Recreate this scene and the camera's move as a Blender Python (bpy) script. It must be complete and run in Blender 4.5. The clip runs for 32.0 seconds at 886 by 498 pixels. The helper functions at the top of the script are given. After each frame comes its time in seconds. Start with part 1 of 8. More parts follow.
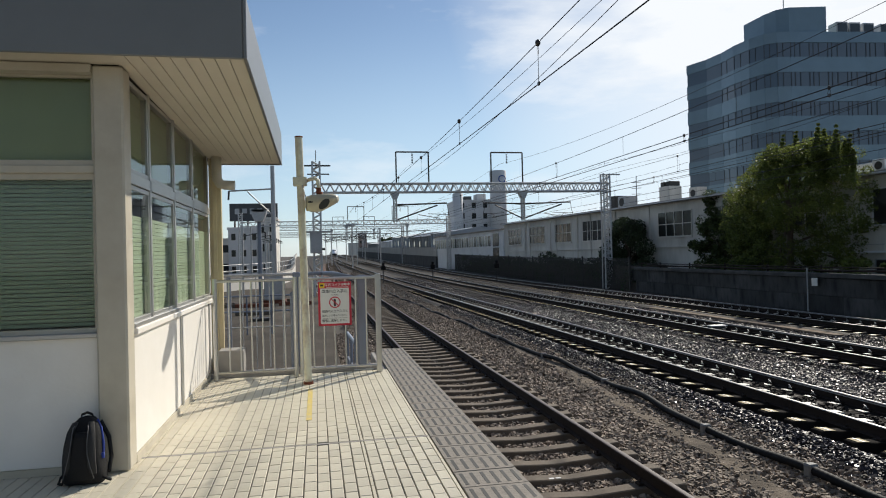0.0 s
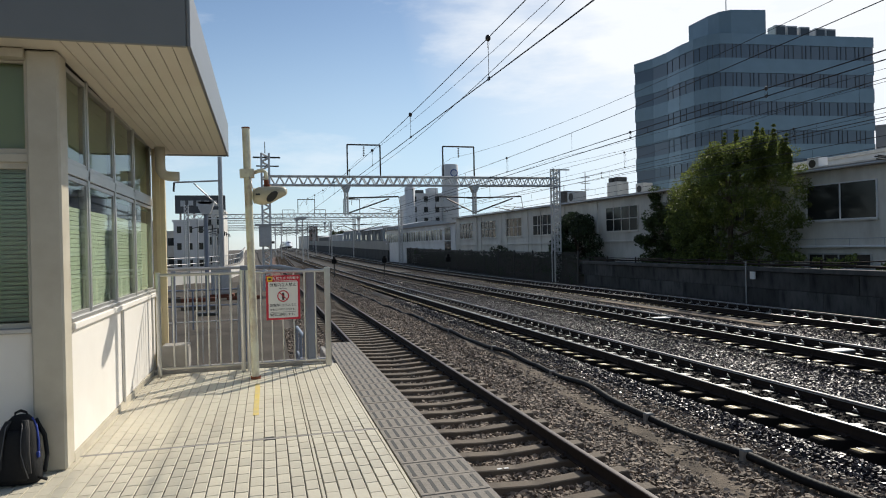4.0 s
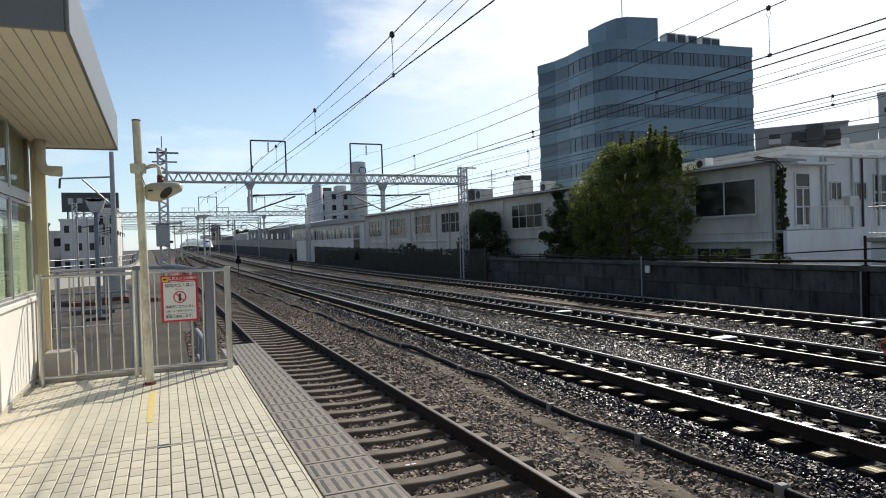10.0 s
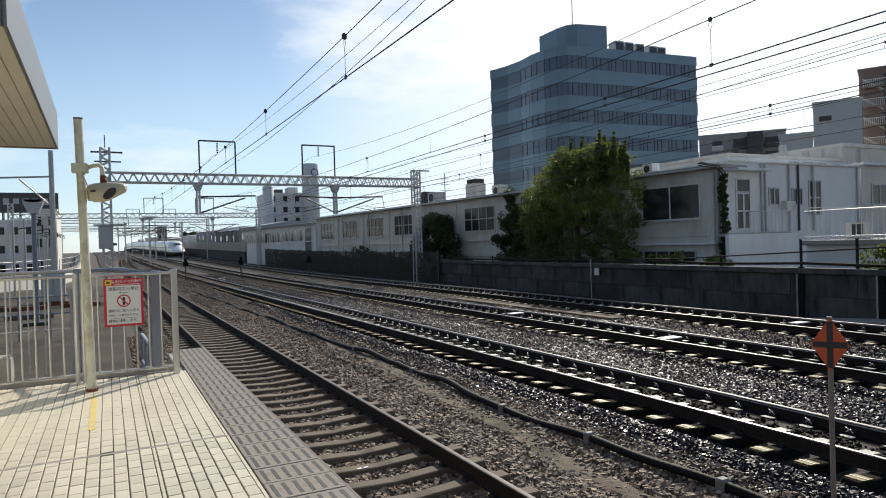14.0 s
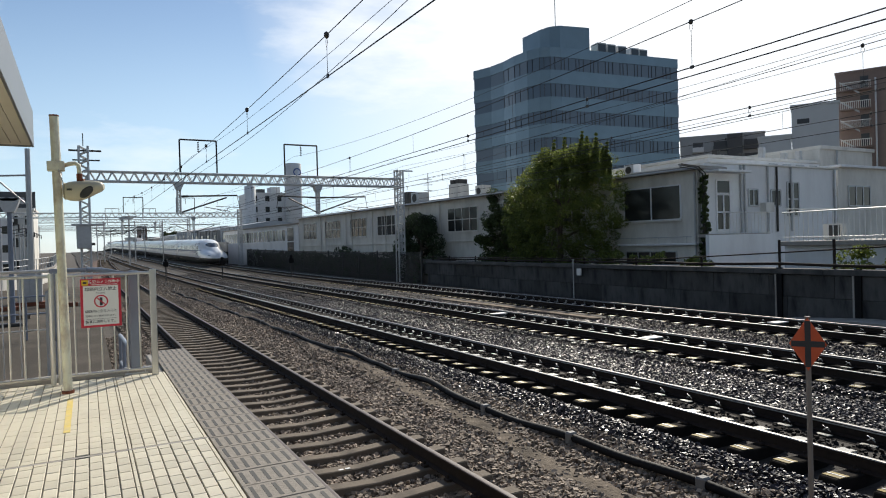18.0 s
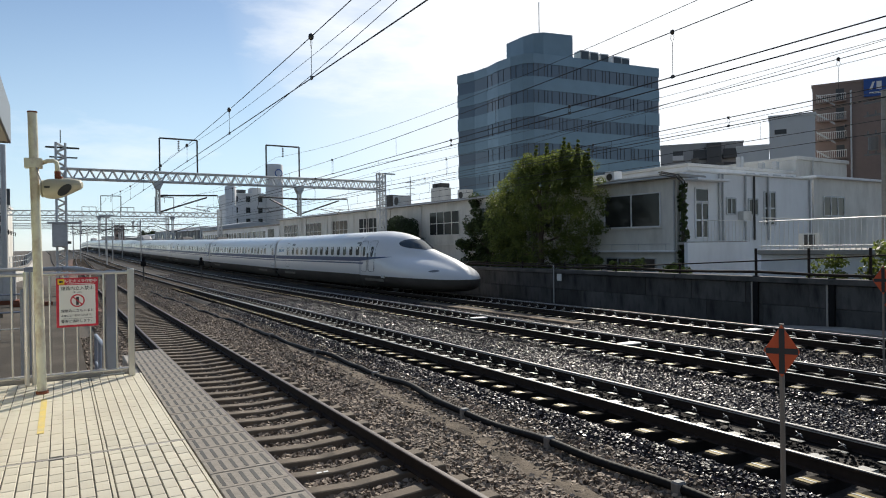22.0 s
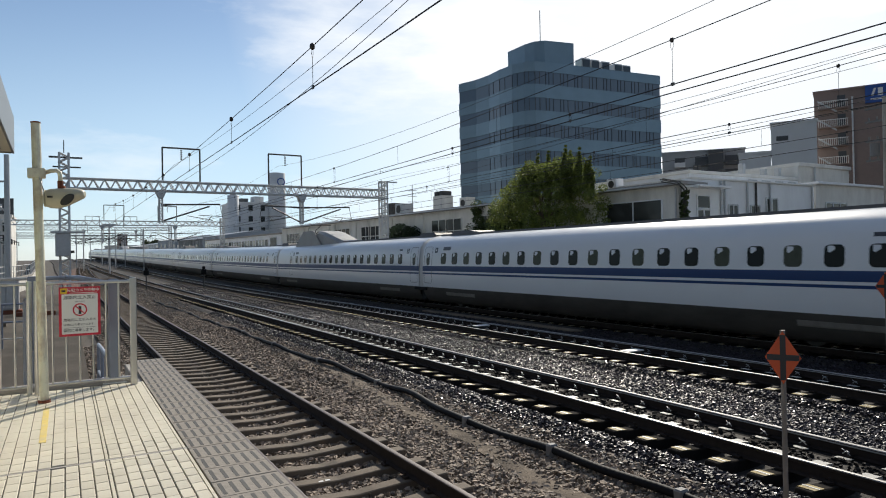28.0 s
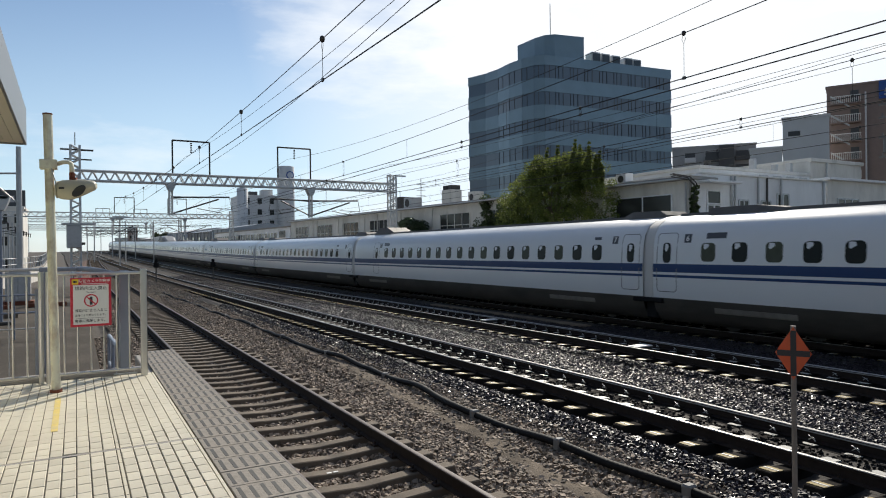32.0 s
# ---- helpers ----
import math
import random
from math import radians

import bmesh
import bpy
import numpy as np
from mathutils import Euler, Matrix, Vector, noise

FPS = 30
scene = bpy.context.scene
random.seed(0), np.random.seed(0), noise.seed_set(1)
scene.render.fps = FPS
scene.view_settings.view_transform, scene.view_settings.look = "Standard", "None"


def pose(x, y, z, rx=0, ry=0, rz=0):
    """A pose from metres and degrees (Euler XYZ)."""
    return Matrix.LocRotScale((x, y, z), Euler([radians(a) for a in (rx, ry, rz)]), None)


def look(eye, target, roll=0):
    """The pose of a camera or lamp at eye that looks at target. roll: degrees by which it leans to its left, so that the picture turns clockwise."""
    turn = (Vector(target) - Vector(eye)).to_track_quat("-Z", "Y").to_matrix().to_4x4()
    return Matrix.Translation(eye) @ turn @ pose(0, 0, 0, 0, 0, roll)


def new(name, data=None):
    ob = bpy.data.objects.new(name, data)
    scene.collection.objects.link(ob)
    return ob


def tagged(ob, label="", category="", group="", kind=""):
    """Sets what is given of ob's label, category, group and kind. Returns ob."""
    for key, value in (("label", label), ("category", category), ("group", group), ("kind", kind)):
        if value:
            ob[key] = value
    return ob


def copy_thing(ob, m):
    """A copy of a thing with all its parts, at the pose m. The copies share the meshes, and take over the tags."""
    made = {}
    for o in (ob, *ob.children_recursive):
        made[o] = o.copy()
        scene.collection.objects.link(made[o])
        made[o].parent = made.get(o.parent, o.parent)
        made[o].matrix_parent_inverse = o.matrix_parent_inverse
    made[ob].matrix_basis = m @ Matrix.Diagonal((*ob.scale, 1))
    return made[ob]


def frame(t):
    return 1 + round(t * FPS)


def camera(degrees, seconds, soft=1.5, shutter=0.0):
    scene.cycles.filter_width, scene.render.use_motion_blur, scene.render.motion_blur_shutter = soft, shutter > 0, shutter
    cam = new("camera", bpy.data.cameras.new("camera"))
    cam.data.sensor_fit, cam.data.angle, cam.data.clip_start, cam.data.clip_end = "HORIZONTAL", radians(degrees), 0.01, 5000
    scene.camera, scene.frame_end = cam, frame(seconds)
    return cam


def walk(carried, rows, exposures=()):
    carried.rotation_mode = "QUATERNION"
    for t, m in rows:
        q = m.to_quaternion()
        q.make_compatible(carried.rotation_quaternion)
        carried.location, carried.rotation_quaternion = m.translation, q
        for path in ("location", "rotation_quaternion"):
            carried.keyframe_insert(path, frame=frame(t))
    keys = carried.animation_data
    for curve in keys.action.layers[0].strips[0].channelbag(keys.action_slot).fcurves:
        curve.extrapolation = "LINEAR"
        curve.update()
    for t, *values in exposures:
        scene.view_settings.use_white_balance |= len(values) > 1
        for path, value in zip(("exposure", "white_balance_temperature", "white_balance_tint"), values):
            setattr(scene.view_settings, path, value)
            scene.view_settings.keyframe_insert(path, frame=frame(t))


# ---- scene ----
def gaze(x, y, z, yaw, pitch, roll):
    return Matrix.Translation((x, y, z)) @ Euler((0, 0, radians(yaw))).to_matrix().to_4x4() @ pose(0, 0, 0, 90 + pitch, 0, 0) @ pose(0, 0, 0, 0, 0, roll)


PATH = [
    (0, -0.166, -0.137, 1.472, -10.93, 0.46, -1.40), (0.5, -0.163, -0.144, 1.472, -11.63, 0.43, -1.50), (1, -0.161, -0.145, 1.476, -12.31, 0.32, -1.64),
    (1.5, -0.156, -0.147, 1.476, -12.89, 0.23, -1.70), (2, -0.155, -0.142, 1.473, -13.37, 0.15, -1.79), (2.5, -0.161, -0.139, 1.472, -13.77, 0.05, -1.39),
    (3, -0.157, -0.148, 1.466, -14.12, -0.01, -1.24), (3.5, -0.148, -0.162, 1.469, -14.52, -0.12, -1.22), (5.5, -0.145, -0.168, 1.465, -17.49, -0.31, -1.35),
    (6, -0.146, -0.177, 1.464, -18.21, -0.38, -1.26), (6.5, -0.137, -0.179, 1.463, -18.89, -0.40, -1.21), (7, -0.128, -0.178, 1.459, -19.54, -0.41, -1.16),
    (7.5, -0.121, -0.170, 1.458, -20.16, -0.47, -1.40), (8, -0.115, -0.176, 1.462, -20.75, -0.56, -1.87), (8.5, -0.113, -0.176, 1.459, -21.34, -0.61, -1.94),
    (9, -0.112, -0.167, 1.461, -21.91, -0.65, -1.85), (9.5, -0.107, -0.171, 1.457, -22.47, -0.65, -1.92), (10, -0.100, -0.178, 1.455, -23.02, -0.58, -1.76),
    (10.5, -0.104, -0.185, 1.456, -23.56, -0.47, -1.56), (11, -0.103, -0.192, 1.459, -24.11, -0.36, -1.72), (11.5, -0.096, -0.206, 1.456, -24.68, -0.24, -1.80),
    (12, -0.090, -0.206, 1.449, -25.30, -0.19, -1.76), (12.5, -0.095, -0.214, 1.450, -25.97, -0.22, -1.75), (13, -0.095, -0.215, 1.447, -26.57, -0.30, -1.88),
    (13.5, -0.101, -0.214, 1.447, -27.06, -0.38, -1.98), (14, -0.104, -0.209, 1.452, -27.13, -0.46, -1.68), (14.5, -0.106, -0.214, 1.454, -27.02, -0.46, -1.73),
    (16.5, -0.087, -0.216, 1.448, -27.51, -0.59, -1.83), (17, -0.087, -0.211, 1.447, -27.88, -0.60, -1.68), (17.5, -0.090, -0.207, 1.449, -28.25, -0.54, -1.47),
    (18, -0.087, -0.196, 1.447, -28.60, -0.47, -1.60), (18.5, -0.085, -0.196, 1.447, -28.86, -0.42, -1.61), (19, -0.077, -0.202, 1.448, -29.08, -0.45, -1.56),
    (19.5, -0.075, -0.208, 1.448, -29.28, -0.48, -1.61), (20, -0.077, -0.209, 1.446, -29.51, -0.53, -1.50), (20.5, -0.095, -0.210, 1.445, -29.71, -0.57, -1.20),
    (21, -0.099, -0.214, 1.450, -29.84, -0.50, -0.73), (21.5, -0.099, -0.211, 1.450, -30.04, -0.34, -0.94), (22, -0.101, -0.213, 1.449, -30.24, -0.18, -0.77),
    (22.5, -0.100, -0.218, 1.452, -30.40, -0.06, -0.80), (23, -0.101, -0.224, 1.446, -30.37, 0.05, -0.84), (23.5, -0.093, -0.224, 1.444, -30.31, 0.13, -0.84),
    (24, -0.099, -0.227, 1.447, -30.30, 0.20, -0.85), (24.5, -0.105, -0.230, 1.444, -30.28, 0.25, -0.70), (25, -0.106, -0.231, 1.448, -30.21, 0.33, -0.62),
    (25.5, -0.107, -0.231, 1.444, -30.18, 0.40, -0.80), (27.5, -0.099, -0.234, 1.448, -30.06, 0.48, -1.06), (28, -0.096, -0.235, 1.448, -30.04, 0.51, -1.00),
    (28.5, -0.094, -0.232, 1.450, -30.00, 0.51, -0.98), (29, -0.092, -0.222, 1.447, -29.96, 0.51, -0.97), (29.5, -0.091, -0.225, 1.448, -29.84, 0.47, -0.95),
    (30, -0.088, -0.224, 1.443, -29.73, 0.42, -0.98), (30.5, -0.088, -0.228, 1.445, -29.57, 0.34, -0.99), (31, -0.092, -0.228, 1.442, -29.46, 0.25, -0.80),
    (31.5, -0.095, -0.229, 1.441, -29.36, 0.12, -0.77), (32, -0.101, -0.229, 1.439, -29.31, 0.01, -0.65),
]
cam = camera(68.26, 32.0, soft=1.05, shutter=0.1)
walk(cam, [(t, gaze(*row)) for t, *row in PATH], exposures=((0, -0.07, 6500, 9), (4, -0.03, 6500, 9), (8, 0.13, 6550, 9), (26, 0.13, 6550, 9), (28, 0.06, 6550, 9), (32, 0.06, 6550, 9)))

# ---- light ----
SUN_AZ, SUN_EL = radians(44.0), radians(35.0)      # clockwise from +y, above the horizon
sun_data = bpy.data.lights.new("sun", "SUN")
sun_data.energy, sun_data.angle, sun_data.color = 4.6, radians(0.6), (1.0, 0.93, 0.82)
sun = new("sun", sun_data)
sun_dir = Vector((math.sin(SUN_AZ) * math.cos(SUN_EL), math.cos(SUN_AZ) * math.cos(SUN_EL), math.sin(SUN_EL)))
sun.matrix_world = look(sun_dir * 80, (0, 0, 0))
world = bpy.data.worlds.new("sky")
scene.world = world
world.use_nodes = True
wn, wl = world.node_tree.nodes, world.node_tree.links
wn.clear()
sky = wn.new("ShaderNodeTexSky")
sky.sky_type, sky.sun_disc = "NISHITA", False
sky.sun_elevation, sky.sun_rotation = SUN_EL, SUN_AZ
sky.air_density, sky.dust_density, sky.ozone_density = 1.0, 0.2, 2.0
w_bg, w_out = wn.new("ShaderNodeBackground"), wn.new("ShaderNodeOutputWorld")
w_bg.inputs["Strength"].default_value = 0.104
# high thin cloud, thicker towards the sun
w_co, w_map = wn.new("ShaderNodeTexCoord"), wn.new("ShaderNodeMapping")
w_map.inputs["Scale"].default_value = (1.3, 1.3, 4.5)
w_no, w_ramp = wn.new("ShaderNodeTexNoise"), wn.new("ShaderNodeValToRGB")
w_no.inputs["Scale"].default_value, w_no.inputs["Detail"].default_value, w_no.inputs["Roughness"].default_value = 2.2, 8.0, 0.58
w_ramp.color_ramp.elements[0].position, w_ramp.color_ramp.elements[1].position = 0.49, 0.76
w_dot = wn.new("ShaderNodeVectorMath")
w_dot.operation = "DOT_PRODUCT"
w_dot.inputs[1].default_value = (math.sin(SUN_AZ + 0.12) * 0.93, math.cos(SUN_AZ + 0.12) * 0.93, 0.36)
w_near = wn.new("ShaderNodeMapRange")
w_near.inputs["From Min"].default_value, w_near.inputs["From Max"].default_value = 0.80, 1.0
w_mul, w_add = wn.new("ShaderNodeMath"), wn.new("ShaderNodeMath")
w_mul.operation, w_add.operation, w_add.use_clamp = "MULTIPLY", "ADD", True
w_mul.inputs[1].default_value = 0.75
w_mix = wn.new("ShaderNodeMixRGB")
w_mix.inputs["Color2"].default_value = (9.5, 9.8, 10.2, 1)
wl.new(w_co.outputs["Generated"], w_map.inputs["Vector"])
wl.new(w_map.outputs["Vector"], w_no.inputs["Vector"])
wl.new(w_no.outputs["Fac"], w_ramp.inputs["Fac"])
wl.new(w_co.outputs["Generated"], w_dot.inputs[0])
wl.new(w_dot.outputs["Value"], w_near.inputs["Value"])
wl.new(w_ramp.outputs["Color"], w_mul.inputs[0])
wl.new(w_mul.outputs["Value"], w_add.inputs[0])
wl.new(w_near.outputs["Result"], w_add.inputs[1])
wl.new(w_add.outputs["Value"], w_mix.inputs["Fac"])
w_sep, w_low, w_haze = wn.new("ShaderNodeSeparateXYZ"), wn.new("ShaderNodeMapRange"), wn.new("ShaderNodeMixRGB")
w_low.interpolation_type = "SMOOTHSTEP"
w_low.inputs["From Min"].default_value, w_low.inputs["From Max"].default_value = 0.38, -0.02
w_low.inputs["To Max"].default_value = 0.85
w_haze.inputs["Color2"].default_value = (6.0, 7.9, 9.6, 1)
wl.new(w_co.outputs["Generated"], w_sep.inputs["Vector"])
wl.new(w_sep.outputs["Z"], w_low.inputs["Value"])
w_thin, w_fac = wn.new("ShaderNodeMapRange"), wn.new("ShaderNodeMath")
w_thin.inputs["From Min"].default_value, w_thin.inputs["From Max"].default_value = 0.48, 0.74
w_thin.inputs["To Min"].default_value, w_thin.inputs["To Max"].default_value = 0.50, 1.0
w_fac.operation = "MULTIPLY"
wl.new(w_dot.outputs["Value"], w_thin.inputs["Value"])
wl.new(w_low.outputs["Result"], w_fac.inputs[0])
wl.new(w_thin.outputs["Result"], w_fac.inputs[1])
wl.new(w_fac.outputs["Value"], w_haze.inputs["Fac"])
wl.new(sky.outputs["Color"], w_haze.inputs["Color1"])
wl.new(w_haze.outputs["Color"], w_mix.inputs["Color1"])
# the hazy sky is brightest on the sun's side and dims behind the viewer
w_side, w_dim = wn.new("ShaderNodeMapRange"), wn.new("ShaderNodeMixRGB")
w_side.interpolation_type = "SMOOTHSTEP"
w_side.inputs["From Min"].default_value, w_side.inputs["From Max"].default_value = -0.65, 0.10
w_side.inputs["To Min"].default_value, w_side.inputs["To Max"].default_value = 0.50, 1.0
w_dim.blend_type = "MULTIPLY"
w_dim.inputs["Fac"].default_value = 1.0
wl.new(w_dot.outputs["Value"], w_side.inputs["Value"])
wl.new(w_mix.outputs["Color"], w_dim.inputs["Color1"])
wl.new(w_side.outputs["Result"], w_dim.inputs["Color2"])
wl.new(w_dim.outputs["Color"], w_bg.inputs["Color"])
wl.new(w_bg.outputs["Background"], w_out.inputs["Surface"])
scene.view_settings.exposure = 0.0

# ---- small tools ----


def material(name, color, rough=0.6, metal=0.0, vary=0.25, scale=6.0, bump=0.0, bump_scale=40.0, dirt=None, dirt_amount=0.0, dirt_scale=1.5, spec=0.5, rand=0.0, coat=0.0, stretch=None):
    """A painted or mineral surface: base colour with grain, larger stains and fine relief, at real size."""
    m = bpy.data.materials.new(name)
    m.use_nodes = True
    n, l = m.node_tree.nodes, m.node_tree.links
    b = n["Principled BSDF"]
    co = n.new("ShaderNodeNewGeometry") if rand < 0 else n.new("ShaderNodeTexCoord")
    vec = co.outputs["Position"] if rand < 0 else co.outputs["Object"]
    mp = n.new("ShaderNodeMapping")
    if stretch:
        mp.inputs["Scale"].default_value = stretch
    l.new(vec, mp.inputs["Vector"])
    fine = n.new("ShaderNodeTexNoise")
    fine.inputs["Scale"].default_value, fine.inputs["Detail"].default_value = scale, 6.0
    l.new(mp.outputs["Vector"], fine.inputs["Vector"])
    mix = n.new("ShaderNodeMixRGB")
    c = Vector(color)
    mix.inputs["Color1"].default_value = (*(c * (1 - vary)), 1)
    mix.inputs["Color2"].default_value = (*[min(1, v * (1 + vary)) for v in c], 1)
    l.new(fine.outputs["Fac"], mix.inputs["Fac"])
    out = mix.outputs["Color"]
    if dirt:
        big = n.new("ShaderNodeTexNoise")
        big.inputs["Scale"].default_value, big.inputs["Detail"].default_value, big.inputs["Roughness"].default_value = dirt_scale, 7.0, 0.62
        l.new(mp.outputs["Vector"], big.inputs["Vector"])
        ramp = n.new("ShaderNodeMapRange")
        ramp.inputs["From Min"].default_value, ramp.inputs["From Max"].default_value = 0.45, 0.72
        ramp.inputs["To Max"].default_value = dirt_amount
        l.new(big.outputs["Fac"], ramp.inputs["Value"])
        mx = n.new("ShaderNodeMixRGB")
        mx.inputs["Color2"].default_value = (*dirt, 1)
        l.new(ramp.outputs["Result"], mx.inputs["Fac"])
        l.new(out, mx.inputs["Color1"])
        out = mx.outputs["Color"]
    if rand > 0:
        info = n.new("ShaderNodeObjectInfo")
        mr = n.new("ShaderNodeMapRange")
        mr.inputs["To Min"].default_value, mr.inputs["To Max"].default_value = 1 - rand, 1 + rand
        l.new(info.outputs["Random"], mr.inputs["Value"])
        hs = n.new("ShaderNodeHueSaturation")
        l.new(mr.outputs["Result"], hs.inputs["Value"])
        l.new(out, hs.inputs["Color"])
        out = hs.outputs["Color"]
    l.new(out, b.inputs["Base Color"])
    b.inputs["Roughness"].default_value, b.inputs["Metallic"].default_value = rough, metal
    b.inputs["Specular IOR Level"].default_value = spec
    b.inputs["Coat Weight"].default_value = coat
    if bump:
        bn, tx = n.new("ShaderNodeBump"), n.new("ShaderNodeTexNoise")
        tx.inputs["Scale"].default_value, tx.inputs["Detail"].default_value = bump_scale, 5.0
        bn.inputs["Strength"].default_value, bn.inputs["Distance"].default_value = bump, 0.02
        l.new(mp.outputs["Vector"], tx.inputs["Vector"])
        l.new(tx.outputs["Fac"], bn.inputs["Height"])
        l.new(bn.outputs["Normal"], b.inputs["Normal"])
    return m


def glass(name, color, rough=0.05, spec=0.8):
    """Window glass seen from outside with a dark room behind: a glossy dark dielectric."""
    m = bpy.data.materials.new(name)
    m.use_nodes = True
    b = m.node_tree.nodes["Principled BSDF"]
    b.inputs["Base Color"].default_value = (*color, 1)
    b.inputs["Roughness"].default_value, b.inputs["Specular IOR Level"].default_value = rough, spec
    return m


def mesh_object(name, bm, mat, parent=None):
    me = bpy.data.meshes.new(name)
    bm.normal_update()
    bm.to_mesh(me)
    bm.free()
    for one in (mat if isinstance(mat, (list, tuple)) else [mat]):
        me.materials.append(one)
    ob = new(name, me)
    if parent:
        ob.parent = parent
    return ob


def part(name, bm, mat, parent, label=""):
    ob = mesh_object(name, bm, mat, parent)
    return tagged(ob, label) if label else ob


def thing(name, label, category, m=None, group="", kind=""):
    ob = new(name)
    ob.empty_display_size = 0.2
    if m is not None:
        ob.matrix_basis = m
    return tagged(ob, label, category, group, kind)


def solid(name, bm, mat, label, category, kind="", group="", m=None):
    ob = mesh_object(name, bm, mat)
    if m is not None:
        ob.matrix_basis = m
    return tagged(ob, label, category, group, kind)


def box(bm, x0, x1, y0, y1, z0, z1, bevel=0.0, m=None, slot=0):
    r = bmesh.ops.create_cube(bm, size=1.0)
    mat = Matrix.Translation(((x0 + x1) / 2, (y0 + y1) / 2, (z0 + z1) / 2)) @ Matrix.Diagonal((abs(x1 - x0), abs(y1 - y0), abs(z1 - z0), 1))
    bmesh.ops.transform(bm, matrix=(m @ mat) if m is not None else mat, verts=r["verts"])
    faces = {f for v in r["verts"] for f in v.link_faces}
    for f in faces:
        f.material_index = slot
    if bevel:
        edges = {e for v in r["verts"] for e in v.link_edges}
        bmesh.ops.bevel(bm, geom=list(edges), offset=bevel, segments=1, profile=0.5, affect="EDGES")
    return bm


def bx(*a, **k):
    return box(bmesh.new(), *a, **k)


def rod(bm, a, b, r, n=8, r2=None, caps=True):
    a, b = Vector(a), Vector(b)
    d = b - a
    q = d.to_track_quat("Z", "Y").to_matrix().to_4x4()
    bmesh.ops.create_cone(bm, cap_ends=caps, segments=n, radius1=r, radius2=r if r2 is None else r2, depth=d.length,
                          matrix=Matrix.Translation((a + b) / 2) @ q)
    return bm


def pipe(bm, pts, r, n=8):
    """A bent pipe through points, with one ring a point."""
    pts = [Vector(p) for p in pts]
    rings = []
    for i, p in enumerate(pts):
        d = (pts[min(i + 1, len(pts) - 1)] - pts[max(i - 1, 0)]).normalized()
        side = d.cross(Vector((0.31, 0.17, 0.93)))
        side = side.normalized() if side.length > 1e-3 else Vector((1, 0, 0))
        up = side.cross(d)
        rings.append([bm.verts.new(p + r * (math.cos(2 * math.pi * k / n) * side + math.sin(2 * math.pi * k / n) * up)) for k in range(n)])
    for a, b in zip(rings, rings[1:]):
        for k in range(n):
            f = bm.faces.new((a[k], a[(k + 1) % n], b[(k + 1) % n], b[k]))
            f.smooth = True
    bm.faces.new(rings[0][::-1])
    bm.faces.new(rings[-1])
    return bm


def loft(bm, rings, closed=True, caps=True, smooth=False, slots=None):
    """A skin over rings of points of equal count."""
    vs = [[bm.verts.new(p) for p in ring] for ring in rings]
    n = len(vs[0])
    for i, (a, b) in enumerate(zip(vs, vs[1:])):
        for k in range(n if closed else n - 1):
            f = bm.faces.new((a[k], a[(k + 1) % n], b[(k + 1) % n], b[k]))
            f.smooth = smooth
            if slots:
                f.material_index = slots(i, k)
    if caps and closed:
        bm.faces.new(vs[0][::-1])
        bm.faces.new(vs[-1])
    return bm


def turned(bm, profile, n=24, m=None):
    """A turned body from (radius, height) pairs."""
    rings = [[(r * math.cos(2 * math.pi * k / n), r * math.sin(2 * math.pi * k / n), z) for k in range(n)] for r, z in profile]
    if m is not None:
        rings = [[m @ Vector(p) for p in ring] for ring in rings]
    return loft(bm, rings, smooth=True)


def bend(y):
    """How far the whole railway swings to the left at y metres ahead: a curve that eases out and tightens again far off."""
    if y <= 0:
        return 0.0
    if y < 80:
        return -0.0002 * y * y
    return -1.28 - 0.032 * (y - 80) + 0.00009 * (min(y, 200) - 80) ** 2 + (0.00011 * (min(y, 460) - 240) ** 2 if y > 240 else 0.0) + 0.048 * max(0, y - 460)


def rise(y):
    """How far the line climbs: level past the platform, then a steady grade."""
    if y < 40:
        return 0.0
    return 0.0148 * (y - 40) ** 2 / 80 if y < 80 else 0.0148 * (min(y, 300.0) - 60)


RAIL_Z = -1.10
TRACKS = ((2.83, 0.0, 0.0), (8.20, -0.055, -0.006), (12.85, -0.02, 0.0), (17.62, 0.014, 0.0))   # centre, half the tilt, lift

# ---- materials ----
M_BALLAST = material("ballast_bed", (0.045, 0.039, 0.034), 0.8, vary=0.5, scale=14, bump=1.0, bump_scale=22, spec=0.2, dirt=(0.06, 0.047, 0.038), dirt_amount=0.5, dirt_scale=0.5)
M_STONE = material("ballast_stone", (0.205, 0.165, 0.130), 0.8, spec=0.25, vary=0.3, scale=9, rand=0.0, bump=0.3)
M_STONE2 = material("dark_ballast_stone", (0.024, 0.019, 0.024), 0.42, vary=0.4, scale=9, bump=0.0, spec=0.38)
M_RAILHEAD = material("polished_rail", (0.27, 0.26, 0.25), 0.45, metal=0.35, vary=0.15, scale=20)
M_RAILDULL = material("dull_rail_head", (0.105, 0.088, 0.085), 0.6, metal=0.2, vary=0.2, scale=18, spec=0.3)
M_RAILSIDE = material("rusty_rail", (0.030, 0.021, 0.017), 0.8, spec=0.2, vary=0.4, scale=12, bump=0.2)
M_SLEEPER = material("concrete_sleeper", (0.15, 0.115, 0.082), 0.85, vary=0.25, scale=10, bump=0.3, dirt=(0.10, 0.08, 0.06), dirt_amount=0.6, dirt_scale=2.5, rand=0.15)
M_CONC = material("concrete", (0.34, 0.32, 0.29), 0.85, vary=0.18, scale=7, bump=0.3, dirt=(0.16, 0.14, 0.12), dirt_amount=0.5, dirt_scale=0.9)
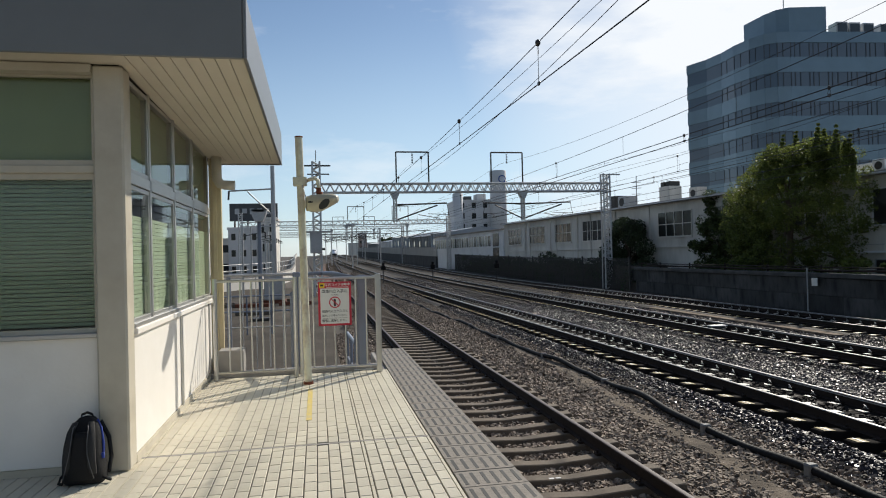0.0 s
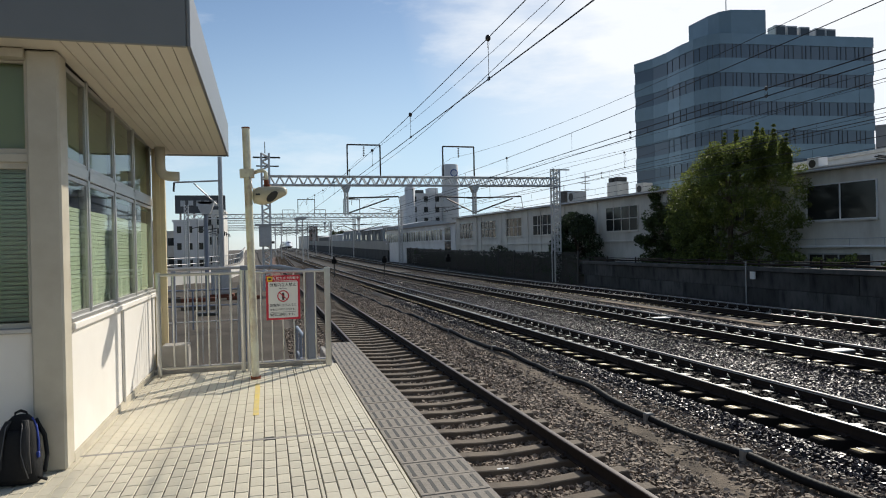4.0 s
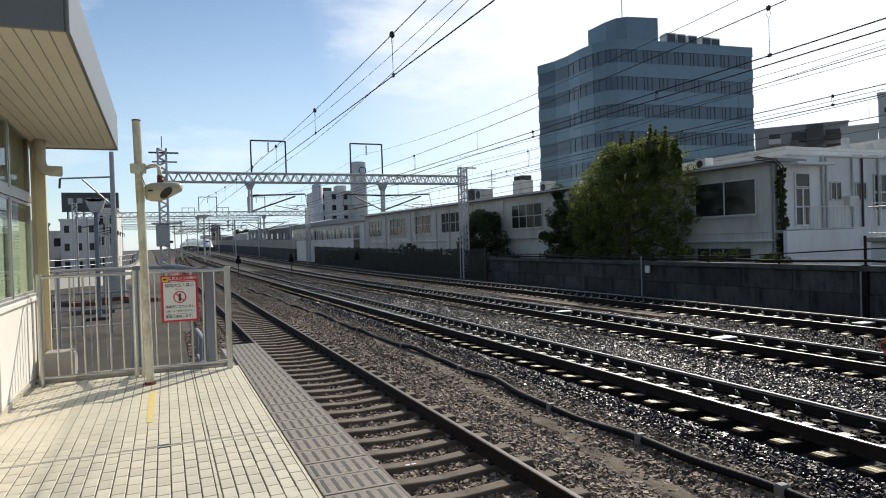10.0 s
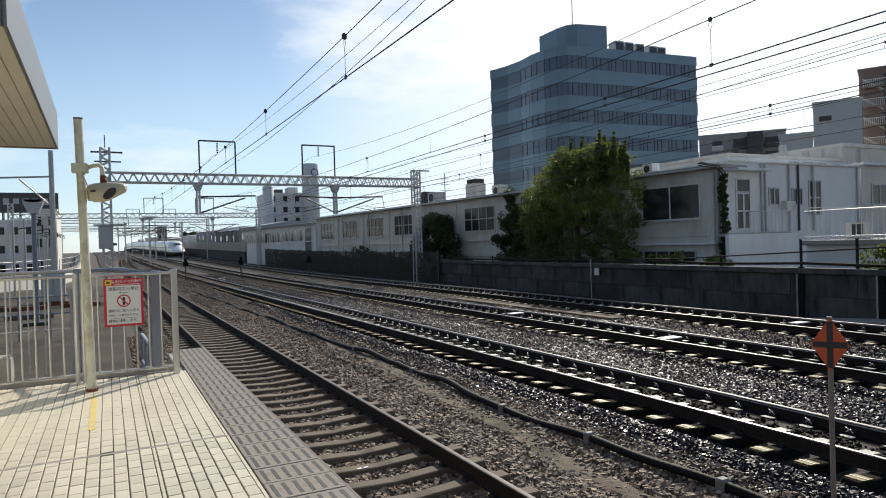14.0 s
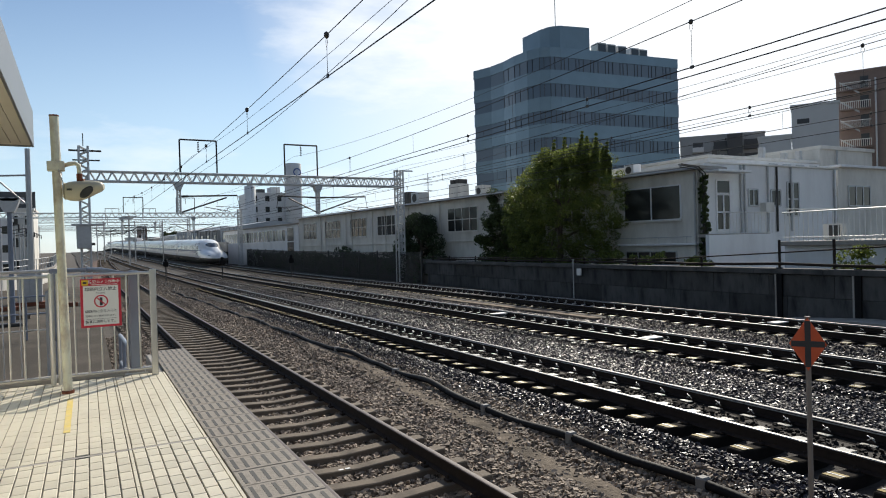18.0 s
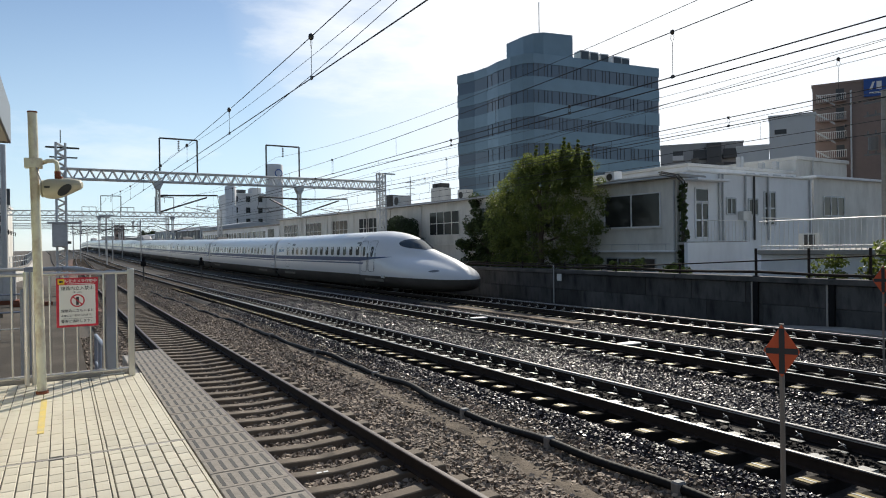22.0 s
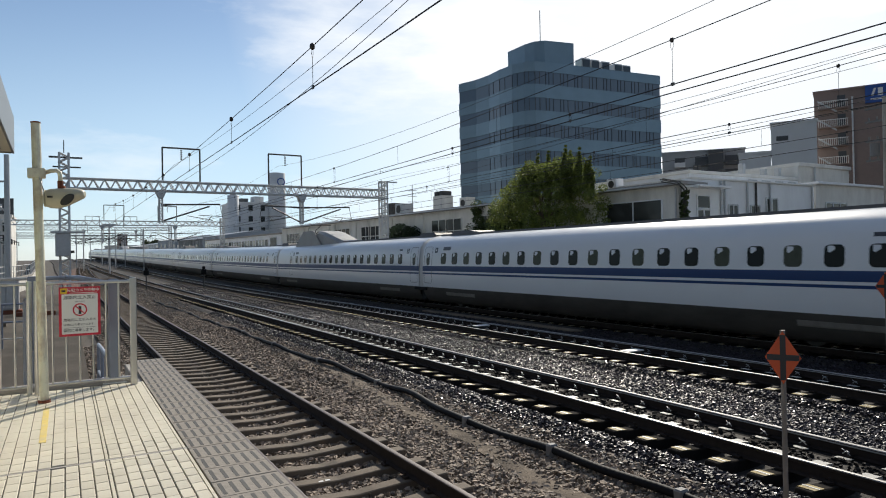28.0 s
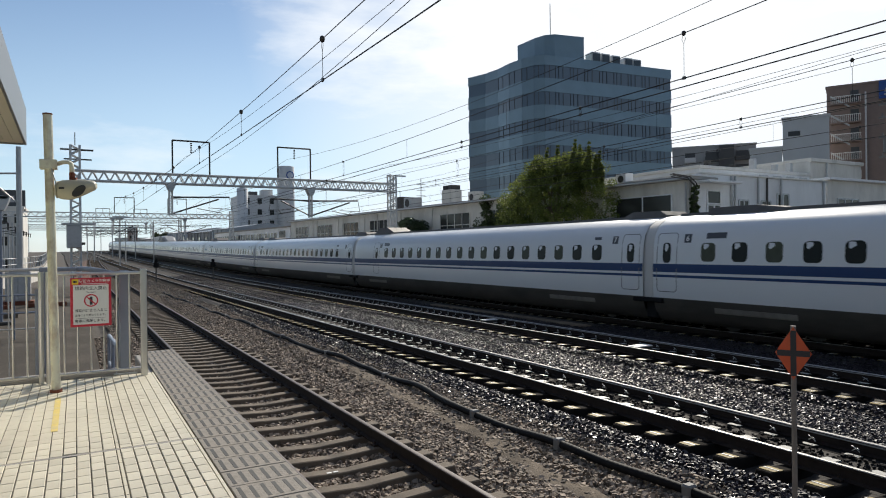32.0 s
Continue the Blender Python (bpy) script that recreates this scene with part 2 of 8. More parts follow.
M_DIRT = material("dusty_ground", (0.078, 0.066, 0.055), 0.95, vary=0.35, scale=5, bump=0.5, dirt=(0.07, 0.055, 0.043), dirt_amount=0.6, dirt_scale=0.7)
M_TILE = material("cream_tile", (0.60, 0.55, 0.43), 0.55, vary=0.08, scale=12, bump=0.12, dirt=(0.42, 0.36, 0.28), dirt_amount=0.45, dirt_scale=1.2, rand=0.10)
M_JOINT = material("tile_joint", (0.10, 0.088, 0.072), 0.9, vary=0.3, scale=30)
M_EDGE = material("worn_edge_block", (0.23, 0.20, 0.165), 0.7, vary=0.2, scale=14, bump=0.3, dirt=(0.10, 0.09, 0.08), dirt_amount=0.5, dirt_scale=3)
M_EDGEDARK = material("dark_rubber_bar", (0.045, 0.043, 0.04), 0.7, vary=0.3, scale=20)
M_WHITE = material("white_panel", (0.86, 0.82, 0.76), 0.5, vary=0.04, scale=5, bump=0.05, dirt=(0.70, 0.64, 0.55), dirt_amount=0.3, dirt_scale=1.1)
M_CREAM = material("cream_steel", (0.55, 0.50, 0.40), 0.45, vary=0.08, scale=9, dirt=(0.35, 0.29, 0.2), dirt_amount=0.4, dirt_scale=3)
M_CREAMWALL = material("cream_rib_panel", (0.66, 0.56, 0.33), 0.55, vary=0.08, scale=6, dirt=(0.4, 0.33, 0.24), dirt_amount=0.4, dirt_scale=2)
M_SOFFIT = material("soffit_board", (0.66, 0.60, 0.50), 0.6, vary=0.05, scale=4, dirt=(0.5, 0.42, 0.33), dirt_amount=0.3, dirt_scale=2)
M_FASCIA = material("metal_fascia", (0.20, 0.20, 0.195), 0.38, metal=0.3, vary=0.06, scale=5, dirt=(0.24, 0.23, 0.22), dirt_amount=0.3)
M_ALU = material("aluminium_frame", (0.52, 0.51, 0.49), 0.38, metal=0.7, vary=0.06, scale=15)
M_STEEL = material("stainless_rail", (0.60, 0.59, 0.56), 0.28, metal=0.9, vary=0.08, scale=18)
M_GALV = material("galvanised_steel", (0.48, 0.49, 0.50), 0.5, metal=0.5, vary=0.15, scale=8, dirt=(0.3, 0.29, 0.28), dirt_amount=0.4)
M_GANTRY = material("pale_gantry_paint", (0.62, 0.63, 0.63), 0.55, metal=0.1, vary=0.1, scale=6, dirt=(0.4, 0.39, 0.37), dirt_amount=0.4)
M_BLUEGREY = material("blue_grey_paint", (0.20, 0.23, 0.29), 0.45, vary=0.12, scale=8, dirt=(0.2, 0.18, 0.16), dirt_amount=0.3)
M_DARKSTEEL = material("dark_steel", (0.06, 0.058, 0.055), 0.6, metal=0.3, vary=0.3, scale=12)
M_BLACK = material("black_rubber", (0.008, 0.008, 0.009), 0.65, spec=0.15, vary=0.3, scale=30)
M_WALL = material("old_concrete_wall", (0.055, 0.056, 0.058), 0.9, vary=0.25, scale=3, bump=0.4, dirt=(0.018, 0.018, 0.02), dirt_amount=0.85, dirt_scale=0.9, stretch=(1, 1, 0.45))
M_OLDWHITE = material("weathered_white_render", (0.72, 0.70, 0.65), 0.75, vary=0.08, scale=4, bump=0.1, dirt=(0.34, 0.32, 0.28), dirt_amount=0.55, dirt_scale=0.6, stretch=(1, 1, 0.35))
M_GREYWHITE = material("grey_white_render", (0.80, 0.81, 0.82), 0.7, vary=0.06, scale=3, bump=0.1, dirt=(0.45, 0.45, 0.45), dirt_amount=0.4, dirt_scale=0.5, stretch=(1, 1, 0.3))
M_GLASS = glass("dark_window_glass", (0.03, 0.04, 0.04))
M_OFFICE = glass("blue_office_glass", (0.10, 0.142, 0.195), 0.08, 0.6)
M_OFFICEBAND = material("blue_grey_spandrel", (0.185, 0.268, 0.33), 0.25, metal=0.2, vary=0.12, scale=0.6, dirt=(0.14, 0.21, 0.265), dirt_amount=0.4, dirt_scale=0.2)
M_MULLION = material("dark_mullion", (0.06, 0.075, 0.09), 0.4, metal=0.4)
M_ASPHALT = material("asphalt", (0.072, 0.062, 0.051), 0.95, spec=0.12, vary=0.3, scale=14, bump=0.3, dirt=(0.15, 0.128, 0.105), dirt_amount=0.6, dirt_scale=0.5)
M_TRAIN = material("white_train_paint", (0.69, 0.70, 0.72), 0.32, vary=0.02, scale=2, coat=0.3, dirt=(0.66, 0.66, 0.66), dirt_amount=0.25, dirt_scale=0.7)
M_TRAINBLUE = material("blue_train_stripe", (0.010, 0.042, 0.14), 0.4, vary=0.05, spec=0.3)
M_TRAINGREY = material("grey_train_skirt", (0.075, 0.066, 0.056), 0.6, vary=0.3, scale=3, spec=0.3, dirt=(0.035, 0.03, 0.026), dirt_amount=0.8, dirt_scale=1.2, stretch=(1, 0.3, 1))
M_TRAINGLASS = glass("train_window_glass", (0.012, 0.014, 0.013), 0.12, 0.14)
M_WINDSCREEN = glass("cab_windscreen_glass", (0.012, 0.017, 0.017), 0.04, 0.8)
M_BLIND = material("train_window_blind", (0.075, 0.083, 0.060), 0.4, vary=0.3, scale=5, spec=0.14)

# ---- ground ----
g = bmesh.new()
xs = [-900, -300, -80, -20, -6, -2.2, 1.0, 1.25, 22, 60, 200, 900]
ys = [-300, -60, -10, 0, 10, 20, 40, 50, 60, 70, 80, 95, 110, 130, 150, 175, 200, 230, 260, 300, 340, 500, 1500]
grid = [[g.verts.new((x, y, -1.52 + rise(y))) for x in xs] for y in ys]
for a, b in zip(grid, grid[1:]):
    for k in range(len(xs) - 1):
        g.faces.new((a[k], a[k + 1], b[k + 1], b[k]))
solid("ground", g, M_DIRT, "dusty brown earth around the railway", "ground", "structure")

g = bmesh.new()
YS = [-12 + 4 * i for i in range(0, 20)] + [68 + 12 * i for i in range(20)] + [330, 370, 420, 480, 560, 660, 820]
prof = [(1.16, -1.55), (1.16, -1.37), (1.5, -1.385), (1.7, -1.40), (3.95, -1.40), (4.15, -1.38), (4.3, -1.385), (4.9, -1.44), (5.3, -1.43), (6.1, -1.38), (6.3, -1.33), (6.55, -1.25), (6.74, -1.255), (6.84, -1.35), (7.6, -1.35), (7.75, -1.325), (8.65, -1.335), (8.8, -1.37), (9.2, -1.385), (9.33, -1.35), (9.6, -1.34), (9.8, -1.35), (10.3, -1.37), (11.2, -1.37),
        (11.1, -1.32), (11.28, -1.275), (11.40, -1.275), (11.50, -1.36), (12.25, -1.36), (12.4, -1.325), (13.3, -1.33), (13.45, -1.37), (13.85, -1.37), (13.98, -1.30), (14.3, -1.33), (15.3, -1.42), (15.8, -1.40), (16.0, -1.32), (16.1, -1.30), (16.18, -1.30), (16.28, -1.37), (17.0, -1.37), (17.15, -1.325), (18.1, -1.325), (18.25, -1.37), (18.62, -1.37), (18.75, -1.30), (19.3, -1.37), (20.3, -1.42), (22.5, -1.42), (22.5, -1.55)]
rings = [[(x + bend(y), y, z + rise(y)) for x, z in prof] for y in YS]
loft(g, rings, closed=False)
solid("ballast_bed", g, M_BALLAST, "grey brown ballast bed under four railway tracks", "ballast", "structure")


# ---- tracks ----
def rail_profile(head, gauge=0):
    if head and gauge:      # worn bright on the face that the wheels run against
        return [(gauge * u, w) for u, w in ((-0.034, -0.012), (-0.030, -0.001), (-0.015, 0.002), (0.010, 0.002), (0.020, -0.003), (0.030, -0.014), (0.0375, -0.036), (0.034, -0.044))][::gauge]
    if head:
        return [(-0.034, -0.012), (-0.030, -0.001), (-0.015, 0.002), (0.015, 0.002), (0.030, -0.001), (0.034, -0.012)]
    return [(-0.034, -0.012), (-0.034, -0.036), (-0.010, -0.048), (-0.010, -0.145), (-0.066, -0.162), (-0.066, -0.174),
            (0.066, -0.174), (0.066, -0.162), (0.010, -0.145), (0.010, -0.048), (0.034, -0.036), (0.034, -0.012)]


def rail(parent, x, z, lean=0.0, gauge=0):
    ys_r = [y for y in (-12, -4, 0, 4, 8, 14, 20, 30, 40, 52, 66, 82, 91, 100, 110, 120, 132, 145, 158, 170, 185, 200, 218, 235, 255, 275, 295, 330, 370, 420, 480, 560, 660, 820) if not lean or y < 190]
    r = part("rail", loft(bmesh.new(), [[(x + u + bend(y) + lean * y * abs(y), y, z + w + rise(y)) for u, w in rail_profile(False)] for y in ys_r]), M_RAILSIDE, parent)
    part("rail_head", loft(bmesh.new(), [[(x + u + bend(y) + lean * y * abs(y), y, z + w + rise(y)) for u, w in rail_profile(True, gauge)] for y in ys_r]), M_RAILHEAD if gauge else M_RAILDULL, r, "worn bright rail head" if gauge else "dull brown rail head")


sl = bmesh.new()
loft(sl, [[(-1.2, -0.13, -0.2), (-1.2, 0.13, -0.2), (-1.2, 0.10, 0), (-1.2, -0.10, 0)],
          [(-0.62, -0.13, -0.2), (-0.62, 0.13, -0.2), (-0.62, 0.10, 0), (-0.62, -0.10, 0)],
          [(0, -0.115, -0.2), (0, 0.115, -0.2), (0, 0.09, -0.035), (0, -0.09, -0.035)],
          [(0.62, -0.13, -0.2), (0.62, 0.13, -0.2), (0.62, 0.10, 0), (0.62, -0.10, 0)],
          [(1.2, -0.13, -0.2), (1.2, 0.13, -0.2), (1.2, 0.10, 0), (1.2, -0.10, 0)]])
bmesh.ops.bevel(sl, geom=[e for e in sl.edges], offset=0.012, segments=1, affect="EDGES")
for side in (-1, 1):
    for s2 in (-1, 1):
        box(sl, side * 0.75 + s2 * 0.105 - 0.035, side * 0.75 + s2 * 0.105 + 0.035, -0.05, 0.05, 0.0, 0.035, 0.008, slot=1)
        rod(sl, (side * 0.75 + s2 * 0.105, 0, 0.03), (side * 0.75 + s2 * 0.105, 0, 0.075), 0.014, 6)
for f in sl.faces:
    if f.calc_center_median().z > 0.012:
        f.material_index = 1
SLEEPER = bpy.data.meshes.new("sleeper")
sl.to_mesh(SLEEPER)
PLATED = bpy.data.meshes.new("plated_sleeper")
for v in sl.verts:
    if abs(v.co.x) > 1.1:
        v.co.x += math.copysign(0.16, v.co.x)
for side in (-1, 1):
    k0 = len(sl.faces)
    for inner in (-side,):      # spring clips, two bent wires on the inner side of the rail foot
        c = side * 0.75 + inner * 0.105
        pipe(sl, [(c - inner * 0.03, -0.075, 0.04), (c + inner * 0.05, -0.05, 0.05), (c + inner * 0.07, 0.02, 0.105), (c + inner * 0.02, 0.07, 0.105)], 0.006, 5)
        pipe(sl, [(c - inner * 0.03, 0.075, 0.04), (c + inner * 0.05, 0.05, 0.05), (c + inner * 0.07, -0.02, 0.10), (c + inner * 0.11, -0.07, 0.095)], 0.006, 5)
    sl.faces.ensure_lookup_table()
    for f in sl.faces[k0:]:
        f.material_index = 4
    for s2, w in ((-1, 0.06), (1, 0.10)):
        c = side * 0.75 + side * (-0.225 if s2 < 0 else 0.46)
        box(sl, c - w, c + w, -0.10, 0.10, 0.001, 0.010, 0.003, slot=2 if s2 < 0 else 3)
        if s2 > 0:
            box(sl, c - 0.014, c + 0.014, -0.10, 0.10, 0.008, 0.0145, 0.002, slot=1)
# pale block painted in for the sunlit middle of the sleeper top
box(sl, -0.23, 0.11, -0.095, 0.095, -0.045, 0.004, 0.006, slot=2)
sl.to_mesh(PLATED)
sl.free()
# pale gloss that carries the sun on bare sleeper tops in its colour
M_SUNPLATE = material("pale_plate_sunlit_top", (0.56, 0.54, 0.49), 0.36, vary=0.15, scale=14, spec=0.7)
M_PLATEY = material("yellowed_plate", (0.33, 0.245, 0.085), 0.65, vary=0.25, scale=10, spec=0.25, dirt=(0.22, 0.19, 0.145), dirt_amount=0.7, dirt_scale=9)
M_SOOT = material("sooty_sleeper", (0.02, 0.017, 0.015), 0.9, spec=0.06, vary=0.4, scale=8, bump=0.3, rand=0.2)
for me in (SLEEPER, PLATED):
    for one in (M_SLEEPER if me is SLEEPER else M_SOOT, M_RAILSIDE, M_SUNPLATE, M_PLATEY, M_GALV):
        me.materials.append(one)
STEP = 0.585


def track(index, cx, tilt, lift):
    t = thing("railway_track", "railway track with two rusty rails on concrete sleepers", "track", group="tracks of the line", kind="structure")
    lean = 0.0 if index else 0.00015      # the near track leans over to join the second
    rail(t, cx - 0.75, RAIL_Z + lift - tilt, lean, 1 if index else 0)
    rail(t, cx + 0.75, RAIL_Z + lift + tilt, lean, -1 if index else 0)
    for i in range(int(52 / STEP)):
        y = -3.0 + i * STEP
        if index == 0 and y > 34:
            break
        ob = new("sleeper", PLATED if index else SLEEPER)
        ob.parent = t
        ob.matrix_basis = Matrix.Translation((cx + bend(y) + lean * y * abs(y), y, RAIL_Z + lift - 0.176 + rise(y))) @ Matrix.Rotation(-math.atan2(tilt, 0.75), 4, "Y") @ Matrix.Rotation(random.uniform(-0.012, 0.012), 4, "Z")
    far = bmesh.new()
    y = -3.0 + int(52 / STEP) * STEP if index else 34.5
    while y < 150:
        mid = cx + bend(y) + lean * y * y
        box(far, mid - 1.2, mid + 1.2, y - 0.11, y + 0.11, RAIL_Z + lift - 0.36 + rise(y), RAIL_Z + lift - 0.178 + rise(y))
        y += STEP
    tagged(part("far_sleepers", far, M_SLEEPER, t), kind="stuff")
    return t


track_things = [track(i, *row) for i, row in enumerate(TRACKS)]

# ---- platform ----
PX0, PX1 = 0.70, 1.14
g = bmesh.new()
box(g, -14, PX1 - 0.05, -9, 8.36, -1.45, -0.09)
box(g, -14, PX1, -9, 8.36, -0.09, -0.02)
platform = solid("platform", g, M_CONC, "concrete station platform with a cream tiled top", "platform", "structure")
part("tile_bed", bx(-14, PX0 - 0.008, -9, 8.36, -0.02, -0.008), M_JOINT, platform)

# sooty strips between the rails of the main tracks
M_BLACKBED = material("sooty_track_bed", (0.018, 0.016, 0.015), 0.95, spec=0.08, vary=0.4, scale=20, bump=1.0, bump_scale=30)
for cx, ti, li in TRACKS[1:]:
    b = loft(bmesh.new(), [[(cx + u + bend(y), y, -1.352 + 0.012 * math.sin(3 * u) + rise(y)) for u in (-1.08, -0.6, 0.0, 0.6, 1.08)] for y in YS[:27]], closed=False)
    solid("track_bed", b, M_BLACKBED, "sooty black ballast between the rails", "track bed", "structure")

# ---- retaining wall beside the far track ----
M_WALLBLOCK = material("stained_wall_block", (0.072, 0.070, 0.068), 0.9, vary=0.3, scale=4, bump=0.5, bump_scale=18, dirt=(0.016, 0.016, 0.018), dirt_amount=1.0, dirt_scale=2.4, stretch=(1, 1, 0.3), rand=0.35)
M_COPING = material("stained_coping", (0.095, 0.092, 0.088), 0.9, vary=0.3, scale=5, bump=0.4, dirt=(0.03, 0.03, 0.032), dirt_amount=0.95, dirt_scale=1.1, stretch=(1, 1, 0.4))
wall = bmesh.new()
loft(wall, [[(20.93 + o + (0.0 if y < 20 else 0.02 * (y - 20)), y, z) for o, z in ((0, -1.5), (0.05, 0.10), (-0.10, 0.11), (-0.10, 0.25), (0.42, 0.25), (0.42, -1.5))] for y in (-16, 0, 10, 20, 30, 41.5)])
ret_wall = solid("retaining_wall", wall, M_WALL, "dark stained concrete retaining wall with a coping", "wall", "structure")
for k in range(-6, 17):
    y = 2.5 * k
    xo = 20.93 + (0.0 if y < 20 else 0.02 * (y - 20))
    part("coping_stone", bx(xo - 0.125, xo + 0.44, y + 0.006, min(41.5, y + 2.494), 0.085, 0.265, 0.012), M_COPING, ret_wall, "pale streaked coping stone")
WBLOCK = bmesh.new()
box(WBLOCK, -0.045, 0.03, 0.006, 2.29, 0.005, 0.735, 0.010)
WB_ME = bpy.data.meshes.new("wall_block")
WBLOCK.to_mesh(WB_ME)
WBLOCK.free()
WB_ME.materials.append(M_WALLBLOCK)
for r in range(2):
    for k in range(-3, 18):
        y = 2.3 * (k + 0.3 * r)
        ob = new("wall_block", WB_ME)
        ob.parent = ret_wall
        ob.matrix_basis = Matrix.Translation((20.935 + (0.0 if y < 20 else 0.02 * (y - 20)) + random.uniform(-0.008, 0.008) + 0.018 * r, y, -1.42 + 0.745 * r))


# ---- station hut ----
def clear_glass(name, tint, gloss=0.03):
    m = bpy.data.materials.new(name)
    m.use_nodes = True
    n, l = m.node_tree.nodes, m.node_tree.links
    n.remove(n["Principled BSDF"])
    tr, gl, fr, mx = n.new("ShaderNodeBsdfTransparent"), n.new("ShaderNodeBsdfGlossy"), n.new("ShaderNodeFresnel"), n.new("ShaderNodeMixShader")
    tr.inputs["Color"].default_value = (*tint, 1)
    gl.inputs["Roughness"].default_value = gloss
    fr.inputs["IOR"].default_value = 1.6
    l.new(fr.outputs["Fac"], mx.inputs["Fac"])
    l.new(tr.outputs["BSDF"], mx.inputs[1])
    l.new(gl.outputs["BSDF"], mx.inputs[2])
    l.new(mx.outputs["Shader"], n["Material Output"].inputs["Surface"])
    return m


M_PANE = clear_glass("hut_window_glass", (0.92, 0.95, 0.93))
M_SLAT = material("pale_green_blind", (0.44, 0.53, 0.38), 0.55, vary=0.05, scale=8)
M_CURTAIN = material("olive_roller_blind", (0.42, 0.46, 0.24), 0.8, vary=0.08, scale=3)
M_ROOM = material("dim_room", (0.12, 0.12, 0.10), 0.9)
M_PIPEWHITE = material("cream_downpipe", (0.62, 0.57, 0.47), 0.4, vary=0.06, dirt=(0.4, 0.35, 0.27), dirt_amount=0.3)
M_RUSTPOLE = material("cream_paint_with_rust", (0.72, 0.70, 0.54), 0.5, vary=0.08, scale=10, dirt=(0.22, 0.07, 0.03), dirt_amount=0.75, dirt_scale=6.5, stretch=(1, 1, 0.6))
M_HORN = material("cream_horn", (0.55, 0.51, 0.38), 0.4, vary=0.06, dirt=(0.42, 0.36, 0.24), dirt_amount=0.4)
M_RUST = material("rust", (0.19, 0.06, 0.03), 0.85, vary=0.4, scale=20, bump=0.3)

HX, HY = -1.5, 4.84          # the hut's corner
hut = thing("station_hut", "white panelled platform hut with blinds behind aluminium windows", "hut", kind="structure")
part("wall", bx(HX - 0.08, HX, 5.0, 8.62, 0.06, 0.94, 0.006), M_WHITE, hut)
part("baseboard", bx(HX - 0.06, HX + 0.012, 5.0, 8.62, 0.0, 0.06), M_CREAM, hut)
part("wall_strip", bx(HX, HX + 0.022, 6.66, 6.70, 0.05, 0.94, 0.004), M_ALU, hut)
part("wall_strip", bx(HX, HX + 0.015, 8.36, 8.40, 0.05, 0.94, 0.004), M_ALU, hut)
part("wall", bx(-9, HX - 0.19, HY + 0.03, HY + 0.11, 0.05, 0.955, 0.006), M_WHITE, hut)
part("baseboard", bx(-9, HX - 0.19, HY + 0.015, HY + 0.10, 0.0, 0.05), M_CREAM, hut)
part("corner_post", bx(HX - 0.19, HX + 0.012, HY - 0.03, 5.0, 0.0, 2.86, 0.014), M_CREAM, hut, "cream painted steel corner post")
part("wall", bx(-9, HX - 0.08, 8.62, 8.70, 0.0, 2.86), M_WHITE, hut)
part("inner_wall", bx(-5.2, -5.1, HY + 0.12, 8.60, 0.0, 2.8), M_ROOM, hut)
part("inner_floor", bx(-5.1, HX - 0.09, HY + 0.12, 8.60, 0.0, 0.05), M_ROOM, hut)
part("wall_strip", bx(-2.62, -2.60, HY + 0.01, HY + 0.035, 0.05, 1.0), M_ALU, hut)


def side_window(y0, y1, z0, z1, slats):
    """A pane in the wall along the platform, its frame and the blind behind it."""
    q = bmesh.new()
    q.faces.new([q.verts.new(p) for p in ((HX - 0.014, y0, z0), (HX - 0.014, y1, z0), (HX - 0.014, y1, z1), (HX - 0.014, y0, z1))])
    w = part("window", q, M_PANE, hut)
    w.visible_shadow = False
    f = bmesh.new()
    for a, b in ((y0 - 0.005, y0 + 0.025), (y1 - 0.025, y1 + 0.005)):
        box(f, HX - 0.07, HX - 0.006, a, b, z0, z1, 0.002)
    box(f, HX - 0.07, HX - 0.007, y0, y1, z1 - 0.03, z1 + 0.004, 0.002)
    box(f, HX - 0.07, HX - 0.007, y0, y1, z0 - 0.004, z0 + 0.03, 0.002)
    part("window_frame", f, M_ALU, w)
    b = bmesh.new()
    if slats:
        z = z0 + 0.03
        while z < z1 - 0.22:
            box(b, HX - 0.062, HX - 0.056, y0 + 0.03, y1 - 0.03, z, z + 0.031, m=None)
            z += 0.034
        box(b, HX - 0.08, HX - 0.05, y0 + 0.03, y1 - 0.02, z1 - 0.06, z1 - 0.02)
    else:
        box(b, HX - 0.065, HX - 0.055, y0, y1, z0, z1)
    part("blind", b, M_SLAT if slats else M_CURTAIN, w)


MULL = (5.02, 5.60, 6.54, 7.49, 8.60)
for y0, y1 in zip(MULL, MULL[1:]):
    side_window(y0 + 0.02, y1 - 0.02, 1.02, 2.04, True)
    side_window(y0 + 0.02, y1 - 0.02, 2.14, 2.82, False)
for y in MULL[1:-1]:
    part("mullion", bx(HX - 0.07, HX + 0.004, y - 0.022, y + 0.022, 0.98, 2.84, 0.003), M_ALU, hut)
part("transom", bx(HX - 0.07, HX + 0.004, 5.0, 8.62, 2.05, 2.135, 0.004), M_ALU, hut)
part("window_sill", bx(HX - 0.07, HX + 0.035, 5.0, 8.62, 0.935, 0.985, 0.006), M_WHITE, hut)
part("window_sill", bx(HX - 0.07, HX + 0.018, 5.0, 8.62, 0.985, 1.02, 0.004), M_ALU, hut)
